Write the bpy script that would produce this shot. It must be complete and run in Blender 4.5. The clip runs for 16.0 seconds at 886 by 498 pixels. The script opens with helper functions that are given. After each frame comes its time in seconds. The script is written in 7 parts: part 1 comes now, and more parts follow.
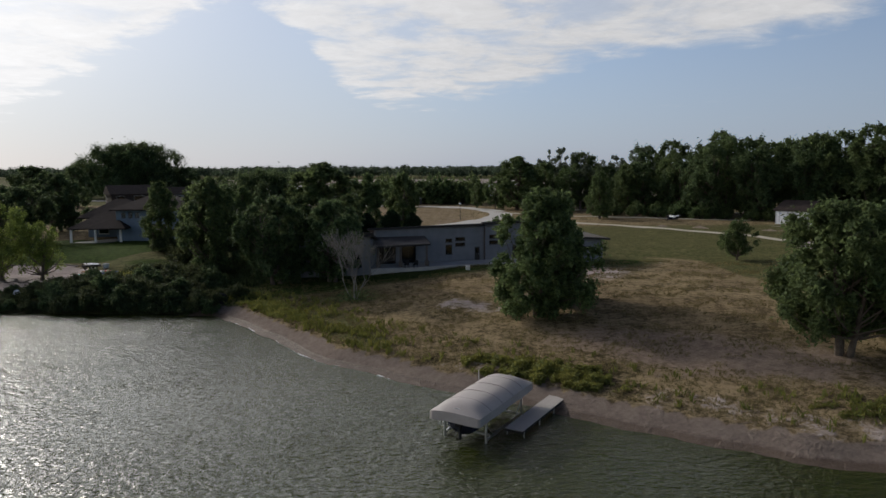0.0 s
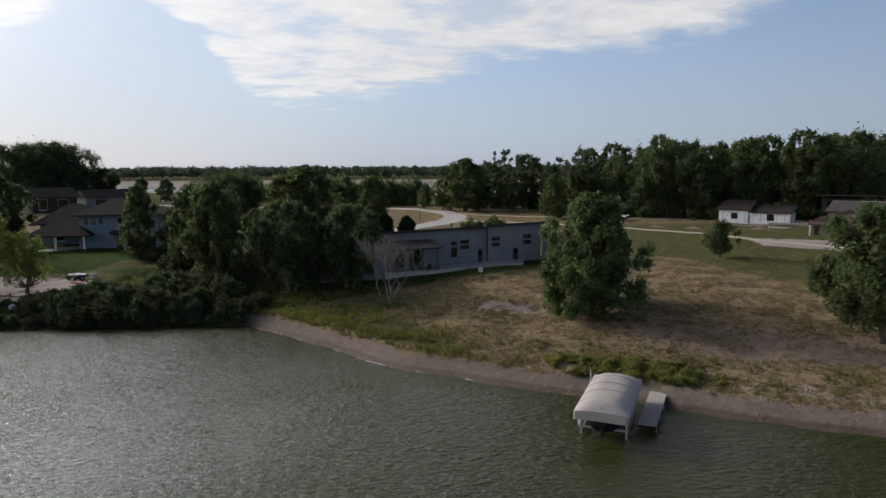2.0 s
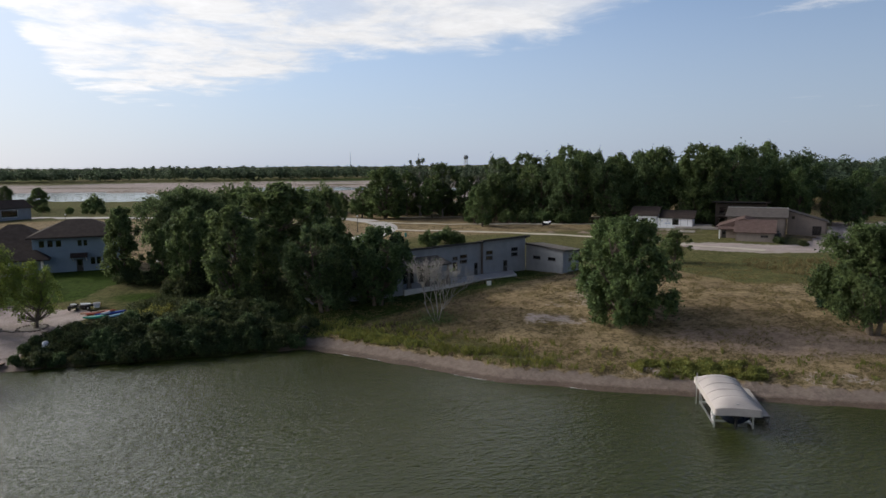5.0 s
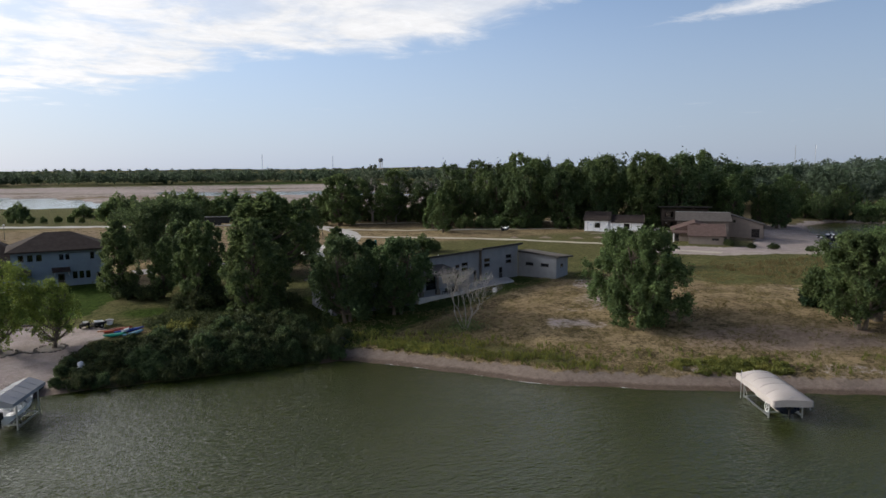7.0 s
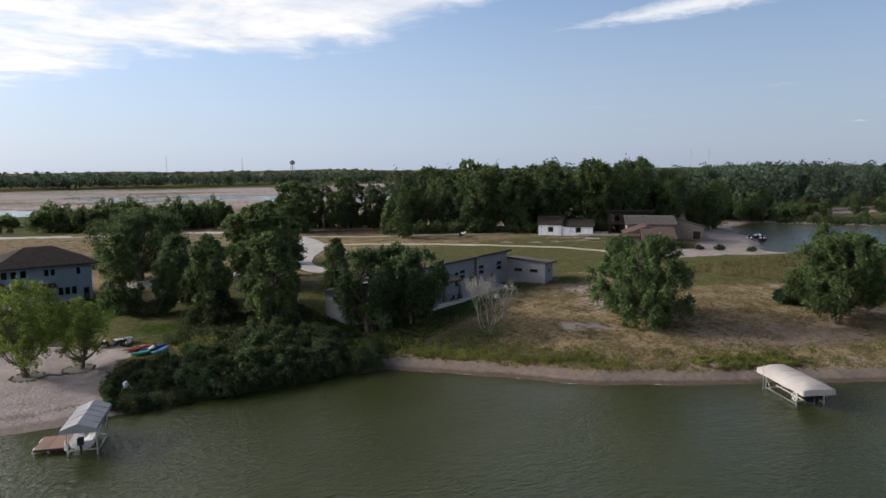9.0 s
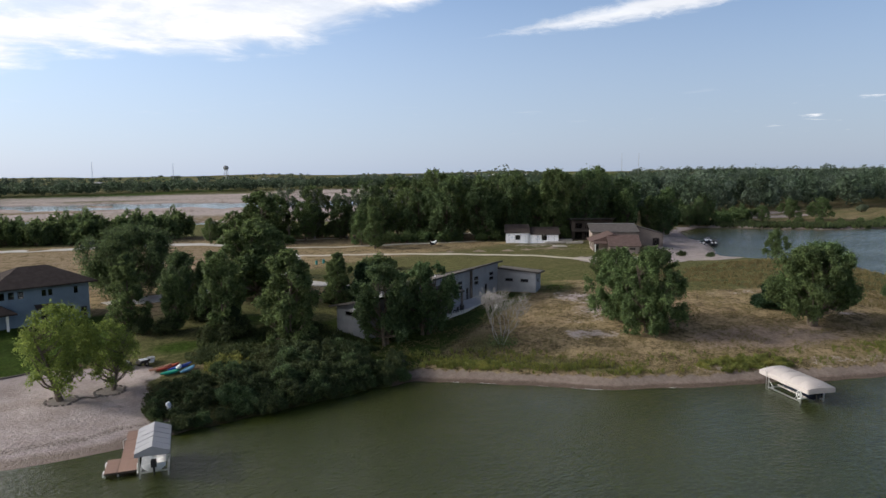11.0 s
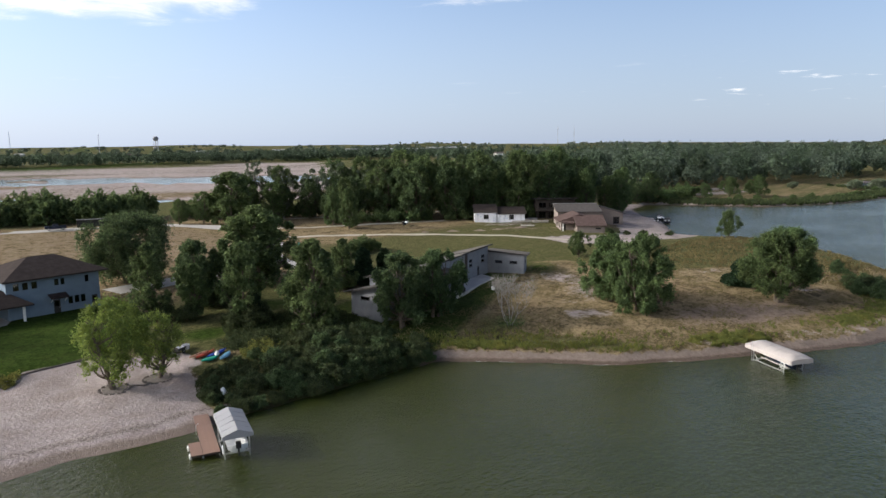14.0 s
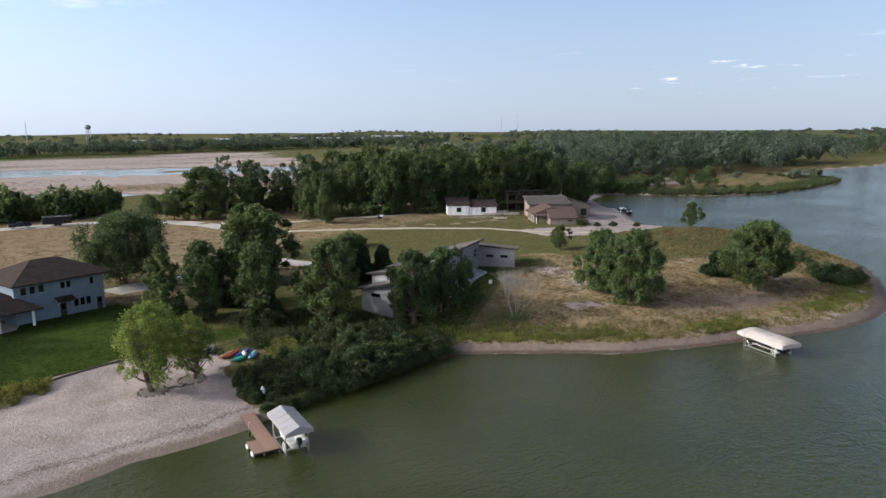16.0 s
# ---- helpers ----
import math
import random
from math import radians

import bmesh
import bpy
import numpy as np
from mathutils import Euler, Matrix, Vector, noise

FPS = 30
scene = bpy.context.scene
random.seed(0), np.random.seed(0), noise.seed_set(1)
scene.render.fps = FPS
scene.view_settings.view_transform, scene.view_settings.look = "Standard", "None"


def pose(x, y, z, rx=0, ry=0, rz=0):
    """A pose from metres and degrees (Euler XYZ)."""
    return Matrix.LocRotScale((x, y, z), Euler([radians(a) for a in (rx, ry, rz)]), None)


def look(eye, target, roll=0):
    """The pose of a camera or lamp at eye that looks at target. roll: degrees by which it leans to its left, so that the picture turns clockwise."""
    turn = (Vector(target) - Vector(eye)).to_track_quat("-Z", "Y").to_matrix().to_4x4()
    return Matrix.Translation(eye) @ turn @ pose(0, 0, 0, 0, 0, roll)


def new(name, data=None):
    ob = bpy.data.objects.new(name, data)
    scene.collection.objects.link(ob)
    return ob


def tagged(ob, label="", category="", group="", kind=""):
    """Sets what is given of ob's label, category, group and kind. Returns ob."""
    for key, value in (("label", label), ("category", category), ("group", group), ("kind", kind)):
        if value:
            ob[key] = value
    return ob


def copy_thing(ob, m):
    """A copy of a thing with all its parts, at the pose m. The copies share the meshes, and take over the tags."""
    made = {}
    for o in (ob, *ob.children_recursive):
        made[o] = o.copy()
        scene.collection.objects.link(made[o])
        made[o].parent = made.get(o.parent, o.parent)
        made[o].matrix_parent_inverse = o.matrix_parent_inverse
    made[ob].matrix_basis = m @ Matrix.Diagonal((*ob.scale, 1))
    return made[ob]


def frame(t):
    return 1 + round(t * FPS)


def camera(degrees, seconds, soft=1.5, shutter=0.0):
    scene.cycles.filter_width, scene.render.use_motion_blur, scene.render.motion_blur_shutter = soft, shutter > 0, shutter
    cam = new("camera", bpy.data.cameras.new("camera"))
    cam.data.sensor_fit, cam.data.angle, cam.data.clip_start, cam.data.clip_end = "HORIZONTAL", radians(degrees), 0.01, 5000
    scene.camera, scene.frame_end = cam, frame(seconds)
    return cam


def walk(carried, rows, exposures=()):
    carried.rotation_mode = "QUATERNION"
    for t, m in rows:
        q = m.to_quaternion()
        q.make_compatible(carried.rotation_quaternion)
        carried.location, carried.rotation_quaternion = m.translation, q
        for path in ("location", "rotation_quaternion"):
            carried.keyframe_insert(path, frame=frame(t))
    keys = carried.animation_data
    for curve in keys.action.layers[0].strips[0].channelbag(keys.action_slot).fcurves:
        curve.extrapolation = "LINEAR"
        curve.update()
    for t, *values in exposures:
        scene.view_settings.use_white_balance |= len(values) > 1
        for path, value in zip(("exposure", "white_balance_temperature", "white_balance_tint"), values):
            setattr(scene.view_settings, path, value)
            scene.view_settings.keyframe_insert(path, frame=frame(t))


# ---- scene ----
cam = camera(65.7, 16.0)
PATH = [
    (0, (-1.099, 0.915, 16.488), (-1.09, 2.901, 16.252), -0.3),
    (0.5, (-4.461, 0.879, 16.397), (-4.389, 2.864, 16.163), -0.4),
    (1, (-8.317, 1.178, 16.472), (-8.169, 3.158, 16.235), -0.2),
    (1.5, (-12.011, 1.34, 16.685), (-11.793, 3.313, 16.447), -0.3),
    (2, (-15.744, 1.18, 17.112), (-15.456, 3.145, 16.874), -0.3),
    (2.5, (-19.443, 0.884, 17.667), (-19.085, 2.837, 17.428), -0.4),
    (3, (-23.207, 0.786, 18.23), (-22.778, 2.725, 17.989), -0.5),
    (3.5, (-27.001, 0.751, 18.629), (-26.504, 2.674, 18.39), -0.4),
    (4, (-30.914, 0.757, 19.227), (-30.347, 2.66, 18.987), -0.4),
    (6.5, (-49.38, 3.717, 21.565), (-48.497, 5.495, 21.324), -0.4),
    (7, (-52.724, 4.631, 21.826), (-51.787, 6.382, 21.588), -0.4),
    (7.5, (-56.271, 5.694, 22.25), (-55.275, 7.413, 22.013), -0.4),
    (8, (-59.778, 6.805, 22.579), (-58.727, 8.49, 22.343), -0.4),
    (8.5, (-63.225, 8.022, 22.982), (-62.12, 9.672, 22.748), -0.4),
    (9, (-66.636, 9.303, 23.453), (-65.478, 10.917, 23.218), -0.5),
    (11.5, (-79.202, 13.475, 25.937), (-77.873, 14.952, 25.706), -0.6),
    (12, (-81.149, 13.826, 26.395), (-79.8, 15.282, 26.152), -0.5),
    (12.5, (-83.09, 14.175, 26.879), (-81.721, 15.61, 26.621), -0.5),
    (13, (-85.084, 14.696, 27.592), (-83.695, 16.108, 27.316), -0.4),
    (13.5, (-87.186, 15.244, 28.14), (-85.777, 16.633, 27.849), -0.5),
    (14, (-89.366, 16.036, 28.716), (-87.935, 17.398, 28.408), -0.4),
    (14.5, (-91.612, 17.051, 29.143), (-90.157, 18.384, 28.821), -0.4),
    (15, (-93.965, 18.238, 29.86), (-92.485, 19.54, 29.519), -0.4),
    (15.5, (-96.405, 19.535, 30.437), (-94.899, 20.805, 30.091), -0.4),
    (16, (-98.819, 21.055, 30.843), (-97.283, 22.289, 30.5), -0.4),
]
walk(cam, [(t, look(eye, target, roll)) for t, eye, target, roll in PATH], [(0, -1.42), (2, -1.2), (4, -1.03), (7, -0.88), (9, -0.77), (12.5, -0.57), (16, -0.37)])

# ---- light ----
SUN_AZ, SUN_EL = -47.0, 22.5          # degrees: azimuth from +y towards +x, height over the horizon
to_sun = Vector((math.sin(radians(SUN_AZ)) * math.cos(radians(SUN_EL)), math.cos(radians(SUN_AZ)) * math.cos(radians(SUN_EL)), math.sin(radians(SUN_EL))))
sun = new("sun", bpy.data.lights.new("sun", "SUN"))
sun.data.energy, sun.data.angle, sun.data.color = 4.5, radians(1.0), (1.0, 0.925, 0.83)
sun.matrix_world = look(to_sun * 50, (0, 0, 0))

world = bpy.data.worlds.new("sky")
scene.world = world
world.use_nodes = True
wt = world.node_tree
wt.nodes.clear()


class Graph:
    """Short hand for node trees."""

    def __init__(self, tree):
        self.t = tree

    def node(self, kind, ins=(), operation="", clamp=False, smooth=None, layer=""):
        n = self.t.nodes.new(kind)
        if operation:
            n.operation = operation
        if clamp:
            n.use_clamp = True
        if smooth is not None:
            n.interpolation_type = "SMOOTHSTEP" if smooth else "LINEAR"
        if layer:
            n.layer_name = layer
        for key, value in dict(ins).items():
            if isinstance(value, bpy.types.NodeSocket):
                self.t.links.new(value, n.inputs[key])
            else:
                n.inputs[key].default_value = value
        return n

    def math(self, op, a, b=0.0, c=0.0, clamp=False):
        return self.node("ShaderNodeMath", {0: a, 1: b, 2: c}, operation=op, clamp=clamp).outputs[0]

    def span(self, v, a, b, lo=0.0, hi=1.0, smooth=True):
        return self.node("ShaderNodeMapRange", {"Value": v, "From Min": a, "From Max": b, "To Min": lo, "To Max": hi}, smooth=smooth).outputs[0]

    def noise(self, vec, scale, detail=4.0, rough=0.55, warp=0.0):
        return self.node("ShaderNodeTexNoise", {"Vector": vec, "Scale": scale, "Detail": detail, "Roughness": rough, "Distortion": warp}).outputs[0]

    def mix(self, f, a, b, how="MIX"):
        n = self.t.nodes.new("ShaderNodeMix")
        n.data_type, n.blend_type = "RGBA", how
        for s, v in ((n.inputs[0], f), (n.inputs[6], a), (n.inputs[7], b)):
            if isinstance(v, bpy.types.NodeSocket):
                self.t.links.new(v, s)
            else:
                s.default_value = (*v, 1.0) if isinstance(v, tuple) and len(v) == 3 else v
        return n.outputs[2]

    def ramp(self, v, stops):
        n = self.node("ShaderNodeValToRGB", {0: v})
        e = n.color_ramp.elements
        while len(e) < len(stops):
            e.new(0.5)
        for el, (p, c) in zip(e, stops):
            el.position, el.color = p, (*c, 1.0) if isinstance(c, tuple) else (c, c, c, 1.0)
        return n.outputs[0]


g = Graph(wt)
sky = g.node("ShaderNodeTexSky")
sky.sky_type, sky.sun_disc, sky.sun_elevation, sky.sun_rotation = "NISHITA", False, radians(SUN_EL), radians(SUN_AZ)
sky.altitude, sky.air_density, sky.dust_density, sky.ozone_density = 400.0, 1.0, 1.1, 1.4
way = g.node("ShaderNodeTexCoord").outputs["Generated"]
xyz = g.node("ShaderNodeSeparateXYZ", {0: way})
az = g.math("MULTIPLY", g.math("ARCTAN2", xyz.outputs[0], xyz.outputs[1]), 57.2958)
el = g.math("MULTIPLY", g.math("ARCSINE", xyz.outputs[2]), 57.2958)
# the cloud sheet lies high over the ground: its pattern is that of a flat layer
lift = g.math("MAXIMUM", g.math("ADD", xyz.outputs[2], 0.06), 0.03)
flat = g.node("ShaderNodeCombineXYZ", {0: g.math("DIVIDE", xyz.outputs[0], lift), 1: g.math("DIVIDE", xyz.outputs[1], lift), 2: 0.0}).outputs[0]
puff = g.noise(flat, 2.2, 9.0, 0.62, 0.35)
wide = g.noise(flat, 0.55, 3.0, 0.5, 0.2)
ripple = g.noise(flat, 7.0, 6.0, 0.7, 0.6)
# lower edge of the sheet, by azimuth
edge = g.math("MULTIPLY", g.ramp(g.math("DIVIDE", g.math("ADD", az, 60.0), 180.0), [
    (0.0, 0.05), (0.145, 0.10), (0.2, 0.30), (0.25, 0.44), (0.272, 0.36), (0.29, 0.21), (0.312, 0.165), (0.335, 0.185), (0.363, 0.195),
    (0.395, 0.265), (0.45, 0.295), (0.5, 0.325), (0.555, 0.425), (0.6, 0.55), (0.75, 0.9)]), 30.0)
over = g.math("ADD", g.math("SUBTRACT", el, edge), g.math("ADD", g.math("MULTIPLY", g.math("SUBTRACT", puff, 0.5), g.span(az, -14.0, 8.0, 8.0, 3.4)), g.math("MULTIPLY", g.math("SUBTRACT", wide, 0.5), 3.0)))
sheet = g.span(over, -0.3, 1.5)
sheet = g.math("MULTIPLY", sheet, g.span(g.math("ADD", g.math("MULTIPLY", puff, 0.6), g.math("MULTIPLY", wide, 0.4)), 0.38, 0.54, g.span(az, -4.0, 26.0, 0.3, 0.7), 1.0))
# a thin streak further to the right
mid = g.math("ADD", 10.35, g.math("MULTIPLY", g.math("SUBTRACT", az, 42.0), 0.125))
off = g.math("ABSOLUTE", g.math("ADD", g.math("SUBTRACT", el, mid), g.math("MULTIPLY", g.math("SUBTRACT", ripple, 0.5), 1.2)))
band = g.span(g.math("SUBTRACT", off, g.math("MULTIPLY", g.span(az, 40.0, 58.0), 1.1)), 0.0, -0.9, 0.0, 0.8)
band = g.math("MULTIPLY", band, g.span(az, 40.0, 47.0))
# low small puffs far right, and faint veils
low = g.math("MULTIPLY", g.span(puff, 0.60, 0.78), g.math("MULTIPLY", g.span(el, 2.0, 3.4), g.span(el, 7.0, 4.5)))
low = g.math("MULTIPLY", low, g.span(az, 60.0, 72.0, 0.12, 0.9))
sheet = g.math("MULTIPLY", sheet, g.math("MULTIPLY", g.span(el, 52.0, 34.0, 0.0, 1.0), g.span(az, 110.0, 60.0)))
cover = g.math("MAXIMUM", sheet, g.math("MAXIMUM", band, low), clamp=True)
near_sun = g.node("ShaderNodeVectorMath", {0: way, 1: tuple(to_sun)}, operation="DOT_PRODUCT").outputs["Value"]
glow = g.span(near_sun, 0.52, 1.0)
shade = g.math("ADD", g.math("MULTIPLY", g.math("ADD", g.math("MULTIPLY", puff, 0.5), g.math("MULTIPLY", ripple, 0.5)), 7.0), g.math("MULTIPLY", glow, 4.0))
shade = g.math("ADD", shade, 7.5)
# sheet boosted near the sun, mostly above the view, to brighten the water's reflection
shade = g.math("MULTIPLY", shade, g.math("ADD", 1.0, g.math("MULTIPLY", g.math("MULTIPLY", g.span(el, 12.0, 22.0), g.span(near_sun, 0.62, 0.95)), 3.6)))
white = g.node("ShaderNodeCombineXYZ", {0: shade, 1: shade, 2: g.math("MULTIPLY", shade, 1.02)}).outputs[0]
haze = g.mix(g.math("MULTIPLY", g.math("MULTIPLY", g.span(el, 22.0, -1.0), 0.8), g.span(xyz.outputs[1], -0.5, 0.15)), sky.outputs[0], (3.7, 4.02, 4.5))
haze = g.mix(g.math("MULTIPLY", glow, 0.62), haze, (6.6, 6.3, 5.7))
haze = g.mix(1.0, haze, (1.0, 1.06, 1.2), "MULTIPLY")
bright = g.span(near_sun, -0.5, 0.7, 1.22, 1.75)
haze = g.mix(1.0, haze, g.node("ShaderNodeCombineXYZ", {0: g.math("MULTIPLY", bright, g.span(near_sun, 0.0, 0.7, 0.97, 0.99)), 1: bright, 2: g.math("MULTIPLY", bright, g.span(near_sun, 0.0, 0.7, 1.035, 1.02))}).outputs[0], "MULTIPLY")
colour = g.mix(cover, haze, white)
# sky overhead, above the view, darkened to deep blue to deepen the shadows
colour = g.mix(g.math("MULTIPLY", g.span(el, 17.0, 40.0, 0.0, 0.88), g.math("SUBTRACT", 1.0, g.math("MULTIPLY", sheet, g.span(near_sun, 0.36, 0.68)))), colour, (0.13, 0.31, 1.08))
# thin cloud round the sun glows; its unseen core is raised for the water's glitter
halo = g.math("ADD", g.math("MULTIPLY", g.math("POWER", g.span(near_sun, 0.82, 1.0, 0.0, 1.0, False), 2.0), 5.0), g.math("MULTIPLY", g.math("POWER", g.span(near_sun, 0.955, 1.0, 0.0, 1.0, False), 2.0), 90.0))
colour = g.mix(1.0, colour, g.node("ShaderNodeCombineXYZ", {0: halo, 1: g.math("MULTIPLY", halo, 0.97), 2: g.math("MULTIPLY", halo, 0.9)}).outputs[0], "ADD")
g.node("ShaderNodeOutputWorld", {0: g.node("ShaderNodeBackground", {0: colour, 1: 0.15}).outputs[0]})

# ---- materials ----


def material(name):
    m = bpy.data.materials.new(name)
    m.use_nodes = True
    m.node_tree.nodes.clear()
    return m, Graph(m.node_tree)


def finish(m, q, colour, rough=0.8, bump=None, strength=0.4, distance=0.05, metal=0.0, spec=0.3, ior=1.45):
    ins = {"Base Color": colour if isinstance(colour, bpy.types.NodeSocket) else (*colour, 1.0), "Roughness": rough, "Metallic": metal,
           "Specular IOR Level": spec, "IOR": ior}
    if bump is not None:
        ins["Normal"] = q.node("ShaderNodeBump", {"Height": bump, "Strength": strength, "Distance": distance}).outputs[0]
    q.node("ShaderNodeOutputMaterial", {0: q.node("ShaderNodeBsdfPrincipled", ins).outputs[0]})
    return m


def plain(name, a, b, scale=3.0, rough=0.7, metal=0.0, bump=0.25, fine=40.0, spec=0.3):
    """A worn surface between two colours: broad stains and a fine grain."""
    m, q = material(name)
    at = q.node("ShaderNodeTexCoord").outputs["Object"]
    n1, n2 = q.noise(at, scale, 5.0, 0.6), q.noise(at, fine, 3.0, 0.6)
    f = q.math("ADD", q.math("MULTIPLY", n1, 0.7), q.math("MULTIPLY", n2, 0.3))
    return finish(m, q, q.mix(q.span(f, 0.3, 0.7), a, b), q.span(n1, 0.3, 0.7, rough - 0.08, rough + 0.08), n2, bump, 0.02, metal, spec)


def leafy(name, dark, light, warm, through_light=0.34):
    m, q = material(name)
    rnd = q.node("ShaderNodeNewGeometry").outputs["Random Per Island"]
    one = q.node("ShaderNodeObjectInfo").outputs["Random"]
    at = q.node("ShaderNodeTexCoord").outputs["Object"]
    patch = q.noise(at, 0.45, 3.0)
    tone = q.noise(at, 0.035, 2.0)
    c = q.mix(rnd, dark, light)
    c = q.mix(q.span(patch, 0.5, 0.75, 0.0, 0.55), c, warm)
    c = q.mix(1.0, c, q.ramp(tone, [(0.3, 0.78), (0.7, 1.18)]), "MULTIPLY")
    c = q.mix(0.55, c, q.node("ShaderNodeHueSaturation", {"Hue": q.span(one, 0, 1, 0.482, 0.515, False), "Saturation": q.span(rnd, 0, 1, 0.8, 1.1, False),
                                                         "Value": q.span(one, 0, 1, 0.75, 1.2, False), "Fac": 1.0, "Color": c}).outputs[0])
    skin = q.node("ShaderNodeBsdfPrincipled", {"Base Color": c, "Roughness": 0.7, "Specular IOR Level": 0.12}).outputs[0]
    glowing = q.node("ShaderNodeBsdfTranslucent", {0: q.mix(0.5, c, warm)}).outputs[0]
    q.node("ShaderNodeOutputMaterial", {0: q.node("ShaderNodeMixShader", {0: through_light, 1: skin, 2: glowing}).outputs[0]})
    return m


LEAF = leafy("cottonwood_leaves", (0.026, 0.052, 0.02), (0.158, 0.222, 0.088), (0.175, 0.215, 0.078), 0.44)
LEAF_DARK = leafy("dark_leaves", (0.02, 0.043, 0.019), (0.13, 0.188, 0.082), (0.142, 0.182, 0.074), 0.46)
LEAF_PALE = leafy("willow_leaves", (0.066, 0.106, 0.026), (0.225, 0.285, 0.07), (0.255, 0.29, 0.068), 0.5)
LEAF_SHRUB = leafy("shrub_leaves", (0.015, 0.028, 0.012), (0.09, 0.122, 0.05), (0.145, 0.15, 0.06), 0.3)
LEAF_GREY = leafy("silvery_leaves", (0.09, 0.12, 0.075), (0.17, 0.2, 0.13), (0.15, 0.17, 0.1), 0.3)
LEAF_WEED = leafy("weed_leaves", (0.085, 0.115, 0.03), (0.2, 0.218, 0.06), (0.32, 0.285, 0.068), 0.38)
LEAF_WOOD = leafy("wood_leaves", (0.032, 0.053, 0.034), (0.088, 0.122, 0.074), (0.1, 0.128, 0.072), 0.4)
# distant leaves paled and blued: haze put into their colour
LEAF_HAZED = leafy("hazed_wood_leaves", (0.06, 0.088, 0.066), (0.118, 0.15, 0.104), (0.125, 0.15, 0.095), 0.4)
CEDAR = leafy("cedar_needles", (0.014, 0.032, 0.014), (0.028, 0.05, 0.022), (0.03, 0.045, 0.02), 0.15)
GRASS = leafy("grass_blades", (0.14, 0.126, 0.05), (0.25, 0.208, 0.1), (0.28, 0.222, 0.11), 0.35)
BARK = plain("bark", (0.07, 0.055, 0.042), (0.16, 0.13, 0.10), 2.0, 0.9, 0, 0.6, 14.0)
DEAD = plain("bare_wood", (0.2, 0.182, 0.165), (0.34, 0.318, 0.292), 2.0, 0.85, 0, 0.5, 18.0)
STUCCO = plain("pale_grey_siding", (0.19, 0.197, 0.215), (0.25, 0.257, 0.275), 0.8, 0.85, 0, 0.15, 30.0)
STUCCO_DARK = plain("brown_stone_panel", (0.10, 0.085, 0.075), (0.18, 0.155, 0.135), 2.5, 0.85, 0, 0.5, 9.0)
CONCRETE = plain("concrete", (0.42, 0.4, 0.37), (0.55, 0.53, 0.49), 0.5, 0.85, 0, 0.2, 12.0)
ROAD = plain("pale_road_concrete", (0.34, 0.32, 0.30), (0.45, 0.43, 0.40), 0.25, 0.85, 0, 0.2, 6.0)
GRAVEL = plain("gravel_path", (0.34, 0.3, 0.24), (0.47, 0.42, 0.34), 0.5, 0.9, 0, 0.5, 8.0)
SHINGLE = plain("brown_shingles", (0.034, 0.027, 0.025), (0.062, 0.05, 0.045), 1.2, 0.9, 0, 0.5, 7.0, 0.05)
SHINGLE_GREY = plain("weathered_grey_shingles", (0.07, 0.062, 0.058), (0.115, 0.104, 0.098), 1.2, 0.9, 0, 0.5, 7.0, 0.05)
SHINGLE_RED = plain("reddish_brown_shingles", (0.08, 0.054, 0.049), (0.125, 0.09, 0.08), 1.2, 0.9, 0, 0.5, 7.0, 0.05)
METAL_ROOF = plain("grey_brown_membrane", (0.10, 0.088, 0.08), (0.16, 0.145, 0.13), 0.5, 0.85, 0.0, 0.15, 6.0, 0.08)
FASCIA = plain("dark_fascia", (0.03, 0.028, 0.027), (0.05, 0.046, 0.043), 2.0, 0.6)
BLUE = plain("blue_grey_lap_siding", (0.15, 0.2, 0.26), (0.19, 0.25, 0.315), 0.7, 0.75, 0, 0.1, 20.0)
WHITE = plain("white_trim", (0.72, 0.72, 0.7), (0.82, 0.82, 0.8), 2.0, 0.55)
FOAM = plain("white_foam_blocks", (0.82, 0.83, 0.86), (0.92, 0.92, 0.94), 1.6, 0.8, 0, 0.15, 12.0)
TAN = plain("tan_stucco", (0.2, 0.165, 0.145), (0.26, 0.215, 0.19), 0.8, 0.85, 0, 0.2, 18.0)
DARK = plain("dark_brown_boards", (0.03, 0.024, 0.02), (0.06, 0.048, 0.04), 1.5, 0.8)
VINYL = plain("tan_canopy_vinyl", (0.36, 0.325, 0.305), (0.42, 0.38, 0.355), 0.9, 0.5, 0, 0.06, 5.0)
VINYL_GREY = plain("grey_canopy_vinyl", (0.26, 0.26, 0.27), (0.31, 0.31, 0.325), 0.9, 0.45, 0, 0.12, 5.0)
ALU = plain("aluminium", (0.5, 0.5, 0.5), (0.66, 0.66, 0.66), 3.0, 0.4, 1.0, 0.05)
STEEL = plain("galvanised_steel", (0.36, 0.36, 0.36), (0.5, 0.5, 0.5), 3.0, 0.5, 0.8, 0.05)
BLACK = plain("black_rubber", (0.012, 0.012, 0.012), (0.03, 0.03, 0.03), 4.0, 0.75)
DECK_GREY = plain("grey_deck_boards", (0.36, 0.33, 0.3), (0.48, 0.44, 0.4), 1.4, 0.8, 0, 0.4, 16.0)
DECK_RED = plain("red_brown_deck_boards", (0.2, 0.125, 0.095), (0.29, 0.185, 0.145), 1.4, 0.75, 0, 0.4, 16.0)
HULL = plain("white_gelcoat", (0.7, 0.7, 0.7), (0.8, 0.8, 0.8), 1.0, 0.25, 0, 0.02)
NAVY = plain("dark_hull_paint", (0.012, 0.016, 0.03), (0.02, 0.026, 0.045), 1.0, 0.3, 0, 0.02)
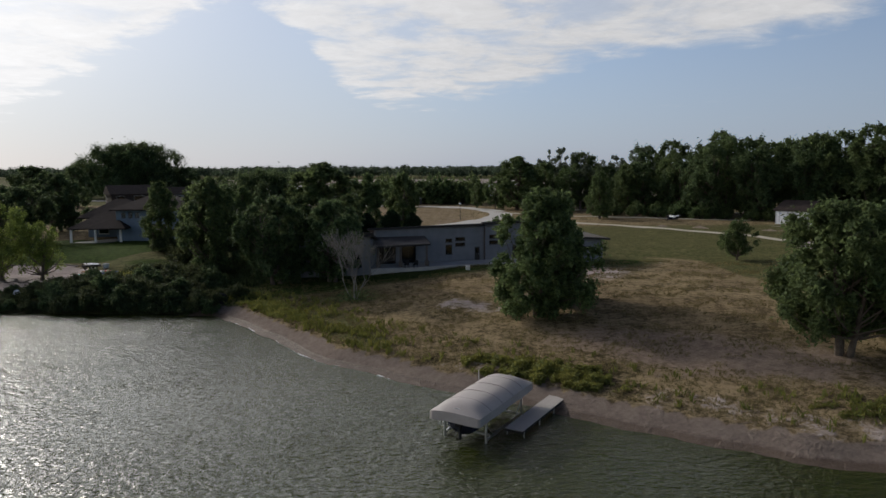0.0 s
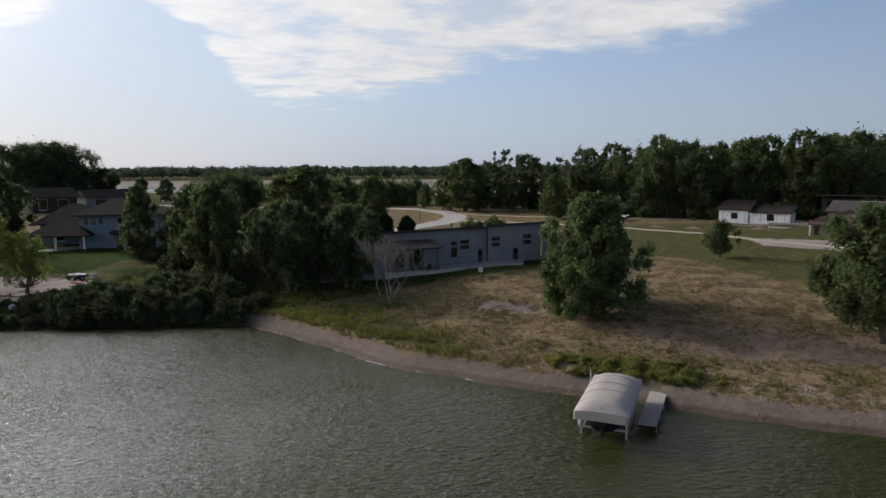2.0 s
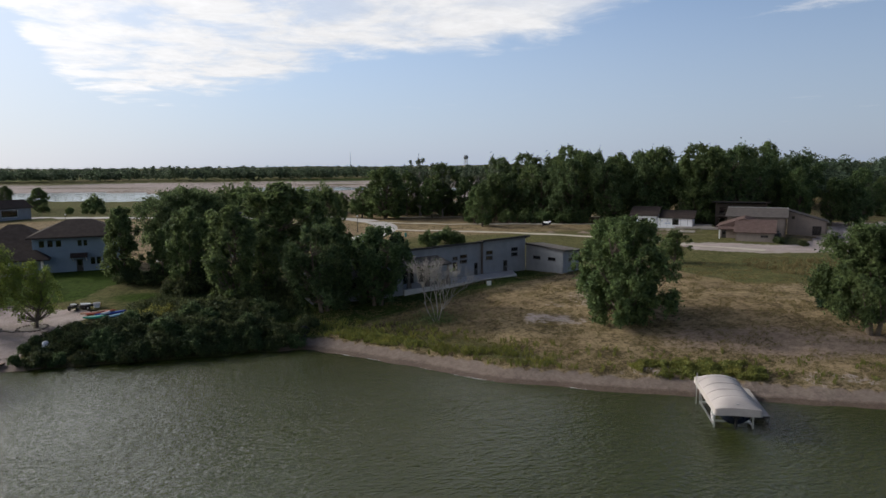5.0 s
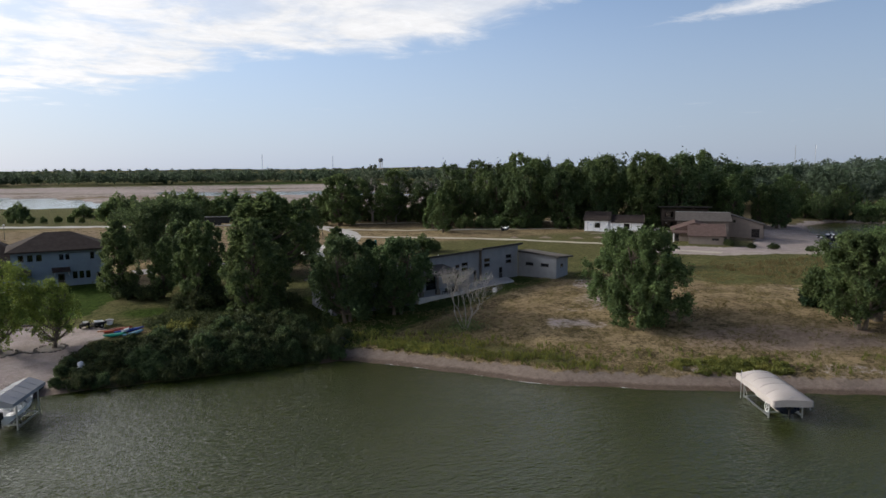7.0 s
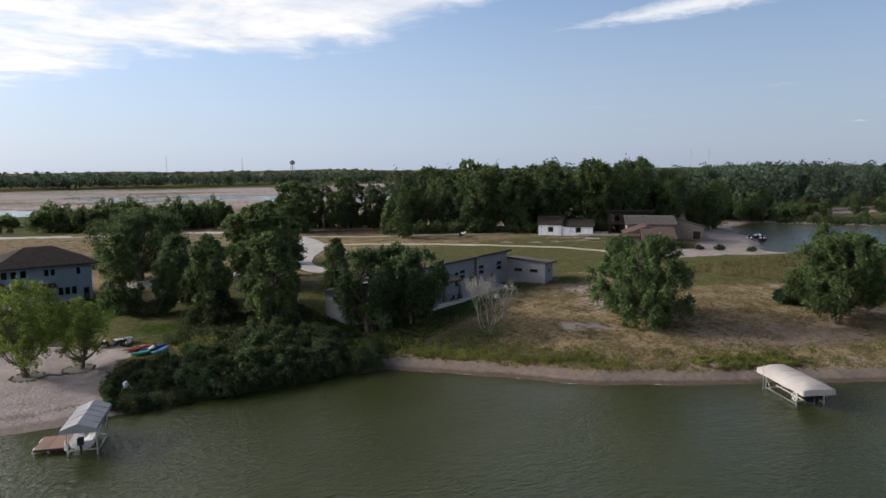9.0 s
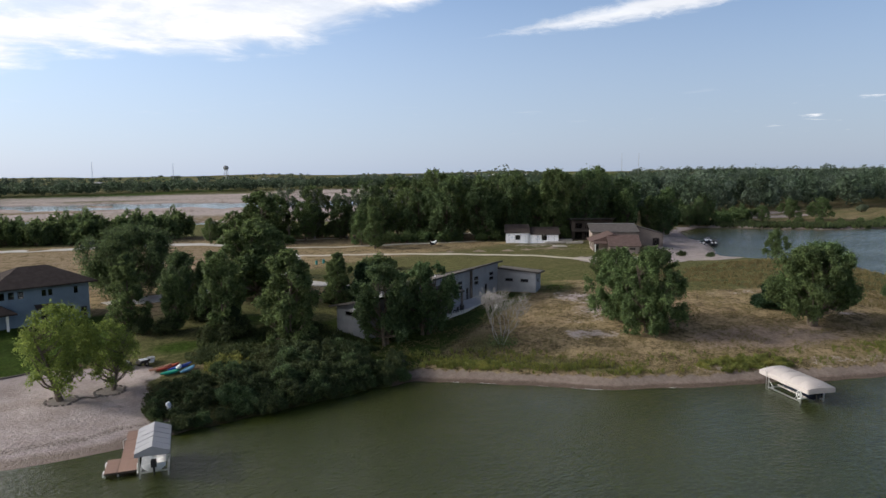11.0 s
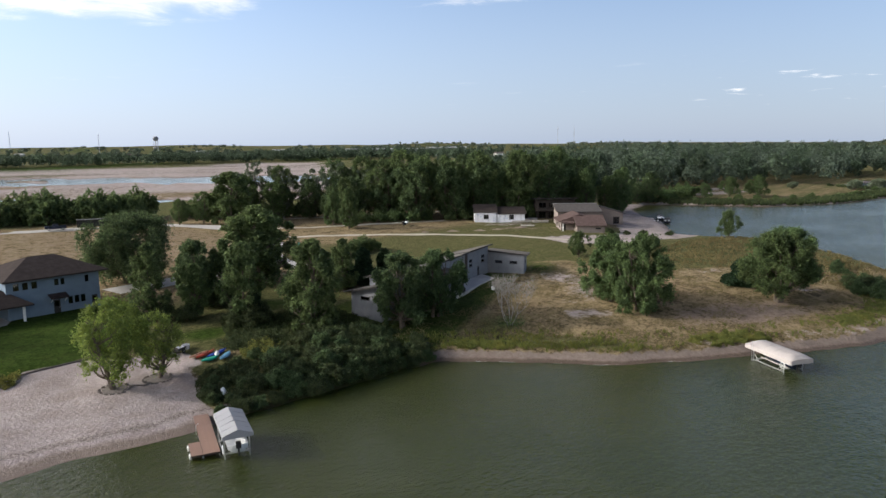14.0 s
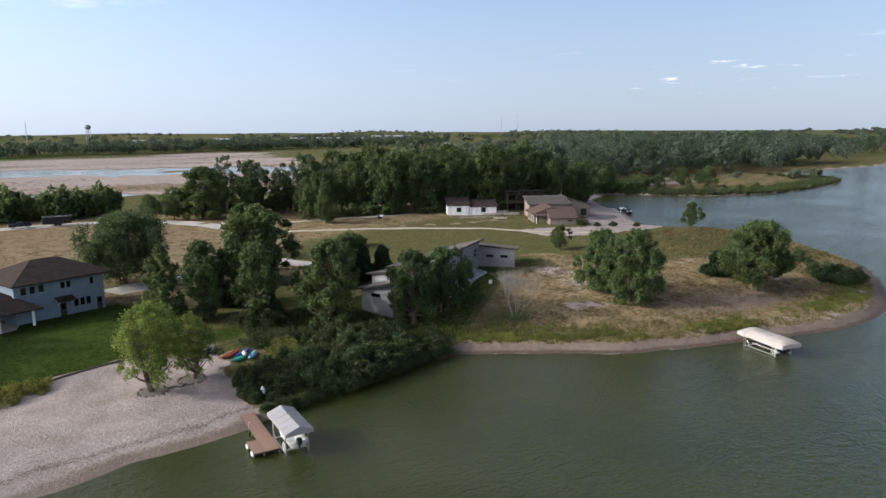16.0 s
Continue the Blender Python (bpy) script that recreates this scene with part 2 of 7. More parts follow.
PAINT = {n: plain(n + "_plastic", tuple(v * 0.85 for v in c), c, 2.0, 0.4, 0, 0.05) for n, c in {
    "blue": (0.03, 0.07, 0.34), "green": (0.02, 0.30, 0.2), "red": (0.42, 0.07, 0.035), "orange": (0.5, 0.27, 0.17), "cyan": (0.16, 0.36, 0.5), "teal": (0.03, 0.18, 0.17)}.items()}

DIRT = plain("brown_earth", (0.15, 0.115, 0.09), (0.26, 0.205, 0.16), 0.8, 0.95, 0, 0.6, 5.0)
PAINT_MARK = plain("faded_blue_print", (0.4, 0.48, 0.66), (0.5, 0.57, 0.72), 2.0, 0.7)


def glass_material():
    m, q = material("window_glass")
    see = q.node("ShaderNodeBsdfTransparent", {0: (0.35, 0.38, 0.4, 1.0)}).outputs[0]
    shine = q.node("ShaderNodeBsdfGlossy", {0: (0.9, 0.92, 0.95, 1.0), 1: 0.03}).outputs[0]
    f = q.math("ADD", q.math("MULTIPLY", q.node("ShaderNodeFresnel", {0: 1.5}).outputs[0], 1.0), 0.02)
    q.node("ShaderNodeOutputMaterial", {0: q.node("ShaderNodeMixShader", {0: f, 1: see, 2: shine}).outputs[0]})
    return m


GLASS = glass_material()


def water_material():
    m, q = material("lake_water")
    at = q.node("ShaderNodeTexCoord").outputs["Object"]
    turn = q.node("ShaderNodeMapping", {0: at, "Rotation": (0, 0, radians(14)), "Scale": (0.6, 1.0, 1.0)}).outputs[0]
    swell, chop, fine = q.noise(turn, 1.1, 2.0, 0.5, 0.2), q.noise(turn, 2.9, 3.0, 0.55, 0.3), q.noise(at, 8.0, 2.0, 0.5)
    gust = q.noise(at, 0.035, 3.0, 0.5)
    h = q.math("ADD", q.math("MULTIPLY", swell, 0.5), q.math("ADD", q.math("MULTIPLY", chop, 0.6), q.math("MULTIPLY", fine, 0.12)))
    where = q.node("ShaderNodeSeparateXYZ", {0: at})
    pools = q.span(where.outputs[1], 250.0, 330.0)
    calm = q.math("MAXIMUM", pools, q.span(where.outputs[0], 70.0, 160.0))     # pools and the sheltered bay
    h = q.math("MULTIPLY", q.math("MULTIPLY", h, q.span(gust, 0.3, 0.7, 0.6, 1.15)), q.math("MULTIPLY", q.span(calm, 0.0, 1.0, 1.0, 0.5), q.span(pools, 0.0, 1.0, 1.0, 0.12)))
    shade = q.mix(q.span(q.noise(at, 0.05, 4.0), 0.35, 0.7), (0.025, 0.033, 0.005), (0.035, 0.041, 0.009))
    return finish(m, q, shade, q.span(calm, 0.0, 1.0, 0.19, 0.1), h, 1.0, 0.34, 0.0, 0.8, 1.333)


WATER = water_material()


def ground_material():
    """Dry meadow, cut lawn and sand by the zones of the sheet; the dark lawn green also stands in for tree shade; the
    grain is noise.
    """
    m, q = material("ground_cover")
    at = q.node("ShaderNodeTexCoord").outputs["Object"]
    zone = q.node("ShaderNodeVertexColor", layer="zones")
    parts = q.node("ShaderNodeSeparateColor", {0: zone.outputs[0]})
    n_big, n_mid, n_small, n_fine = q.noise(at, 0.06, 4.0), q.noise(at, 0.32, 5.0, 0.62), q.noise(at, 1.3, 5.0, 0.7, 0.3), q.noise(at, 4.0, 6.0, 0.8)
    grain = q.math("ADD", q.math("MULTIPLY", n_small, 0.45), q.math("MULTIPLY", n_fine, 0.55))
    dry = q.mix(q.span(q.math("ADD", q.math("MULTIPLY", n_mid, 0.28), q.math("MULTIPLY", grain, 0.72)), 0.42, 0.56), (0.058, 0.047, 0.023), (0.3, 0.228, 0.132))
    dry = q.mix(q.span(n_big, 0.45, 0.62, 0.0, 0.4), dry, q.mix(q.span(grain, 0.42, 0.6), (0.115, 0.082, 0.045), (0.25, 0.188, 0.115)))
    green = q.mix(q.span(grain, 0.38, 0.62), (0.036, 0.041, 0.015), (0.13, 0.127, 0.052))
    green = q.mix(q.span(n_mid, 0.46, 0.66, 0.0, 0.6), green, q.mix(q.span(grain, 0.4, 0.6), (0.08, 0.074, 0.03), (0.19, 0.165, 0.08)))
    mown_shaded = q.mix(q.span(grain, 0.38, 0.62), (0.02, 0.036, 0.007), (0.055, 0.086, 0.017))
    mown_shaded = q.mix(q.span(n_mid, 0.48, 0.66, 0.0, 0.6), mown_shaded, q.mix(q.span(grain, 0.4, 0.6), (0.032, 0.045, 0.011), (0.07, 0.09, 0.022)))
    green = q.mix(q.span(parts.outputs[1], 0.92, 1.04), green, mown_shaded)
    sand = q.mix(q.span(q.math("ADD", q.math("MULTIPLY", n_mid, 0.5), q.math("MULTIPLY", n_fine, 0.5)), 0.36, 0.64), (0.258, 0.216, 0.2), (0.4, 0.343, 0.322))
    ruts = q.noise(q.node("ShaderNodeMapping", {0: at, "Rotation": (0, 0, 0.5), "Scale": (0.5, 2.2, 1.0)}).outputs[0], 1.1, 4.0, 0.6, 0.8)
    sand = q.mix(q.span(ruts, 0.52, 0.62, 0.0, 0.28), sand, (0.22, 0.175, 0.135))
    earth = q.mix(q.span(grain, 0.4, 0.6), (0.14, 0.105, 0.08), (0.26, 0.2, 0.155))
    wob = q.math("MULTIPLY", q.math("SUBTRACT", q.math("ADD", q.math("MULTIPLY", n_mid, 0.5), q.math("MULTIPLY", n_small, 0.5)), 0.5), 1.7)
    f_green = q.span(q.math("ADD", parts.outputs[1], wob), 0.3, 0.7)
    f_sand = q.span(q.math("ADD", parts.outputs[0], wob), 0.36, 0.6)
    f_earth = q.span(q.math("ADD", parts.outputs[2], wob), 0.38, 0.66)
    c = q.mix(f_green, dry, green)
    c = q.mix(f_earth, c, earth)
    c = q.mix(f_sand, c, sand)
    # brown bank sand: wet, and painted darker for its slope away from the sun
    shore = q.mix(q.span(q.math("ADD", q.math("MULTIPLY", n_small, 0.5), q.math("MULTIPLY", n_fine, 0.5)), 0.35, 0.65), (0.15, 0.118, 0.098), (0.235, 0.19, 0.16))
    c = q.mix(q.span(q.math("ADD", zone.outputs[1], q.math("MULTIPLY", wob, 0.45)), 0.38, 0.62), c, shore)
    z = q.node("ShaderNodeSeparateXYZ", {0: at}).outputs[2]
    rough_z = q.math("ADD", z, q.math("MULTIPLY", q.math("SUBTRACT", n_small, 0.5), 0.2))
    wet = q.math("MULTIPLY", q.span(rough_z, 0.3, 0.17), 0.9)
    wrack = q.math("MULTIPLY", q.span(q.math("ABSOLUTE", q.math("SUBTRACT", rough_z, 0.43)), 0.06, 0.015), q.math("MULTIPLY", q.span(n_fine, 0.46, 0.56), q.math("MULTIPLY", f_sand, 0.75)))
    c = q.mix(wrack, c, (0.06, 0.048, 0.036))
    c = q.mix(wet, c, q.mix(1.0, c, (0.5, 0.44, 0.38), "MULTIPLY"))
    steps = q.noise(at, 2.4, 3.0, 0.6, 0.6)
    bump = q.math("ADD", q.math("ADD", q.math("MULTIPLY", n_small, 0.4), q.math("MULTIPLY", n_fine, 0.5)), q.math("MULTIPLY", q.math("MULTIPLY", steps, f_sand), 1.1))
    return finish(m, q, c, q.span(wet, 0, 0.7, 0.97, 0.6), bump, 0.9, 0.16, 0.0, q.span(wet, 0, 0.7, 0.02, 0.2))


GROUND = ground_material()

# ---- building helpers ----
rng = np.random.default_rng(7)


def mesh_of(bm, name, mat, smooth=False):
    me = bpy.data.meshes.new(name)
    bm.normal_update()
    bm.to_mesh(me)
    bm.free()
    if mat:
        me.materials.append(mat)
    if smooth:
        me.polygons.foreach_set("use_smooth", [True] * len(me.polygons))
    return me


def raw(name, verts, faces, mat, smooth=False):
    me = bpy.data.meshes.new(name)
    me.from_pydata(verts, [], faces)
    me.update()
    me.materials.append(mat)
    if smooth:
        me.polygons.foreach_set("use_smooth", [True] * len(me.polygons))
    return me


def part(name, bm, mat, parent, label="", smooth=False):
    """One mesh object under a thing or under a part; bm is a bmesh or a ready mesh."""
    me = bm if isinstance(bm, bpy.types.Mesh) else mesh_of(bm, name, mat, smooth)
    ob = new(name, me)
    ob.parent = parent
    return tagged(ob, label)


def thing(name, at, label, category, group="", kind="", turn=0.0):
    ob = new(name)
    ob.empty_display_size = 0.2
    ob.matrix_basis = pose(*at, 0, 0, turn)
    return tagged(ob, label, category, group, kind)


def box(bm, x0, y0, z0, x1, y1, z1, bevel=0.0):
    vs = [bm.verts.new(p) for p in ((x0, y0, z0), (x1, y0, z0), (x1, y1, z0), (x0, y1, z0), (x0, y0, z1), (x1, y0, z1), (x1, y1, z1), (x0, y1, z1))]
    fs = [bm.faces.new([vs[i] for i in f]) for f in ((3, 2, 1, 0), (4, 5, 6, 7), (0, 1, 5, 4), (1, 2, 6, 5), (2, 3, 7, 6), (3, 0, 4, 7))]
    if bevel:
        es = list({e for f in fs for e in f.edges})
        bmesh.ops.bevel(bm, geom=es, offset=bevel, segments=1, affect="EDGES")
    return bm


def boxes(*rows, bevel=0.0):
    bm = bmesh.new()
    for r in rows:
        box(bm, *r, bevel=bevel)
    return bm


def slab(bm, tops, thick):
    """A sheet with thickness under the given ring of top corners (counter-clockwise from above)."""
    up = [bm.verts.new(p) for p in tops]
    dn = [bm.verts.new((p[0], p[1], p[2] - thick)) for p in tops]
    n = len(tops)
    bm.faces.new(up)
    bm.faces.new(dn[::-1])
    for i in range(n):
        bm.faces.new((up[i], dn[i], dn[(i + 1) % n], up[(i + 1) % n]))
    return bm


def tube(bm, rows, sides=6, cap=True):
    """A tapered pipe through rows of (point, radius)."""
    rings = []
    for i, (p, r) in enumerate(rows):
        a, b = Vector(rows[max(i - 1, 0)][0]), Vector(rows[min(i + 1, len(rows) - 1)][0])
        d = (b - a).normalized()
        u = d.orthogonal().normalized()
        v = d.cross(u)
        rings.append([bm.verts.new(Vector(p) + (u * math.cos(t) + v * math.sin(t)) * r) for t in (math.tau * k / sides for k in range(sides))])
    for q1, q2 in zip(rings, rings[1:]):
        # turn the second ring so that the sides do not twist
        k = min(range(sides), key=lambda s: sum((q1[j].co - q2[(j + s) % sides].co).length for j in range(sides)))
        q2[:] = q2[k:] + q2[:k]
        for j in range(sides):
            bm.faces.new((q1[j], q1[(j + 1) % sides], q2[(j + 1) % sides], q2[j]))
    if cap:
        bm.faces.new(rings[0][::-1])
        bm.faces.new(rings[-1])
    return bm


# ---- the land ----
COAST = [(-4500, 40), (-300, 66), (-110, 79), (-78.5, 82.2), (-71, 81.8), (-65, 80.2), (-59.5, 79.4), (-55.5, 79.6), (-53, 79.6), (-48.4, 79.2), (-39.8, 78.4),
         (-32, 77.9), (-25.8, 76.4), (-21.2, 70.8), (-16.5, 65.1), (-11.6, 58.2), (-5.5, 53.8), (-2, 51.2), (5.3, 46.8), (8.5, 44.1), (13.3, 41), (20.5, 36.6),
         (29.7, 33.9), (38.5, 33.3), (50, 34.5), (62, 37), (78, 42), (90, 50.5), (100, 59.5), (110, 72), (115, 82), (113, 91), (110.5, 99), (110, 106), (118, 113),
         (131, 121), (142, 128), (152, 140), (175, 158), (200, 163), (208, 148), (216, 132), (224, 119), (237, 110), (256, 100), (281, 94.5), (322, 89.5), (352, 89), (368, 95), (366, 108), (385, 128), (430, 130), (482, 115), (535, 96),
         (760, 60), (4500, 0)]
RING = np.array(COAST + [(4500, 9000), (-4500, 9000)], float)


def inland(x, y):
    """Metres from the shore, positive on land."""
    x, y = np.asarray(x, float), np.asarray(y, float)
    best, inside = np.full(x.shape, 1e9), np.zeros(x.shape, bool)
    for (ax, ay), (bx, by) in zip(RING, np.roll(RING, -1, 0)):
        dx, dy = bx - ax, by - ay
        t = np.clip(((x - ax) * dx + (y - ay) * dy) / (dx * dx + dy * dy), 0, 1)
        best = np.minimum(best, np.hypot(x - ax - t * dx, y - ay - t * dy))
        with np.errstate(divide="ignore", invalid="ignore"):
            inside ^= ((ay > y) != (by > y)) & (x < dx * (y - ay) / (dy if dy else 1e-9) + ax)
    return np.where(inside, best, -best)


def waves(x, y, size, seed):
    """Smooth pseudo-random relief, about -1 to 1."""
    r = np.random.default_rng(seed)
    out = 0.0
    for k in range(5):
        a, s, p = r.uniform(0, math.tau), r.uniform(0.7, 1.7), r.uniform(0, math.tau, 2)
        out = out + np.sin((x * math.cos(a) + y * math.sin(a)) * s * math.tau / size + p[0]) * np.cos((y * math.cos(a) - x * math.sin(a)) * s * 3.9 / size + p[1])
    return out / 2.4


def ease(v, a, b):
    t = np.clip((v - a) / (b - a), 0, 1)
    return t * t * (3 - 2 * t)


def height(x, y):
    x, y = np.asarray(x, float), np.asarray(y, float)
    d = inland(x, y) + 0.35 * waves(x, y, 7.0, 3)
    beach = ease(x, -50, -56) * ease(y, 112, 104)
    land = np.interp(d, [-60, -12, 0, 1.7, 2.3, 6, 16, 22, 32, 60], [-6, -2.2, 0, 0.5, 0.92, 1.25, 1.9, 2.3, 2.9, 3.0])
    low = np.interp(d, [-60, -12, 0, 3, 12, 26, 40], [-6, -2.2, 0, 0.35, 1.1, 1.7, 2.8])
    z = land * (1 - beach) + low * beach
    spit = ease(x, 180, 215) * ease(y, 260, 200)
    z = np.where(d > 0, z * (1 - 0.45 * spit), z)
    z = z + np.where(d > 1, 0.10 * waves(x, y, 18.0, 5) * ease(d, 1, 8), 0)
    # the dredged flats far behind, half under water
    pit = ease(y + 0.62 * x + 6 * waves(x, y, 90, 8), 352, 372) * ease(y + 0.1 * x, 900, 840) * ease(x, -420, -330) * ease(x - 0.55 * (y - 330), 260, 190)
    flats = 0.85 + 0.8 * waves(x * 0.35, y * 1.2, 150.0, 11) + 0.25 * waves(x, y, 22.0, 12)
    ragged = 7 * waves(x, y, 60, 15)
    pool = ease(y + 0.62 * x + 0.5 * ragged, 362, 372) * ease(np.interp(x, [-400, -103, -65, -34, 58, 120], [720, 626, 590, 497, 367, 290]) - y + ragged, -5, 6)
    far_pool = ease(0.78 * (y - 600) + 0.62 * (x - 105) + 2 * ragged, -66, -54) * ease(0.78 * (y - 600) + 0.62 * (x - 105) - ragged, 52, 40) * ease(x + ragged, 10, 40) * ease(waves(x * 0.45, y * 1.5, 46, 19), -0.55, -0.2)
    flats = flats - 3.4 * np.maximum(pool, far_pool)
    z = z * (1 - pit) + flats * pit
    far = ease(np.hypot(x, y), 900, 2500)
    z = z + far * 4.0 * np.maximum(0, waves(x, y, 900, 21)) + ease(np.hypot(x, y), 2500, 4400) * 14 * (0.6 + 0.4 * waves(x, y, 1500, 22))
    return np.where(y < -300, 2.0, z)


def spaced(fine0, fine1, step, low, high):
    mid = list(np.arange(fine0, fine1 + 1e-6, step))
    out, s, v = [], step, fine1
    while v < high:
        s = min(s * 1.055, 110)
        v += s
        out.append(min(v, high))
    left, s, v = [], step, fine0
    while v > low:
        s = min(s * 1.08, 120)
        v -= s
        left.append(max(v, low))
    return np.array(left[::-1] + mid + out)


def inside_of(poly, x, y):
    p, hit = np.array(poly, float), np.zeros(np.shape(x), bool)
    for (ax, ay), (bx, by) in zip(p, np.roll(p, -1, 0)):
        hit ^= ((ay > y) != (by > y)) & (x < (bx - ax) * (y - ay) / ((by - ay) or 1e-9) + ax)
    return hit.astype(float)


def blob(x, y, cx, cy, rx, ry, turn=0.0):
    c, s = math.cos(radians(turn)), math.sin(radians(turn))
    u, v = (x - cx) * c + (y - cy) * s, (y - cy) * c - (x - cx) * s
    return np.exp(-((u / rx) ** 2 + (v / ry) ** 2))


BEACH = [(-140, 70), (-140, 102), (-90, 104), (-73.6, 104.3), (-67, 106), (-60, 106.2), (-56.5, 105), (-50.5, 98.5), (-50.8, 94), (-54.2, 88), (-55.8, 83.6), (-56.6, 80.5), (-57, 75)]
LAWN_BLUE = [(-160, 104), (-73.6, 104.3), (-60, 106.2), (-52, 106), (-46, 118), (-46, 133), (-160, 133)]
SAND_NORTH = [(58, 112), (66, 103), (76, 99.5), (94, 97), (112, 100), (118, 112), (131, 120), (152, 139), (176, 153), (150, 158), (128, 140), (104, 124), (92, 116), (80, 112), (70, 121), (62, 124)]


def build_ground():
    xs, ys = spaced(-84, 112, 1.0, -4500, 4500), spaced(30, 112, 1.0, -900, 4700)
    gx, gy = np.meshgrid(xs, ys)
    gz, d = height(gx, gy), inland(gx, gy)
    nx, ny = len(xs), len(ys)
    verts = np.stack([gx, gy, gz], -1).reshape(-1, 3)
    i = (np.arange(ny - 1)[:, None] * nx + np.arange(nx - 1)).ravel()
    faces = np.stack([i, i + 1, i + nx + 1, i + nx], -1)
    me = raw("ground", verts.tolist(), faces.tolist(), GROUND, True)
    w = waves(gx, gy, 9.0, 31) * 0.5 + waves(gx, gy, 3.5, 32) * 0.5
    sand = ease(d + 0.9 * w, 3.9, 2.6)
    bank = ease(d + 0.5 * w, 2.7, 1.9) * ease(gx, -32, -27) * ease(gx, 120, 100)
    sand = sand * (1 - 0.8 * ease(gx, -32, -27) * ease(gx, 120, 100))
    east = ease(gx, -12, 0) * ease(gx, 62, 40)
    sand = np.maximum(sand, 0.36 * east * ease(d, 9, 4.5))                               # bare patches behind the bank
    sand = np.maximum(sand, 0.56 * blob(gx, gy, 1.5, 71.5, 7, 4, -25))
    sand = np.maximum(sand, 0.42 * blob(gx, gy, 9, 78, 8, 4.5, -20))
    sand = np.maximum(sand, 0.6 * blob(gx, gy, 20, 88, 9, 5, 60))
    sand = np.maximum(sand, 0.55 * blob(gx, gy, 13, 79, 8, 5, 40))
    sand = np.maximum(sand, 0.36 * blob(gx, gy, 30, 97, 8, 3.0, 18))
    sand = np.maximum(sand, 0.42 * blob(gx, gy, 46, 70, 12, 3.0, -30))
    sand = np.maximum(sand, 0.55 * blob(gx, gy, 43, 51.5, 4.5, 1.8, -35))
    sand = np.maximum(sand, inside_of(BEACH, gx, gy))
    sand = np.maximum(sand, inside_of(SAND_NORTH, gx, gy))
    sand = np.maximum(sand, 0.8 * blob(gx, gy, 272, 156, 34, 8, -14))
    sand = np.maximum(sand, 0.9 * blob(gx, gy, 292, 172, 34, 7, -8))
    sand = np.maximum(sand, 0.6 * blob(gx, gy, 238, 140, 14, 6, -50))
    sand = np.maximum(sand, 0.5 * blob(gx, gy, 80, 150, 16, 7, -40))
    pit = ease(gy + 0.62 * gx, 356, 370) * ease(gy + 0.1 * gx, 900, 860) * ease(gx, -420, -360) * ease(gx - 0.55 * (gy - 330), 260, 200)
    sand = np.maximum(sand, pit * (0.62 + 0.3 * waves(gx * 0.4, gy * 1.3, 120, 44)))
    bush = ease(gx, -54, -52) * ease(gx, -24, -28) * ease(gy, 97, 92)
    sand = sand * (1 - 0.95 * bush)
    green = 0.26 + 0.12 * w
    green = np.where((gx > -30) & (gx < 50) & (gy < 100), green - 0.1 * ease(gx, -5, 5), green)
    green = np.maximum(green, inside_of(LAWN_BLUE, gx, gy) * 1.1)
    green = np.maximum(green, 1.0 * ease(gy - 0.42 * gx, 87.5, 89.5) * ease(gx, 22, 14) * ease(gy, 112, 103) * ease(gx, -47, -40))    # grass round the house
    # dark rough grass behind the beach, deepened for the shade under trees
    green = np.maximum(green, 1.06 * blob(gx, gy, -45, 104, 13, 9, 0))
    green = np.maximum(green, 0.7 * blob(gx, gy, -38, 114, 12, 10, 0))
    green = np.maximum(green, 1.15 * blob(gx, gy, 25, 97.5, 7, 4, 25))
    green = np.maximum(green, 0.8 * blob(gx, gy, 70, 82, 36, 13, -8))
    edge_y = np.interp(gx, [20, 30, 36, 37.5, 45, 60, 75], [92, 102, 99, 77, 74, 64, 50])
    green = np.maximum(green, 0.78 * ease(gy + 1.5 * w, edge_y - 1, edge_y + 1.5) * ease(gy, 126, 112) * ease(gx, 18, 22))
    green = np.maximum(green, 0.5 * blob(gx, gy, -14, 72, 12, 6, -40))
    green = np.maximum(green, 0.7 * blob(gx, gy, -12, 79, 9, 5.5, 10))
    green = np.maximum(green, 0.6 * blob(gx, gy, 45, 120, 50, 14, -40))
    green = np.maximum(green, 0.75 * ease(d, 2.6, 4.2) * ease(d, 10, 6.5) * ease(gx, -2, -8))                                          # green fringe over the bank
    green = np.maximum(green, 0.85 * ease(gy, 250, 262) * ease(gy + 0.62 * gx, 368, 354))
    green = np.where((gx > 150) & (gy < 320), 0.5 + 0.25 * w, green)
    far = ease(np.hypot(gx, gy), 420, 900)
    green = green * (1 - far) + far * (0.82 + 0.3 * waves(gx, gy, 420, 41))
    sand = np.maximum(sand, far * 0.3 * ease(waves(gx * 0.5, gy * 2.4, 700, 43), 0.0, 0.4))
    green = np.maximum(green, 0.68 * ease(gy, 104, 112) * ease(gy + 2 * w, 168, 152) * ease(gx, -15, 0) * ease(gx, 112, 92))
    # dark lawn green painted under the house trees in place of their shade
    green = np.maximum(green, 1.02 * blob(gx, gy, -31, 112, 22, 17, 0))
    field = ease(gy, 148, 158) * ease(gy, 262, 240) * ease(gx, 16, 4)
    green = green * (1 - 0.35 * field)
    earth = 0.12 + 0.75 * blob(gx, gy, 20, 54, 15, 6, -28) + 0.1 * blob(gx, gy, -36, 108, 12, 6, 0) + 0.32 * field
    earth = earth * (1 - bush)
    green = np.maximum(green, 0.9 * bush)
    earth = np.maximum(earth, pit * 0.45)
    earth = np.maximum(earth, 0.55 * blob(gx, gy, 75, 141, 20, 5, -42))
    zones = np.stack([sand, np.clip(green, 0, 1.2), earth, bank], -1).reshape(-1)
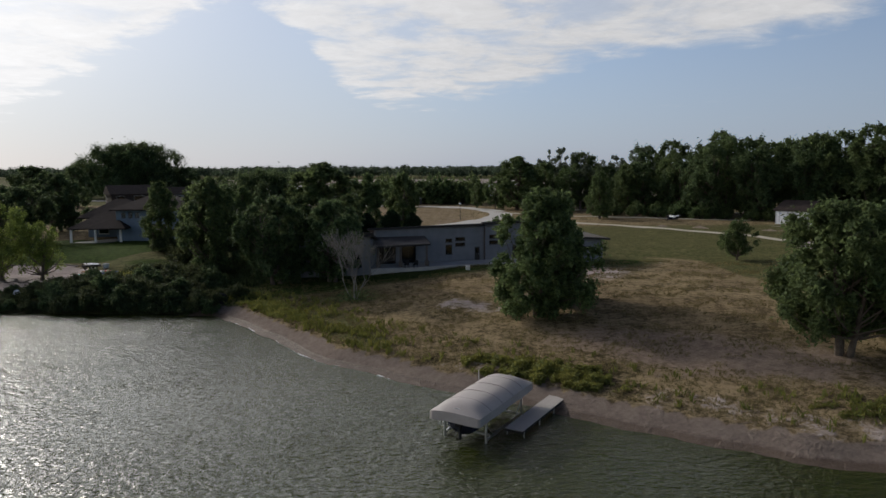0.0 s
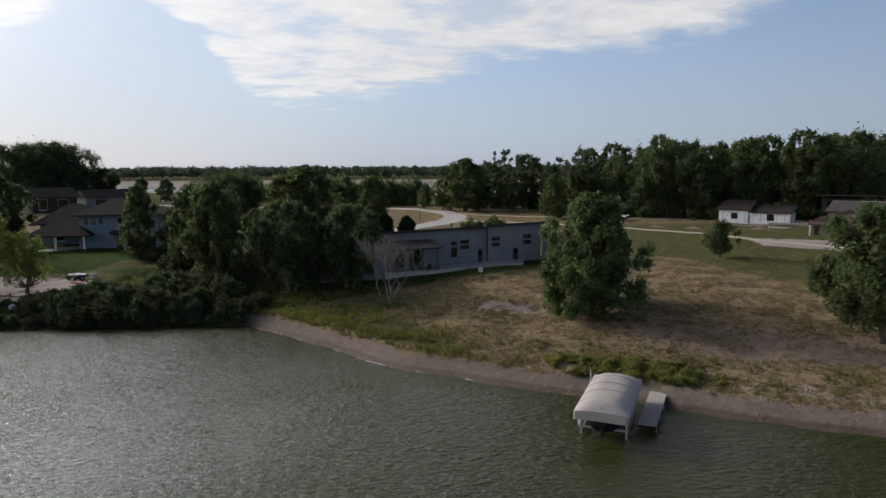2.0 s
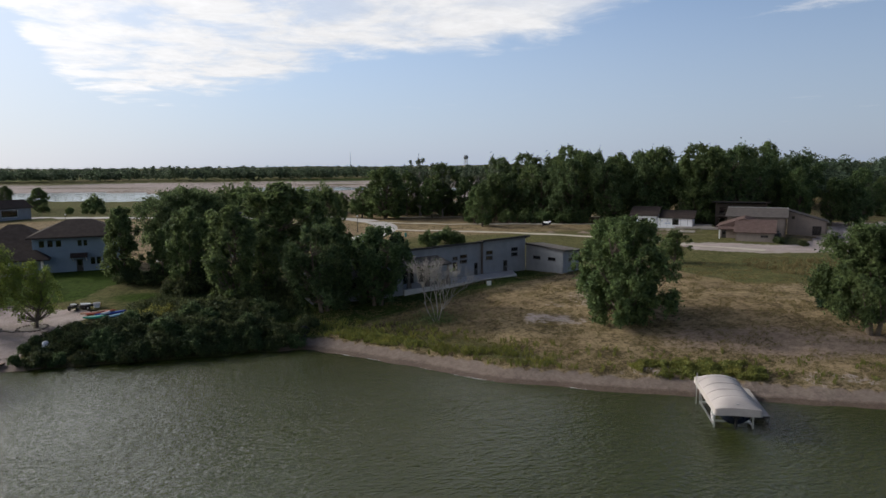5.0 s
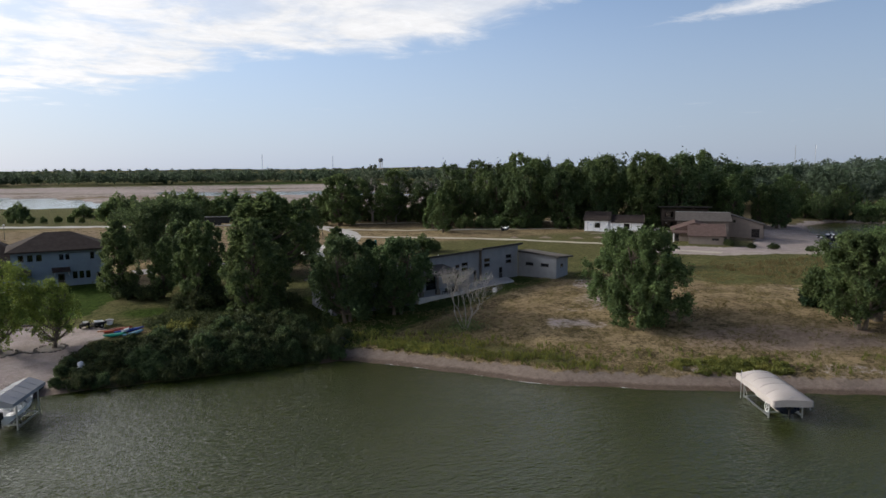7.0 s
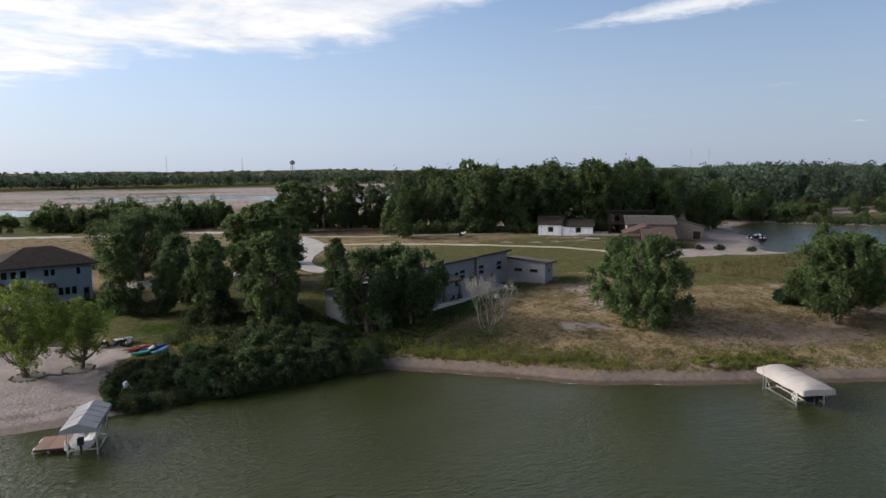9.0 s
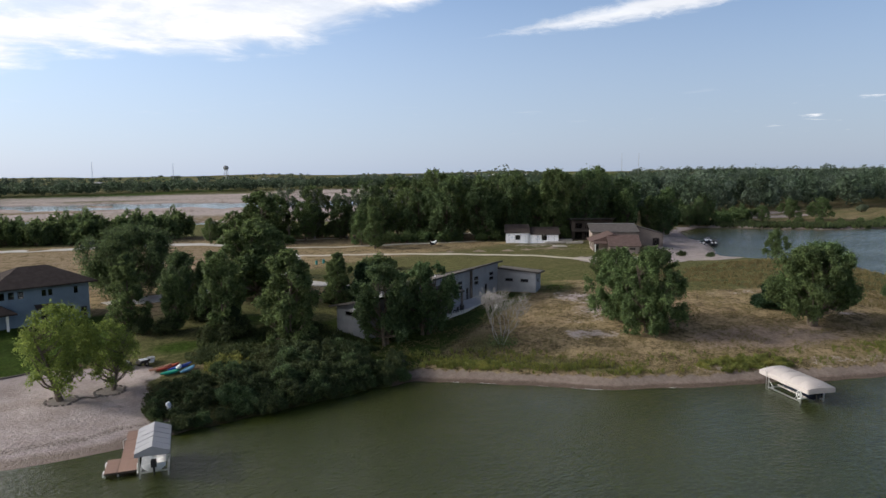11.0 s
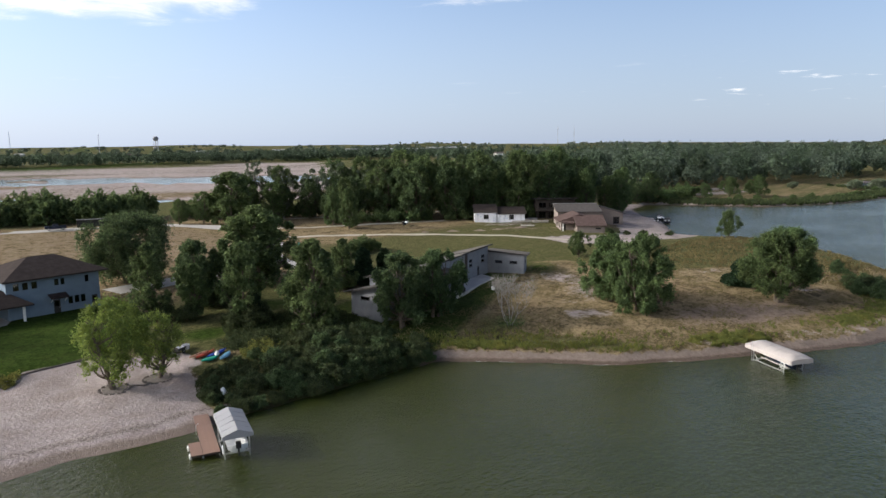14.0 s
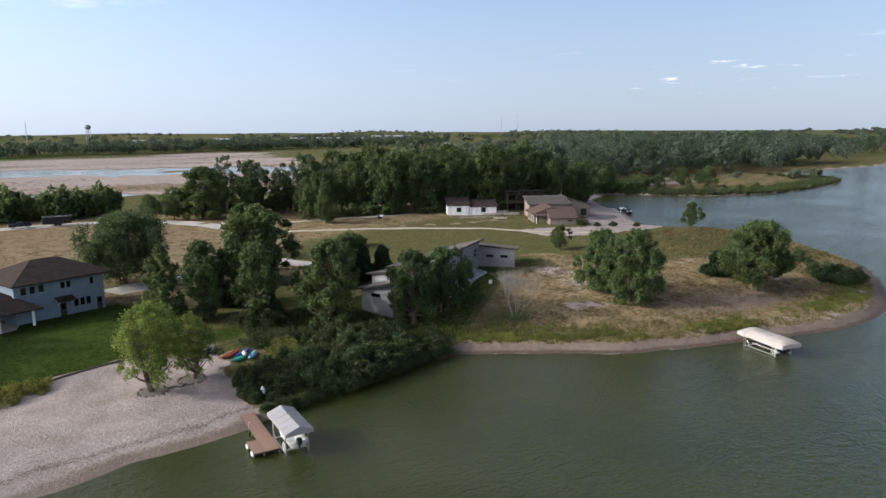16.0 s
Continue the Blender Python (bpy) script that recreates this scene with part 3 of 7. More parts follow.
    me.color_attributes.new("zones", "FLOAT_COLOR", "POINT").data.foreach_set("color", zones.astype(np.float32))
    me.color_attributes.active_color_index = 0
    return tagged(new("ground", me), "dry lakeside meadow with lawn, sand and bare earth", "ground", kind="structure")


build_ground()


def foam():
    """Broken white threads, foam and painted glitter, where the ripples meet the bank."""
    pts = np.array([p for p in COAST if -27 < p[0] < 3], float)
    along = np.concatenate([[0], np.cumsum(np.hypot(*np.diff(pts, axis=0).T))])
    s = np.arange(0, along[-1], 0.3)
    x, y = np.interp(s, along, pts[:, 0]), np.interp(s, along, pts[:, 1])
    for _ in range(12):          # creep up or down to the waterline
        y = y + (0.02 - height(x, y)) * 2.0
    w = 0.012 + 0.05 * np.sin(x * 1.3) * np.sin(x * 0.47 + 1) + rng.uniform(-0.03, 0.03, len(x)) - 0.03 * ease(x, -12, -2)
    vs, fs = [], []
    for k in range(len(x) - 1):
        if w[k] > 0.015 and w[k + 1] > 0.015:
            n = len(vs)
            for j in (k, k + 1):
                vs += [(x[j] - 0.07, y[j] - 0.1, 0.012), (x[j] - 0.07 - w[j], y[j] - 0.1 - w[j], 0.012)]
            fs.append((n, n + 1, n + 3, n + 2))
    tagged(new("foam_glint_line", raw("foam_glint_line", vs, fs, FOAM)), "thin broken white line of foam and painted glitter along the bank", "water", kind="structure")


foam()
lake = new("water", raw("water", [(-4400, -1200, 0), (4400, -1200, 0), (4400, 1200, 0), (-4400, 1200, 0)], [(0, 1, 2, 3)], WATER))
tagged(lake, "olive-green rippled lake water", "water", kind="structure")


def ground_at(x, y):
    return float(height(np.array([x]), np.array([y]))[0])


def strip(name, line, width, mat, label, category="road", lift=0.05):
    """A paved band that follows the ground along a line of points, smoothed."""
    pts = np.array(line, float)
    for _ in range(3):
        a, b = pts[:-1] * 0.75 + pts[1:] * 0.25, pts[:-1] * 0.25 + pts[1:] * 0.75
        pts = np.concatenate([pts[:1], np.stack([a, b], 1).reshape(-1, 2), pts[-1:]])
    out = [pts[0]]
    for p, q in zip(pts, pts[1:]):
        n = max(1, int(np.hypot(*(q - p)) / 1.5))
        out += [p + (q - p) * k / n for k in range(1, n + 1)]
    pts = np.array(out)
    t = np.gradient(pts, axis=0)
    t /= np.hypot(t[:, 0], t[:, 1])[:, None] + 1e-9
    nrm = np.stack([-t[:, 1], t[:, 0]], -1)
    cols = 5
    side = np.linspace(-0.5, 0.5, cols) * width
    grid = pts[:, None] + nrm[:, None] * side[None, :, None]
    z = height(grid[..., 0], grid[..., 1]) + lift
    verts = [(*grid[i, j], z[i, j]) for i in range(len(pts)) for j in range(cols)]
    faces = [(i * cols + j + 1, i * cols + j, (i + 1) * cols + j, (i + 1) * cols + j + 1) for i in range(len(pts) - 1) for j in range(cols - 1)]
    n = len(verts)
    for j in (0, cols - 1):          # edges reach into the ground
        base = len(verts)
        verts += [(verts[i * cols + j][0], verts[i * cols + j][1], verts[i * cols + j][2] - 0.3) for i in range(len(pts))]
        for i in range(len(pts) - 1):
            f = (i * cols + j, (i + 1) * cols + j, base + i + 1, base + i)
            faces.append(f if j == 0 else f[::-1])
    return tagged(new(name, raw(name, verts, faces, mat, False)), label, category, kind="structure")


strip("road", [(-420, 372), (-180, 308), (-80, 274), (-33, 248), (-14, 242), (-4, 238.5), (6, 233), (13, 222), (17, 206), (16, 190), (10, 174), (0, 160), (-12, 148), (-24, 142), (-44, 140)], 6.5, ROAD, "pale concrete street curving past the lots")
strip("driveway", [(9, 170), (-4, 152), (-8, 138), (-2, 124), (4, 112), (4, 106)], 4.2, ROAD, "pale concrete driveway behind the long house", lift=0.09)
strip("path", [(20, 203), (35, 189), (50, 184), (66, 175), (85, 169), (99, 160)], 3.0, GRAVEL, "gravel drive towards the unfinished white house")
strip("path", [(14, 180), (40, 160), (57, 138), (61, 128), (63, 118), (70, 106)], 2.6, GRAVEL, "sandy track across the meadow", lift=0.04)
strip("path", [(28, 222), (70, 206), (110, 186)], 2.4, GRAVEL, "gravel track beside the grove", lift=0.04)

strip("edging", [(-120, 103.4), (-90, 104.1), (-73.6, 104.5), (-67, 106.1), (-60, 106.4), (-56.5, 105.2)], 0.3, DARK, "dark timber edging between lawn and beach", "edging", lift=0.1)

# ---- trees ----


def leaves(points, sizes, seed=0, long=1.5):
    """Pointed leaf sprays at the points, turned at random, as arrays of corners and faces."""
    r = np.random.default_rng(seed)
    n = len(points)
    a = r.normal(size=(n, 3))
    a[:, 2] *= 0.75
    a /= np.linalg.norm(a, axis=1)[:, None]
    b = np.cross(a, r.normal(size=(n, 3)))
    b /= np.linalg.norm(b, axis=1)[:, None] + 1e-9
    s = sizes[:, None] * 1.18
    v = np.stack([points - a * s * long * 0.5, points + b * s * 0.55 + a * s * 0.1, points + a * s * long * 0.5 - b * s * 0.3], 1).reshape(-1, 3)
    f = np.arange(3 * n).reshape(n, 3)
    return v, f


def leaf_cards(points, normals, sizes, seed=0, long=1.5):
    """Pointed leaf sprays that lie on the skin of their clump: each faces about along its normal."""
    r = np.random.default_rng(seed)
    n = normals / (np.linalg.norm(normals, axis=1)[:, None] + 1e-9)
    a = np.cross(n, r.normal(size=n.shape))
    a /= np.linalg.norm(a, axis=1)[:, None] + 1e-9
    b = np.cross(n, a)
    s = sizes[:, None] * 1.18
    v = np.stack([points - a * s * long * 0.5, points + b * s * 0.55 + a * s * 0.1, points + a * s * long * 0.5 - b * s * 0.3], 1).reshape(-1, 3)
    return v, np.arange(3 * len(n)).reshape(-1, 3)


def sprays(clumps, count, seed, lumps=9, up=0.5, rough=0.7, fuzz=0.3):
    """Leaf places and facings on clumps (centre, radii): each clump carries smaller lumps on its skin, with gaps between."""
    r = np.random.default_rng(seed)
    cen, size = np.array([c[0] for c in clumps], float), np.array([c[1] for c in clumps], float)
    n = len(cen)
    d = r.normal(size=(n, lumps, 3))
    d[..., 2] += 0.35
    d /= np.linalg.norm(d, axis=2)[..., None]
    sub_c = (cen[:, None] + d * size[:, None] * r.uniform(0.55, 0.95, (n, lumps, 1))).reshape(-1, 3)
    sub_r = (size[:, None] * r.uniform(0.2, 0.48, (n, lumps, 1)) * np.array([0.95, 0.95, 1.2])).reshape(-1, 3)
    weight = sub_r[:, 0] ** 2
    pick = r.choice(len(sub_c), count, p=weight / weight.sum())
    e = r.normal(size=(count, 3))
    e[:, 2] += 0.25
    e /= np.linalg.norm(e, axis=1)[:, None]
    pts = sub_c[pick] + e * sub_r[pick] * (0.55 + 0.5 * r.random((count, 1)) ** 0.7)
    pts += r.normal(size=(count, 3)) * (sub_r[pick] * fuzz * 2.0) * (r.random((count, 1)) < 0.55)
    face = e + np.array([0, 0, up]) + r.normal(size=(count, 3)) * rough
    return pts, face


def tree_meshes(name, seed, tall, wide, clear, count, leaf, mat, trunk_r=0.25, stems=1, peak=0.42, low=0.6, clumps=46, size=0.27, bark=None, bent=0.25, top=0.5):
    """Trunk with limbs that rise to leaf clumps. The crown is widest at the share peak of its height; low: its width at the foot, against that."""
    r = np.random.default_rng(seed)
    bm = bmesh.new()
    bases = [(r.uniform(-0.6, 0.6) * (stems > 1), r.uniform(-0.6, 0.6) * (stems > 1)) for _ in range(stems)]
    tops = []
    for bx, by in bases:
        lean = r.normal(size=2) * bent + np.array([bx, by]) * wide * 0.35
        rows, n = [], 6
        for i in range(n + 1):
            t = i / n
            rows.append(((bx + lean[0] * t * 1.4 + 0.12 * math.sin(3 * t + seed), by + lean[1] * t * 1.4 + 0.1 * math.cos(4 * t + seed), -0.3 + t * tall * 0.82),
                         trunk_r * (1.35 if i == 0 else 1.0) * (1 - 0.82 * t) / math.sqrt(stems) + 0.02))
        tube(bm, rows, 7)
        tops.append(rows)
    balls = []
    phase = r.uniform(0, math.tau, 3)
    for i in range(clumps):
        u = (i + r.uniform(0.1, 0.9)) / clumps
        if u < peak:
            prof = low + (1 - low) * math.sqrt(max(0, 1 - ((peak - u) / peak) ** 2))
        else:
            prof = max(0.0, 1 - ((u - peak) / (1 - peak)) ** 2) ** top
        ang = i * 2.39996 + r.uniform(-0.5, 0.5)
        lobe = 1 + 0.16 * math.sin(2 * ang + phase[0] + 3 * u) + 0.12 * math.sin(3 * ang + phase[1] - 4 * u)
        rc = wide * size * r.uniform(0.6, 1.25) * (0.55 + 0.45 * prof)
        rad = max(0.0, wide * prof * lobe * r.uniform(0.12, 1.0) ** 0.5 - 0.55 * rc)
        rz = rc * r.uniform(0.75, 1.3)
        z = min(clear + (tall - clear) * (0.03 + 0.95 * u), tall * r.uniform(0.97, 1.03) - rz)
        tip = Vector((rad * math.cos(ang), rad * math.sin(ang), max(z, 0.5 * rz + 0.2)))
        balls.append((tuple(tip), (rc, rc, rz)))
        rows = tops[i % len(tops)]
        j = max(1, min(len(rows) - 2, int(len(rows) * max(0.1, tip.z - rad * 0.9) / (tall * 0.85))))
        p0, r0 = Vector(rows[j][0]), rows[j][1] * 0.5
        if p0.z > tip.z - 0.1:
            p0 = Vector(rows[1][0])
        m1 = p0.lerp(tip, 0.5) + Vector((math.cos(ang), math.sin(ang), -0.3)) * rad * 0.12
        tube(bm, [(p0, r0), (m1, r0 * 0.55), (tip, max(0.008, r0 * 0.15))], 5, False)
    pts, face = sprays(balls, count, seed + 1)
    pts[:, 2] = np.maximum(pts[:, 2], 0.25)
    v, f = leaf_cards(pts, face, leaf * r.uniform(0.6, 1.35, count), seed + 2)
    return mesh_of(bm, name + "_trunk", bark or BARK), raw(name + "_crown", v.tolist(), f.tolist(), mat)


def make_tree(name, meshes, label, category="tree", group=""):
    t = thing(name, (0, 0, -500), label, category, group)
    part("trunk", meshes[0], None, t)
    part("crown", meshes[1], None, t)
    return t


PLANTED = {}


def plant(key, x, y, size=1.0, turn=0.0, z=None, squash=1.0, label=""):
    """Set a copy of a kind of tree on the ground; the first one is the original itself."""
    z = ground_at(x, y) if z is None else z
    m = pose(x, y, z, 0, 0, turn) @ Matrix.Diagonal((size * squash, size * squash, size, 1))
    ob = KIND[key]
    if key in PLANTED:
        ob = copy_thing(ob, m)
        ob.matrix_basis = m
    else:
        PLANTED[key] = ob
        ob.matrix_basis = m
    if label:
        ob["label"] = label
    return ob

KIND = {
    "cottonwood": make_tree("cottonwood_tree", tree_meshes("cottonwood", 1, 11.7, 4.5, 0.5, 30000, 0.23, LEAF, 0.32, 3, 0.4, 0.72, 72, 0.22, top=0.62), "bushy green cottonwood tree on the dry meadow", group="meadow trees"),
    "cottonwood_b": make_tree("cottonwood_tree", tree_meshes("cottonwood_b", 2, 11.9, 5.3, 1.5, 32000, 0.23, LEAF, 0.4, 3, 0.5, 0.62, 76, 0.21), "bushy green cottonwood tree with several stems", group="meadow trees"),
    "shade": make_tree("shade_tree", tree_meshes("shade", 3, 12.0, 4.8, 0.9, 26000, 0.25, LEAF_DARK, 0.36, 2, 0.5, 0.8, 64, 0.22), "dark green shade tree beside the long house", group="trees round the houses"),
    "poplar": make_tree("poplar_tree", tree_meshes("poplar", 4, 13.0, 4.1, 0.5, 26000, 0.245, LEAF, 0.32, 1, 0.45, 0.75, 74, 0.22, top=0.6), "tall green poplar tree with a full crown", group="trees round the houses"),
    "slim": make_tree("slender_tree", tree_meshes("slim", 5, 11.6, 3.3, 0.5, 15000, 0.24, LEAF, 0.24, 1, 0.4, 0.8, 56, 0.24, top=0.62), "slender green tree among bushes", group="trees round the houses"),
    "spreading": make_tree("spreading_tree", tree_meshes("spreading", 16, 14.0, 9.6, 1.8, 38000, 0.27, LEAF_DARK, 0.5, 3, 0.42, 0.72, 120, 0.2, bent=0.8), "broad spreading dark green tree near the street", group="trees round the houses"),
    "willow": make_tree("beach_tree", tree_meshes("willow", 6, 10.6, 4.2, 1.7, 12500, 0.17, LEAF_PALE, 0.3, 1, 0.38, 0.7, 44, 0.25, bent=0.7), "pale yellow-green tree on the sandy beach", group="beach trees"),
    "grove": make_tree("tall_cottonwood", tree_meshes("grove", 8, 25.0, 7.6, 2.0, 13000, 0.46, LEAF, 0.6, 2, 0.55, 0.55, 62, 0.23), "tall green cottonwood of the grove", group="grove behind the houses"),
    "grove_b": make_tree("tall_cottonwood", tree_meshes("grove_b", 9, 23.0, 8.6, 2.0, 13000, 0.46, LEAF_DARK, 0.6, 2, 0.55, 0.55, 62, 0.23), "tall spreading cottonwood of the grove", group="grove behind the houses"),
    "thin": make_tree("thin_cottonwood", tree_meshes("thin", 10, 19.0, 5.6, 4.0, 4200, 0.4, LEAF_GREY, 0.4, 2, 0.6, 0.4, 30, 0.2, DEAD), "thinly leaved cottonwood with pale bare limbs", group="grove behind the houses"),
    "small": make_tree("young_tree", tree_meshes("small", 11, 5.6, 2.6, 0.9, 8000, 0.17, LEAF, 0.13, 1, 0.5, 0.6, 30, 0.28), "small round tree in the open meadow", group="meadow trees"),
}


def cedar_meshes(name, seed, tall, wide):
    r = np.random.default_rng(seed)
    bm = tube(bmesh.new(), [((0, 0, -0.3), 0.16), ((0, 0, tall * 0.5), 0.1), ((0, 0, tall * 0.95), 0.02)], 6)
    n = 6000
    u = r.random(n) ** 1.2
    ang, lobes = r.uniform(0, math.tau, n), 0.82 + 0.2 * np.sin(5 * r.uniform(0, 6) + 9 * u)
    rad = wide * (1 - u) ** 0.6 * lobes * r.uniform(0.5, 1.05, n) * (1 + 0.28 * np.sin(3 * ang + 7 * u) * np.cos(2 * ang - 11 * u))
    pts = np.stack([rad * np.cos(ang), rad * np.sin(ang), 0.15 + u * tall], -1)
    v, f = leaves(pts, 0.3 * r.uniform(0.6, 1.2, n), seed=seed, long=2.2)
    return mesh_of(bm, name + "_trunk", BARK), raw(name + "_crown", v.tolist(), f.tolist(), CEDAR)


KIND["cedar"] = make_tree("cedar_tree", cedar_meshes("cedar", 14, 5.2, 2.3), "dark green cone-shaped cedar", group="cedars")


def shrub_meshes(name, seed, tall, wide, count, leaf, mat):
    r = np.random.default_rng(seed)
    bm, clumps = bmesh.new(), []
    for i in range(26):
        a, q = i * 2.4, wide * r.uniform(0.1, 0.75)
        c = np.array([q * math.cos(a), q * math.sin(a), tall * r.uniform(0.25, 0.8) * (1 - 0.35 * q / wide)])
        s = wide * r.uniform(0.2, 0.34)
        clumps.append((c, (s, s, s * r.uniform(0.7, 1.1))))
        tube(bm, [((0.1 * math.cos(a), 0.1 * math.sin(a), -0.2), 0.05), (Vector(c) * 0.6, 0.03), (Vector(c), 0.012)], 5, False)
    pts, face = sprays(clumps, count, seed, 9, 0.6)
    pts[:, 2] = np.maximum(pts[:, 2], 0.05)
    v, f = leaf_cards(pts, face, leaf * r.uniform(0.6, 1.3, count), seed, 1.7)
    return mesh_of(bm, name + "_stems", BARK), raw(name + "_foliage", v.tolist(), f.tolist(), mat)


def make_shrub(name, meshes, label, group):
    t = thing(name, (0, 0, -500), label, "shrub", group)
    part("stems", meshes[0], None, t)
    part("foliage", meshes[1], None, t)
    return t


KIND["bush"] = make_shrub("shore_bush", shrub_meshes("bush", 21, 3.3, 2.9, 6000, 0.2, LEAF_SHRUB), "dense dark green bush at the water's edge", "bushes along the bank")
KIND["bush_b"] = make_shrub("shore_bush", shrub_meshes("bush_b", 22, 3.7, 2.7, 6000, 0.2, LEAF_DARK), "dense dark green bush at the water's edge", "bushes along the bank")
KIND["bush_far"] = make_shrub("bush", shrub_meshes("bush_far", 23, 5.5, 4.6, 3600, 0.44, LEAF), "large dark green bush beyond the road", "bushes beyond the road")
KIND["bush_grey"] = make_shrub("silvery_bush", shrub_meshes("bush_grey", 24, 5.5, 3.6, 2600, 0.45, LEAF_GREY), "silvery green bush on the far shore", "bushes on the far shore")

r0 = random.Random(5)
# meadow
plant("cottonwood", 8.8, 66.3, 1.06, 20)
plant("cottonwood", 10.6, 73.0, 0.96, 160)
plant("cottonwood_b", 29.9, 52.8, 1.0, 0)
plant("cottonwood_b", 35.4, 53.4, 1.0, 130, squash=1.05)
plant("cedar", 36.4, 61.3, 0.88, 0, squash=1.6)
plant("small", 41.8, 98.8, 1.02, 0)
plant("small", 105.0, 90.0, 1.4, 70, squash=0.85)
# round the houses
plant("shade", -22.1, 88.6, 0.93, 0)
plant("shade", -15.2, 88.4, 0.88, 130)
plant("poplar", -32.8, 95.6, 1.03, 0)
plant("slim", -38.0, 105.5, 1.02, 0)
plant("shade", -38.5, 119.5, 0.88, 60)
plant("slim", -34.5, 117.5, 0.9, 200)
plant("slim", -47.6, 115.5, 0.98, 100)
plant("slim", -42.0, 113.0, 0.7, 220)
plant("spreading", -38.6, 145.0, 0.93, 220)
plant("poplar", -22.4, 126.6, 1.12, 100, squash=1.5)
plant("slim", -15.0, 135.0, 1.05, 300)
plant("poplar", -9.0, 150.0, 0.95, 30)
plant("slim", -28.2, 102.0, 0.76, 30)
plant("slim", -15.7, 110.4, 0.8, 75, squash=1.12)
plant("cedar", -5.5, 111.0, 1.15, 40, squash=1.15)
plant("cedar", -9.0, 113.0, 1.2, 140, squash=1.2)
plant("cedar", -13.2, 114.4, 1.1, 250, squash=1.2)
plant("cedar", -37.0, 104.0, 0.8, 90)
plant("shade", -26.5, 108.0, 0.5, 300)
plant("willow", -61.2, 94.4, 1.0, 0)
plant("willow", -55.9, 94.6, 0.76, 140, label="smaller yellow-green tree on the sandy beach")
for x, y, s, a in ((-148, 320, 1.75, 0), (-139, 325, 1.8, 50), (-166, 322, 1.2, 300)):
    plant("spreading", x, y, s, a, label="huge domed dark tree beyond the street")
for x, y, s, a in ((-136, 232, 1.1, 20), (-130, 246, 1.2, 80)):
    plant("shade", x, y, s, a, label="dark tree beside the houses beyond the street")
# the first three are added to cast shade on the blue house's lawn
for x, y, s, a in ((-84.5, 151, 1.05, 0), (-89, 133, 1.0, 40), (-79.5, 129.5, 0.85, 200), (-124, 210, 1.2, 70), (-121, 327, 1.15, 150)):
    plant("shade", x, y, s, a, squash=1.2, label="dark tree beside the houses beyond the street")
for i in range(9):
    plant("bush_far", -246 + 14 * i + r0.uniform(-4, 4), 352 + r0.uniform(-14, 14), r0.uniform(0.9, 1.5), r0.uniform(0, 360))
for x, y, s, high in [(-72, 310, 1.15, 0.95), (-50, 306, 0.9, 1.1)] + [(-78 + 4.0 * i + r0.uniform(-1, 1), 292 - 2.0 * i + r0.uniform(-1, 1), r0.uniform(0.35, 0.6), 0.7) for i in range(8)]:
    plant("bush_far", x, y, s, x * 17, squash=high, label="dark bush in the grass beyond the street")
plant("poplar", -110.0, 346.0, 0.75, 10, squash=1.3)
plant("poplar", -94.0, 326.0, 0.72, 70, squash=1.3)
plant("poplar", 23.5, 218.0, 1.3, 0, squash=1.5)
for x, y, s in ((11.5, 229, 0.34), (17, 224, 0.42), (28, 222, 0.5), (33, 226, 0.62), (39, 216, 0.52), (45, 221, 0.72), (50, 212, 0.6)):
    plant("grove" if x % 2 else "grove_b", x, y, s, x * 9, squash=1.15, label="broad green cottonwood beside the bend of the street")
plant("slim", 40.5, 178.5, 1.05, 40)
plant("slim", 42.5, 189.0, 0.95, 140)
for x, y, s in ((10.6, 140.0, 0.62), (15.6, 142.2, 0.68), (17.6, 141.0, 0.5)):
    plant("bush_far", x, y, s, x * 13, label="dark rounded shrub on the lawn behind the house")
# the grove
for i in range(17):
    t = i / 16
    x, y = 50 + 58 * t + r0.uniform(-3, 3), 197 - 44 * t + r0.uniform(-4, 4)
    plant("grove" if i % 2 else "grove_b", x, y, r0.uniform(0.74, 0.98) * (0.74 + 0.26 * min(1, t * 2)), r0.uniform(0, 360))
for i in range(13):
    x, y = 62 + 6.2 * i + r0.uniform(-3, 3), 210 - 4.4 * i + r0.uniform(-4, 4)
    plant("grove" if i % 2 else "grove_b", x, y, r0.uniform(0.75, 0.98), r0.uniform(0, 360))
for i in range(10):
    x, y = 110 + 5.0 * i + r0.uniform(-2, 2), 160 - 1.5 * i + r0.uniform(-5, 9)
    plant("grove_b" if i % 2 else "grove", x, y, r0.uniform(0.55, 0.78), r0.uniform(0, 360))
for i in range(14):
    plant("bush_far", 48 + 4.6 * i + r0.uniform(-1, 1), 192 - 3.3 * i + r0.uniform(-2, 2), r0.uniform(0.5, 0.85), r0.uniform(0, 360), label="dark green undergrowth beneath the grove")
for x, y, s in ((194, 165, 0.4), (202, 164, 0.46), (211, 169, 0.42), (221, 173, 0.5), (199, 177, 0.55), (236, 178, 0.5), (190, 176, 0.5)):
    plant("grove" if x % 2 else "grove_b", x, y, s, x * 9, label="green cottonwood at the head of the bay")
for x, y in ((44, 218), (53, 214), (60, 208), (66, 200), (38, 226)):
    plant("thin", x, y, r0.uniform(0.85, 1.05), r0.uniform(0, 360))
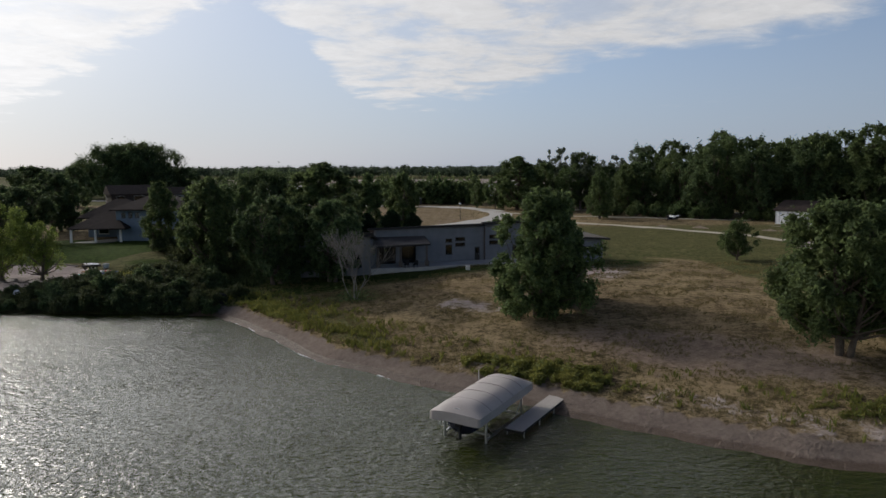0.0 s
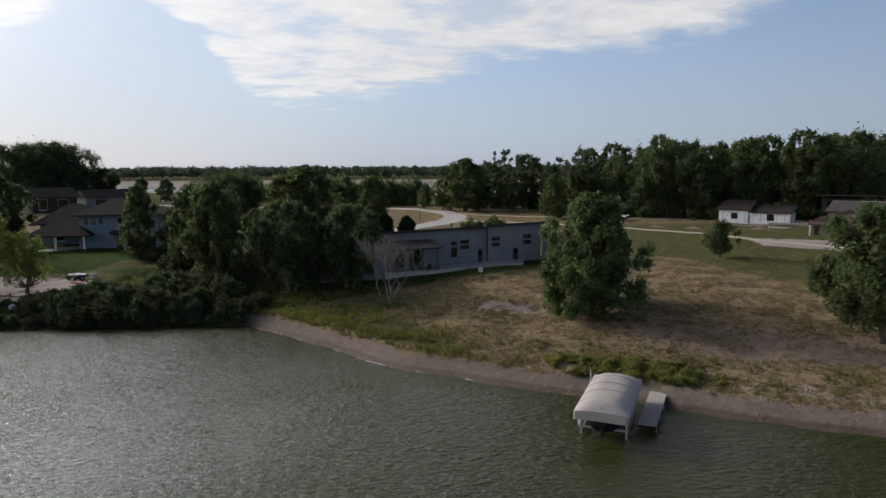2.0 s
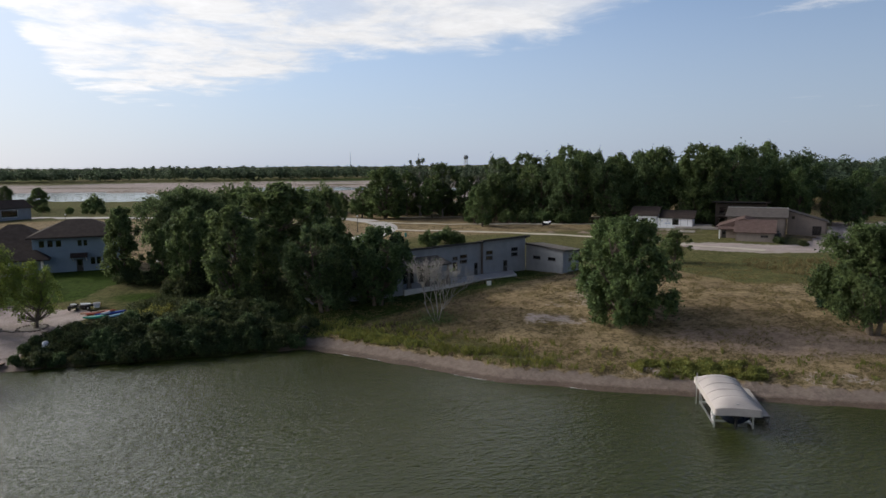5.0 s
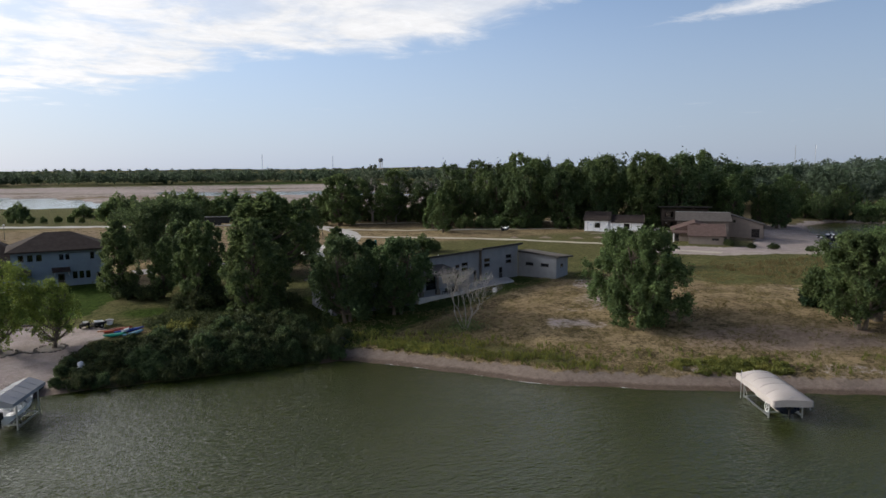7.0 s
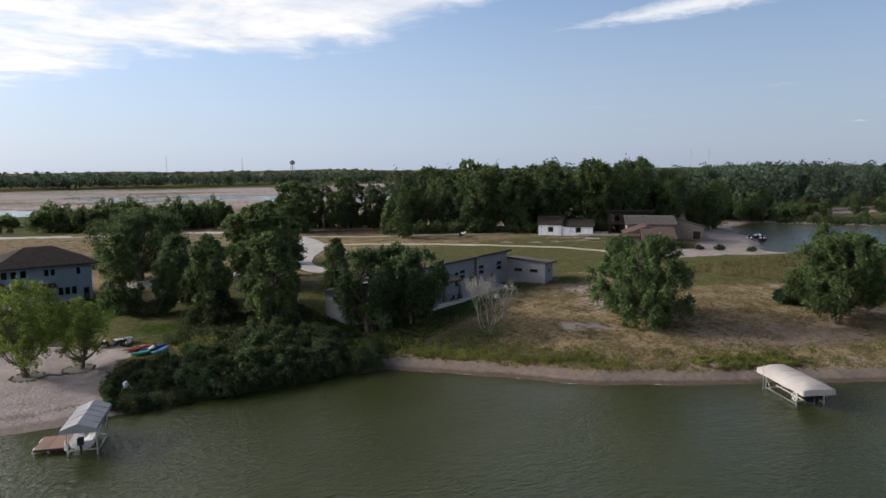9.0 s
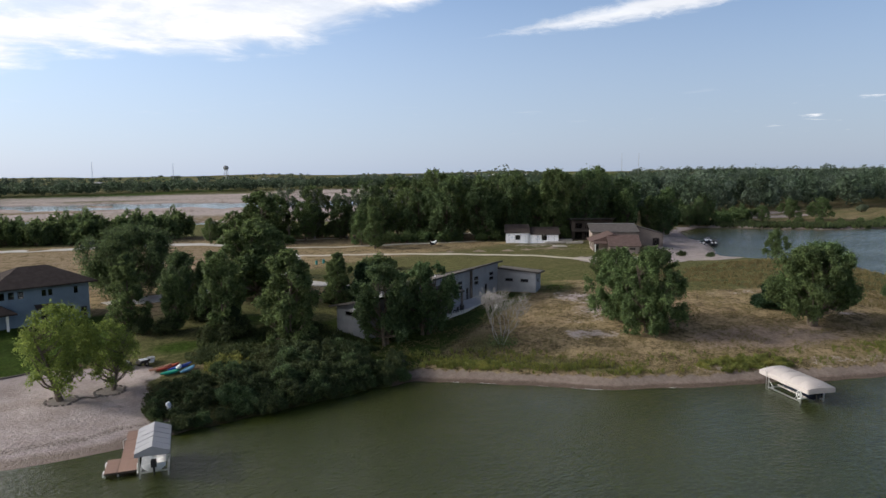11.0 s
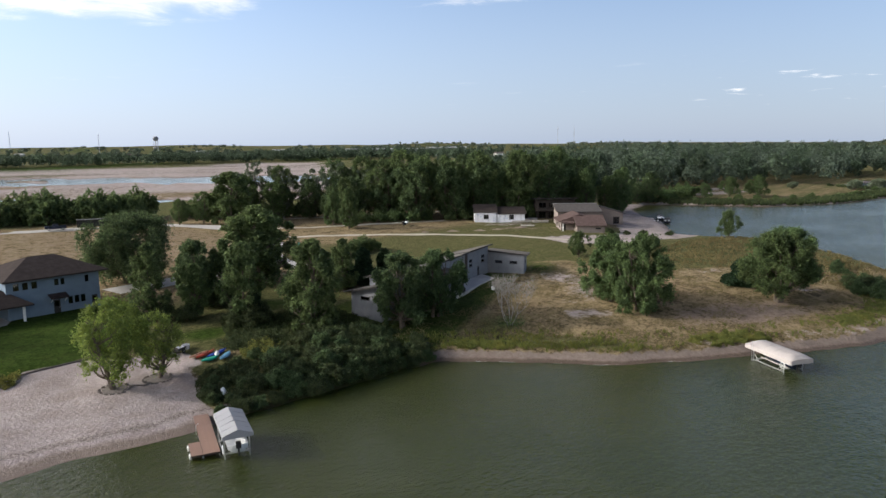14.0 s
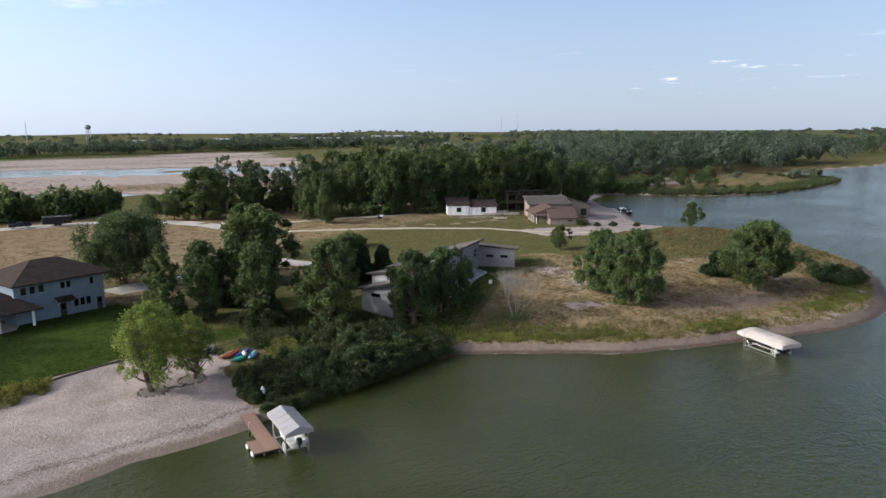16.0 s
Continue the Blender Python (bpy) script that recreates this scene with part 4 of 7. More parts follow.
# bushes beyond the road and on the banks
for i in range(17):
    plant("bush_far", -40 + 3.2 * i + r0.uniform(-1, 1), 275 - 1.1 * i + r0.uniform(-4, 5), r0.uniform(1.35, 2.0), r0.uniform(0, 360), squash=r0.uniform(0.75, 1.0))
for i in range(12):
    plant("bush_far", 22 + 4 * i + r0.uniform(-2, 2), 244 - 3.2 * i + r0.uniform(-4, 4), r0.uniform(0.75, 1.3), r0.uniform(0, 360))
for i in range(12):
    plant("bush_far", -230 + 16 * i + r0.uniform(-5, 5), 340 + r0.uniform(-50, 14), r0.uniform(0.5, 0.85), r0.uniform(0, 360))
for i in range(13):
    a, q = i * 2.4, math.sqrt((i + 0.5) / 13)
    plant("bush" if i % 3 else "bush_b", 51.8 + 5.6 * q * math.cos(a), 43.6 + 4.0 * q * math.sin(a), r0.uniform(0.6, 0.9), r0.uniform(0, 360), label="dense dark green bush on the grassy point")
for i in range(7):
    plant("bush_b", 59 + 2.1 * i + r0.uniform(-1, 1), 47.5 + 1.2 * i + r0.uniform(-1, 2), r0.uniform(0.32, 0.6), r0.uniform(0, 360), label="small green bush on the grassy point")
def bush_top(x, y):
    """Height of the thicket against its tallest bushes: low weeds at the sandy end, full in the middle."""
    return np.interp(x, [-55, -50, -45, -40, -30, -26], [0.5, 0.6, 0.78, 1.0, 1.0, 0.7]) * np.interp(y - 0.1 * x, [80, 85, 94, 97], [0.85, 1.0, 1.0, 0.7])


for row in range(6):
    for i in range(12):
        x, y = -54.0 + 2.5 * i + (row % 2) * 1.2 + r0.uniform(-0.7, 0.7), 80.0 + 2.35 * row + r0.uniform(-0.8, 0.8)
        back = np.interp(x, [-55, -52, -48, -43, -38, -33, -30, -27], [84.5, 87.5, 87.0, 88.5, 90.5, 90.5, 87.5, 82.0])
        if y > back or inland(np.array([x]), np.array([y]))[0] < 0.3 or math.hypot(x + 55.8, y - 82.0) < 1.5:
            continue
        plant("bush" if (i + row) % 3 else "bush_b", x, y, r0.uniform(0.62, 1.0) * float(bush_top(x, y)), r0.uniform(0, 360))
shore = np.array([p for p in COAST if -56 < p[0] < -20], float)
for i in range(14):          # the front row hangs over the water
    x = -53.2 + 1.98 * i + r0.uniform(-0.4, 0.4)
    plant("bush_b" if i % 2 else "bush", x, float(np.interp(x, shore[:, 0], shore[:, 1])) + r0.uniform(0.6, 1.3), r0.uniform(0.42, 0.62), r0.uniform(0, 360), z=-0.05)
for x, y, s in ((-55.4, 81.0, 0.36), (-54.9, 83.6, 0.4), (-54.2, 85.8, 0.4), (-52.6, 87.8, 0.36), (-50.6, 89.4, 0.34), (-48.0, 90.6, 0.36), (-45.0, 91.5, 0.4)):
    plant("bush_b", x, y, s, x * 11, label="low bush at the edge of the sand")
for x, y, s in ((82.7, 114.6, 0.5), (86.0, 111.1, 0.42), (89.4, 107.7, 0.5), (96.9, 103.4, 0.45), (-38.2, 103.4, 1.0), (-40.2, 104.4, 0.8), (-36.4, 104.2, 0.9), (-33.5, 93.4, 0.8), (-31.6, 94.0, 0.75), (-43.5, 112.0, 0.8), (-46.5, 113.8, 0.8), (-36.0, 116.5, 0.9), (-25.4, 82.0, 0.5)):
    plant("bush", x, y, s, x * 7, label="low dark shrub in the grass")
for i in range(22):
    t = i / 21
    x, y = 216 + 150 * t + r0.uniform(-3, 3), 142 - 44 * min(1, t * 2.1) - 2 * t + 4 + r0.uniform(0, 5)
    plant("bush_grey" if i in (15, 18, 19) else "bush_far", x, y, r0.uniform(0.28, 0.55), r0.uniform(0, 360), label="green bush on the far shore")
for x, y, s in ((246, 144, 1.7), (255, 134, 1.8), (264, 141, 0.9), (231, 150, 1.3)):
    plant("small", x, y, s, x, squash=1.1, label="bushy green tree in the clearing on the far shore")
for x, y, s in ( (323, 139, 0.9), (338, 112, 1.3), (352, 104, 1.4)):
    plant("bush_grey", x, y, s, x, label="silvery green bush in the clearing on the far shore")
for x, y, s in ((206, 168, 1.5), (215, 160, 1.2), (228, 158, 1.4), (210, 178, 1.6), (196, 172, 1.3)):
    plant("bush_far", x, y, s, x, label="large willow bush at the head of the bay")


def woods(name, rows, label, mat, leaf, per, seed):
    """Far woods: rows of (x, y, height, radius), domed crowns of leaf sprays, in one mesh."""
    r = np.random.default_rng(seed)
    pts, face, sizes = [], [], []
    lumps = 9
    for x, y, h, w in rows:
        d = r.normal(size=(lumps, 3))
        d[:, 2] = np.abs(d[:, 2]) * 1.1 - 0.3
        d /= np.linalg.norm(d, axis=1)[:, None]
        c = np.stack([x + d[:, 0] * 0.62 * w, y + d[:, 1] * 0.62 * w, h * 0.5 + d[:, 2] * h * 0.36], -1)
        q = np.stack([np.full(lumps, 0.42 * w), np.full(lumps, 0.42 * w), np.full(lumps, min(0.3 * h, 0.55 * w))], -1) * r.uniform(0.7, 1.2, (lumps, 1))
        k = r.integers(0, lumps, per)
        e = r.normal(size=(per, 3))
        e[:, 2] += 0.3
        e /= np.linalg.norm(e, axis=1)[:, None]
        pts.append(c[k] + e * q[k] * (0.75 + 0.3 * r.random((per, 1))))
        face.append(e + np.array([0, 0, 0.4]) + r.normal(size=(per, 3)) * 0.45)
        sizes.append(np.full(per, leaf * (0.7 + 0.06 * w)))
    pts, face, sizes = np.concatenate(pts), np.concatenate(face), np.concatenate(sizes) * r.uniform(0.6, 1.3, len(rows) * per)
    pts[:, 2] = np.maximum(pts[:, 2], 0.2) + height(pts[:, 0], pts[:, 1])
    v, f = leaf_cards(pts, face, sizes, seed, 1.3)
    return tagged(new(name, raw(name, v.tolist(), f.tolist(), mat)), label, "woods", kind="stuff")


r1 = np.random.default_rng(55)


def scatter(count, x0, x1, y0, y1, test, low, tall, small, broad, gap=0.75):
    """Tree places in a field of land where test() allows, with some room between the crowns."""
    rows, tries = [], 0
    while len(rows) < count and tries < 12000:
        tries += 1
        x, y, w = r1.uniform(x0, x1), r1.uniform(y0, y1), r1.uniform(small, broad)
        if test(x, y) and inland(np.array([x]), np.array([y]))[0] > 11 and all((x - p[0]) ** 2 + (y - p[1]) ** 2 > (gap * (w + p[3])) ** 2 for p in rows[-160:]):
            rows.append((x, y, low + (tall - low) * r1.random() ** 1.6 + 0.5 * w, w))
    return rows


def east_wood(x, y):
    return y > max(176 - 0.16 * (x - 240), 118) - 6 * math.sin(x / 30) and not (y > 230 + 0.42 * x)


rows = scatter(620, 140, 1100, 110, 700, east_wood, 7, 19, 4.0, 12.5)
woods("woods", rows[::2], "broadleaf woods along the far shore of the bay", LEAF_HAZED, 1.15, 300, 61)
woods("woods", rows[1::2], "mixed dark and pale woods along the far shore", LEAF_WOOD, 1.15, 300, 66)
rows = scatter(190, 175, 560, 120, 250, lambda x, y: y > max(184 - 0.2 * (x - 280), 112) + 5 * math.sin(x / 22) and not (y < 178 and x < 235), 9, 22, 4.4, 9.0, 0.8)
woods("woods", rows[::2], "broadleaf woods at the edge of the bay", LEAF_WOOD, 0.9, 640, 65)
woods("woods", rows[1::2], "lighter green trees at the edge of the bay", LEAF_HAZED, 0.9, 640, 67)
rows = []
while len(rows) < 760:          # belt behind the flats
    x = r1.uniform(-700, 900)
    rows.append((x, 900 - 0.1 * x + abs(r1.normal()) * 70, r1.uniform(9, 16), r1.uniform(7, 12)))
woods("woods", rows, "belt of trees behind the sand flats", LEAF_WOOD, 1.6, 130, 62)
rows = []
for line in (1080, 1260, 1500, 1780, 2150, 2700, 3400):          # hedges and shelter belts across the fields
    for x in np.arange(-1500, 3600, 15 + line / 160):
        if math.sin(x / 210 + line) + 0.7 * math.sin(x / 83 + 2.1 * line) > -0.15:
            y = line - 0.22 * x + 30 * math.sin(x / 240 + line) + r1.normal() * 14
            if inland(np.array([x]), np.array([y]))[0] > 20:
                rows.append((x + r1.normal() * 5, y, r1.uniform(8, 17), r1.uniform(9, 17)))
woods("woods", rows, "distant tree belts between fields", LEAF_HAZED, 3.0, 60, 63)
rows = []
for i in range(46):
    rows.append((150 + 4.5 * i + r1.normal() * 6, 205 + 1.4 * i + r1.normal() * 14, r1.uniform(13, 20), r1.uniform(5, 8)))
woods("woods", rows, "trees behind the brown houses", LEAF_WOOD, 0.95, 450, 64)

# ---- houses ----


def wall_mesh(length, z0, h0, h1, thick, holes, name, mat):
    """A wall along +x from 0 to length, its outer face at y = 0, its body to +y. Its top runs from h0 to h1. Holes: (x0, x1, low, high)."""
    cuts = sorted({0.0, length, *(v for o in holes for v in o[:2])})
    bm = bmesh.new()
    top = lambda s: h0 + (h1 - h0) * s / length  # noqa: E731
    for a, b in zip(cuts, cuts[1:]):
        mine = sorted((o[2], o[3]) for o in holes if o[0] <= a + 1e-6 and o[1] >= b - 1e-6)
        low = z0
        for lo, hi in mine + [(None, None)]:
            t0, t1 = (top(a), top(b)) if lo is None else (lo, lo)
            if min(t0, t1) > low + 1e-4:
                vs = [bm.verts.new(p) for p in ((a, 0, low), (b, 0, low), (b, thick, low), (a, thick, low), (a, 0, t0), (b, 0, t1), (b, thick, t1), (a, thick, t0))]
                for f in ((3, 2, 1, 0), (4, 5, 6, 7), (0, 1, 5, 4), (1, 2, 6, 5), (2, 3, 7, 6), (3, 0, 4, 7)):
                    bm.faces.new([vs[i] for i in f])
            low = hi if hi is not None else low
    bmesh.ops.remove_doubles(bm, verts=bm.verts, dist=0.0005)
    # faces shared by two blocks lie inside the wall: take them out
    seen = {}
    for f in list(bm.faces):
        seen.setdefault(tuple(sorted((round(v.co.x, 3), round(v.co.y, 3), round(v.co.z, 3)) for v in f.verts)), []).append(f)
    bmesh.ops.delete(bm, geom=[f for fs in seen.values() if len(fs) > 1 for f in fs], context="FACES")
    return mesh_of(bm, name, mat)


def window(parent, at, x0, x1, z0, z1, frame_mat, name="window", bars=0, label=""):
    """A framed pane set into a wall's opening; at is the wall's own pose."""
    t, dep = 0.07, 0.1
    bm = boxes((x0, 0.03, z0, x0 + t, 0.03 + dep, z1), (x1 - t, 0.03, z0, x1, 0.03 + dep, z1), (x0 + t, 0.03, z1 - t, x1 - t, 0.03 + dep, z1), (x0 + t, 0.03, z0, x1 - t, 0.03 + dep, z0 + t))
    for k in range(bars):
        c = x0 + (x1 - x0) * (k + 1) / (bars + 1)
        box(bm, c - 0.03, 0.035, z0 + t, c + 0.03, 0.12, z1 - t)
    w = part(name, bm, frame_mat, parent, label)
    w.matrix_local = at
    part("pane", boxes((x0 + t, 0.07, z0 + t, x1 - t, 0.085, z1 - t)), GLASS, w).visible_shadow = False
    if name == "window":
        part("sill", boxes((x0 - 0.05, -0.06, z0 - 0.06, x1 + 0.05, 0.03, z0 - 0.003)), frame_mat, w)
    return w


def facade(house, a, b, z0, h0, h1, mat, holes=(), thick=0.3, frame_mat=None, label=""):
    """A wall of a house from a to b, outside on the right when walking; holes: (x0, x1, low, high, kind)."""
    length = math.hypot(b[0] - a[0], b[1] - a[1])
    at = pose(a[0], a[1], 0, 0, 0, math.degrees(math.atan2(b[1] - a[1], b[0] - a[0])))
    w = part("wall", wall_mesh(length, z0, h0, h1, thick, [o[:4] for o in holes], "wall", mat), None, house, label)
    w.matrix_local = at
    for x0, x1, lo, hi, kind in holes:
        if kind == "door":
            d = part("door", boxes((x0, 0.08, lo, x1, 0.14, hi)), FASCIA if frame_mat is not WHITE else WHITE, house)
            d.matrix_local = at
            part("door_handle", boxes((x1 - 0.16, 0.03, lo + 0.98, x1 - 0.06, 0.08, lo + 1.06)), STEEL, d)
            if hi - lo > 1.7:
                part("door_pane", boxes((x0 + 0.2, 0.066, lo + 1.2, x1 - 0.2, 0.079, hi - 0.2)), GLASS, d)
        else:
            window(house, at, x0, x1, lo, hi, frame_mat or FASCIA, "window", int(kind))
    return w


def roof(house, tops, thick, mat, edge=None, label="", name="roof"):
    ob = part(name, slab(bmesh.new(), tops, thick), mat, house, label)
    if edge:
        n = len(tops)
        c = Vector([sum(p[k] for p in tops) / n for k in range(3)])
        bm = bmesh.new()
        outer = [Vector(p) + (Vector((p[0] - c[0], p[1] - c[1], 0))).normalized() * 0.06 for p in tops]
        for i in range(n):
            p, q, p1, q1 = Vector(tops[i]), Vector(tops[(i + 1) % n]), outer[i], outer[(i + 1) % n]
            up, dn = Vector((0, 0, 0.03)), Vector((0, 0, -thick - 0.04))
            vs = [bm.verts.new(v) for v in (p + dn, q + dn, q1 + dn, p1 + dn, p + up, q + up, q1 + up, p1 + up)]
            for f in ((0, 1, 2, 3), (7, 6, 5, 4), (0, 4, 5, 1), (2, 6, 7, 3)):
                bm.faces.new([vs[k] for k in f])
        part("fascia", bm, edge, ob)
    return ob




def long_house():
    h = thing("long_house", (0, 0, 0), "long pale grey modern house with shed roofs", "house")
    z = 1.6
    # west wing
    w0, w1, w2, w3 = (-23.0, 92.1), (-10.4, 91.9), (-9.9, 97.2), (-23.9, 98.0)
    facade(h, w3, w0, z, 6.0, 7.35, STUCCO, [(1.9, 3.7, 4.95, 5.5, 0)])
    facade(h, w0, w1, z, 7.35, 7.35, STUCCO, [(3.0, 4.0, 3.3, 5.0, 0), (5.0, 6.0, 3.3, 5.0, 0), (8.6, 9.6, 3.3, 5.0, 0), (10.4, 11.4, 3.3, 5.0, 0)])
    facade(h, w1, w2, z, 7.35, 6.0, STUCCO)
    facade(h, w2, w3, z, 6.0, 6.0, STUCCO)
    roof(h, [(-23.8, 91.3, 7.75), (-9.9, 91.0, 7.75), (-9.4, 98.0, 6.1), (-24.7, 98.8, 6.1)], 0.22, METAL_ROOF, FASCIA)
    # rear block behind the west wing
    r0_, r1_, r2_, r3_ = (-14.6, 99.4), (-4.0, 99.6), (-2.2, 105.2), (-13.6, 105.8)
    facade(h, r1_, r2_, z, 7.0, 5.7, STUCCO)
    facade(h, r2_, r3_, z, 5.7, 5.7, STUCCO, [(2, 4.6, 3.0, 5.0, 0), (6, 8.6, 3.0, 5.0, 0)])
    facade(h, r3_, r0_, z, 5.7, 7.0, STUCCO)
    facade(h, r0_, r1_, z, 7.0, 7.0, STUCCO)
    roof(h, [(-15.3, 98.9, 7.25), (-3.4, 99.1, 7.25), (-1.4, 106.0, 5.8), (-14.2, 106.6, 5.8)], 0.22, METAL_ROOF, FASCIA)
    # middle: glazed patio, then the tall hall with two rows of strip windows
    c0, c1, c2 = (-10.2, 95.6), (-3.4, 97.4), (5.4, 100.5)
    facade(h, c0, c1, z, 8.0, 8.0, STUCCO, [(0.5, 3.0, 2.9, 5.6, 1), (3.8, 5.9, 2.9, 5.6, 1)])
    facade(h, c1, c2, z, 8.0, 8.2, STUCCO, [(3.3, 4.3, 4.1, 5.5, 0), (3.3, 4.3, 5.85, 6.35, 0), (4.8, 6.3, 5.2, 5.7, 0), (4.8, 6.3, 6.0, 6.5, 0), (7.8, 8.6, 2.9, 5.0, "door")])
    c2b, c3 = (5.5, 100.0), (14.2, 102.3)
    facade(h, c2b, c3, z, 8.3, 8.45, STUCCO, [(0.6, 1.95, 5.35, 5.9, 0), (0.6, 1.95, 6.2, 6.75, 0), (4.2, 5.1, 2.9, 4.95, "door"), (5.9, 7.3, 5.5, 6.05, 0), (5.9, 7.3, 6.35, 6.9, 0)])
    d1, d2 = (12.2, 109.0), (-9.0, 105.0)
    facade(h, c3, d1, z, 8.4, 6.2, STUCCO)
    facade(h, d1, d2, z, 6.2, 6.2, STUCCO, [(2, 4, 3.2, 5.2, 0), (7, 9, 3.2, 5.2, 0)])
    facade(h, d2, c0, z, 6.2, 8.0, STUCCO)
    part("wall", wall_mesh(0.45, z, 8.3, 8.3, 0.25, [], "wall", STUCCO_DARK), None, h, "dark panel at the step of the front").matrix_local = pose(5.36, 100.45, 0, 0, 0, -75)
    roof(h, [(-11.0, 94.7, 8.25), (5.3, 99.5, 8.45), (3.6, 108.6, 6.3), (-10.2, 106.0, 6.3)], 0.24, METAL_ROOF, FASCIA)
    roof(h, [(5.0, 99.0, 8.66), (14.6, 101.5, 8.82), (12.8, 110.0, 6.5), (3.2, 108.2, 6.5)], 0.24, METAL_ROOF, FASCIA)
    # angled wing
    p1, p2, p3, p4 = (14.5, 102.6), (17.5, 95.8), (22.3, 98.8), (19.6, 105.4)
    facade(h, p1, p2, z, 7.1, 6.65, STUCCO, [(1.5, 3.0, 4.95, 5.45, 0), (4.5, 6.0, 4.95, 5.45, 0)])
    facade(h, p2, p3, z, 6.65, 6.05, STUCCO, [(2.0, 3.4, 4.75, 5.3, 0)])
    facade(h, p3, p4, z, 6.05, 6.6, STUCCO)
    facade(h, p4, p1, z, 6.6, 7.1, STUCCO)
    roof(h, [(14.1, 102.5, 7.45), (17.3, 94.9, 6.95), (23.3, 98.7, 6.3), (19.8, 106.3, 6.85)], 0.22, METAL_ROOF, FASCIA)
    # covered patio
    part("patio_slab", slab(bmesh.new(), [(-10.3, 91.4, 3.14), (-2.8, 93.1, 3.14), (10.2, 97.5, 3.14), (11.4, 101.5, 3.14), (5.4, 99.95, 3.14), (-3.4, 97.35, 3.14), (-10.3, 95.5, 3.14)], 0.9), CONCRETE, h)
    roof(h, [(-10.0, 91.8, 6.05), (-2.4, 93.6, 6.2), (-3.3, 97.3, 6.9), (-10.3, 95.5, 6.9)], 0.18, METAL_ROOF, FASCIA, name="patio_roof")
    for x, y in ((-9.4, 92.2), (-6.4, 92.9), (-2.9, 93.7)):
        part("patio_post", boxes((x - 0.28, y - 0.28, 2.9, x + 0.28, y + 0.28, 3.9), (x - 0.15, y - 0.15, 3.9, x + 0.15, y + 0.15, 6.05)), STUCCO_DARK, h)
    for x, y in ((-14.0, 95.0), (-13.2, 95.6), (0.5, 102.5), (-1.5, 102.0)):
        zz = 8.3 - (y - 97) * 0.22 if x > -9 else 7.0
        part("vent_pipe", tube(bmesh.new(), [((x, y, zz - 0.6), 0.07), ((x, y, zz + 0.55), 0.07)], 8), WHITE, h)
    return h


long_house()


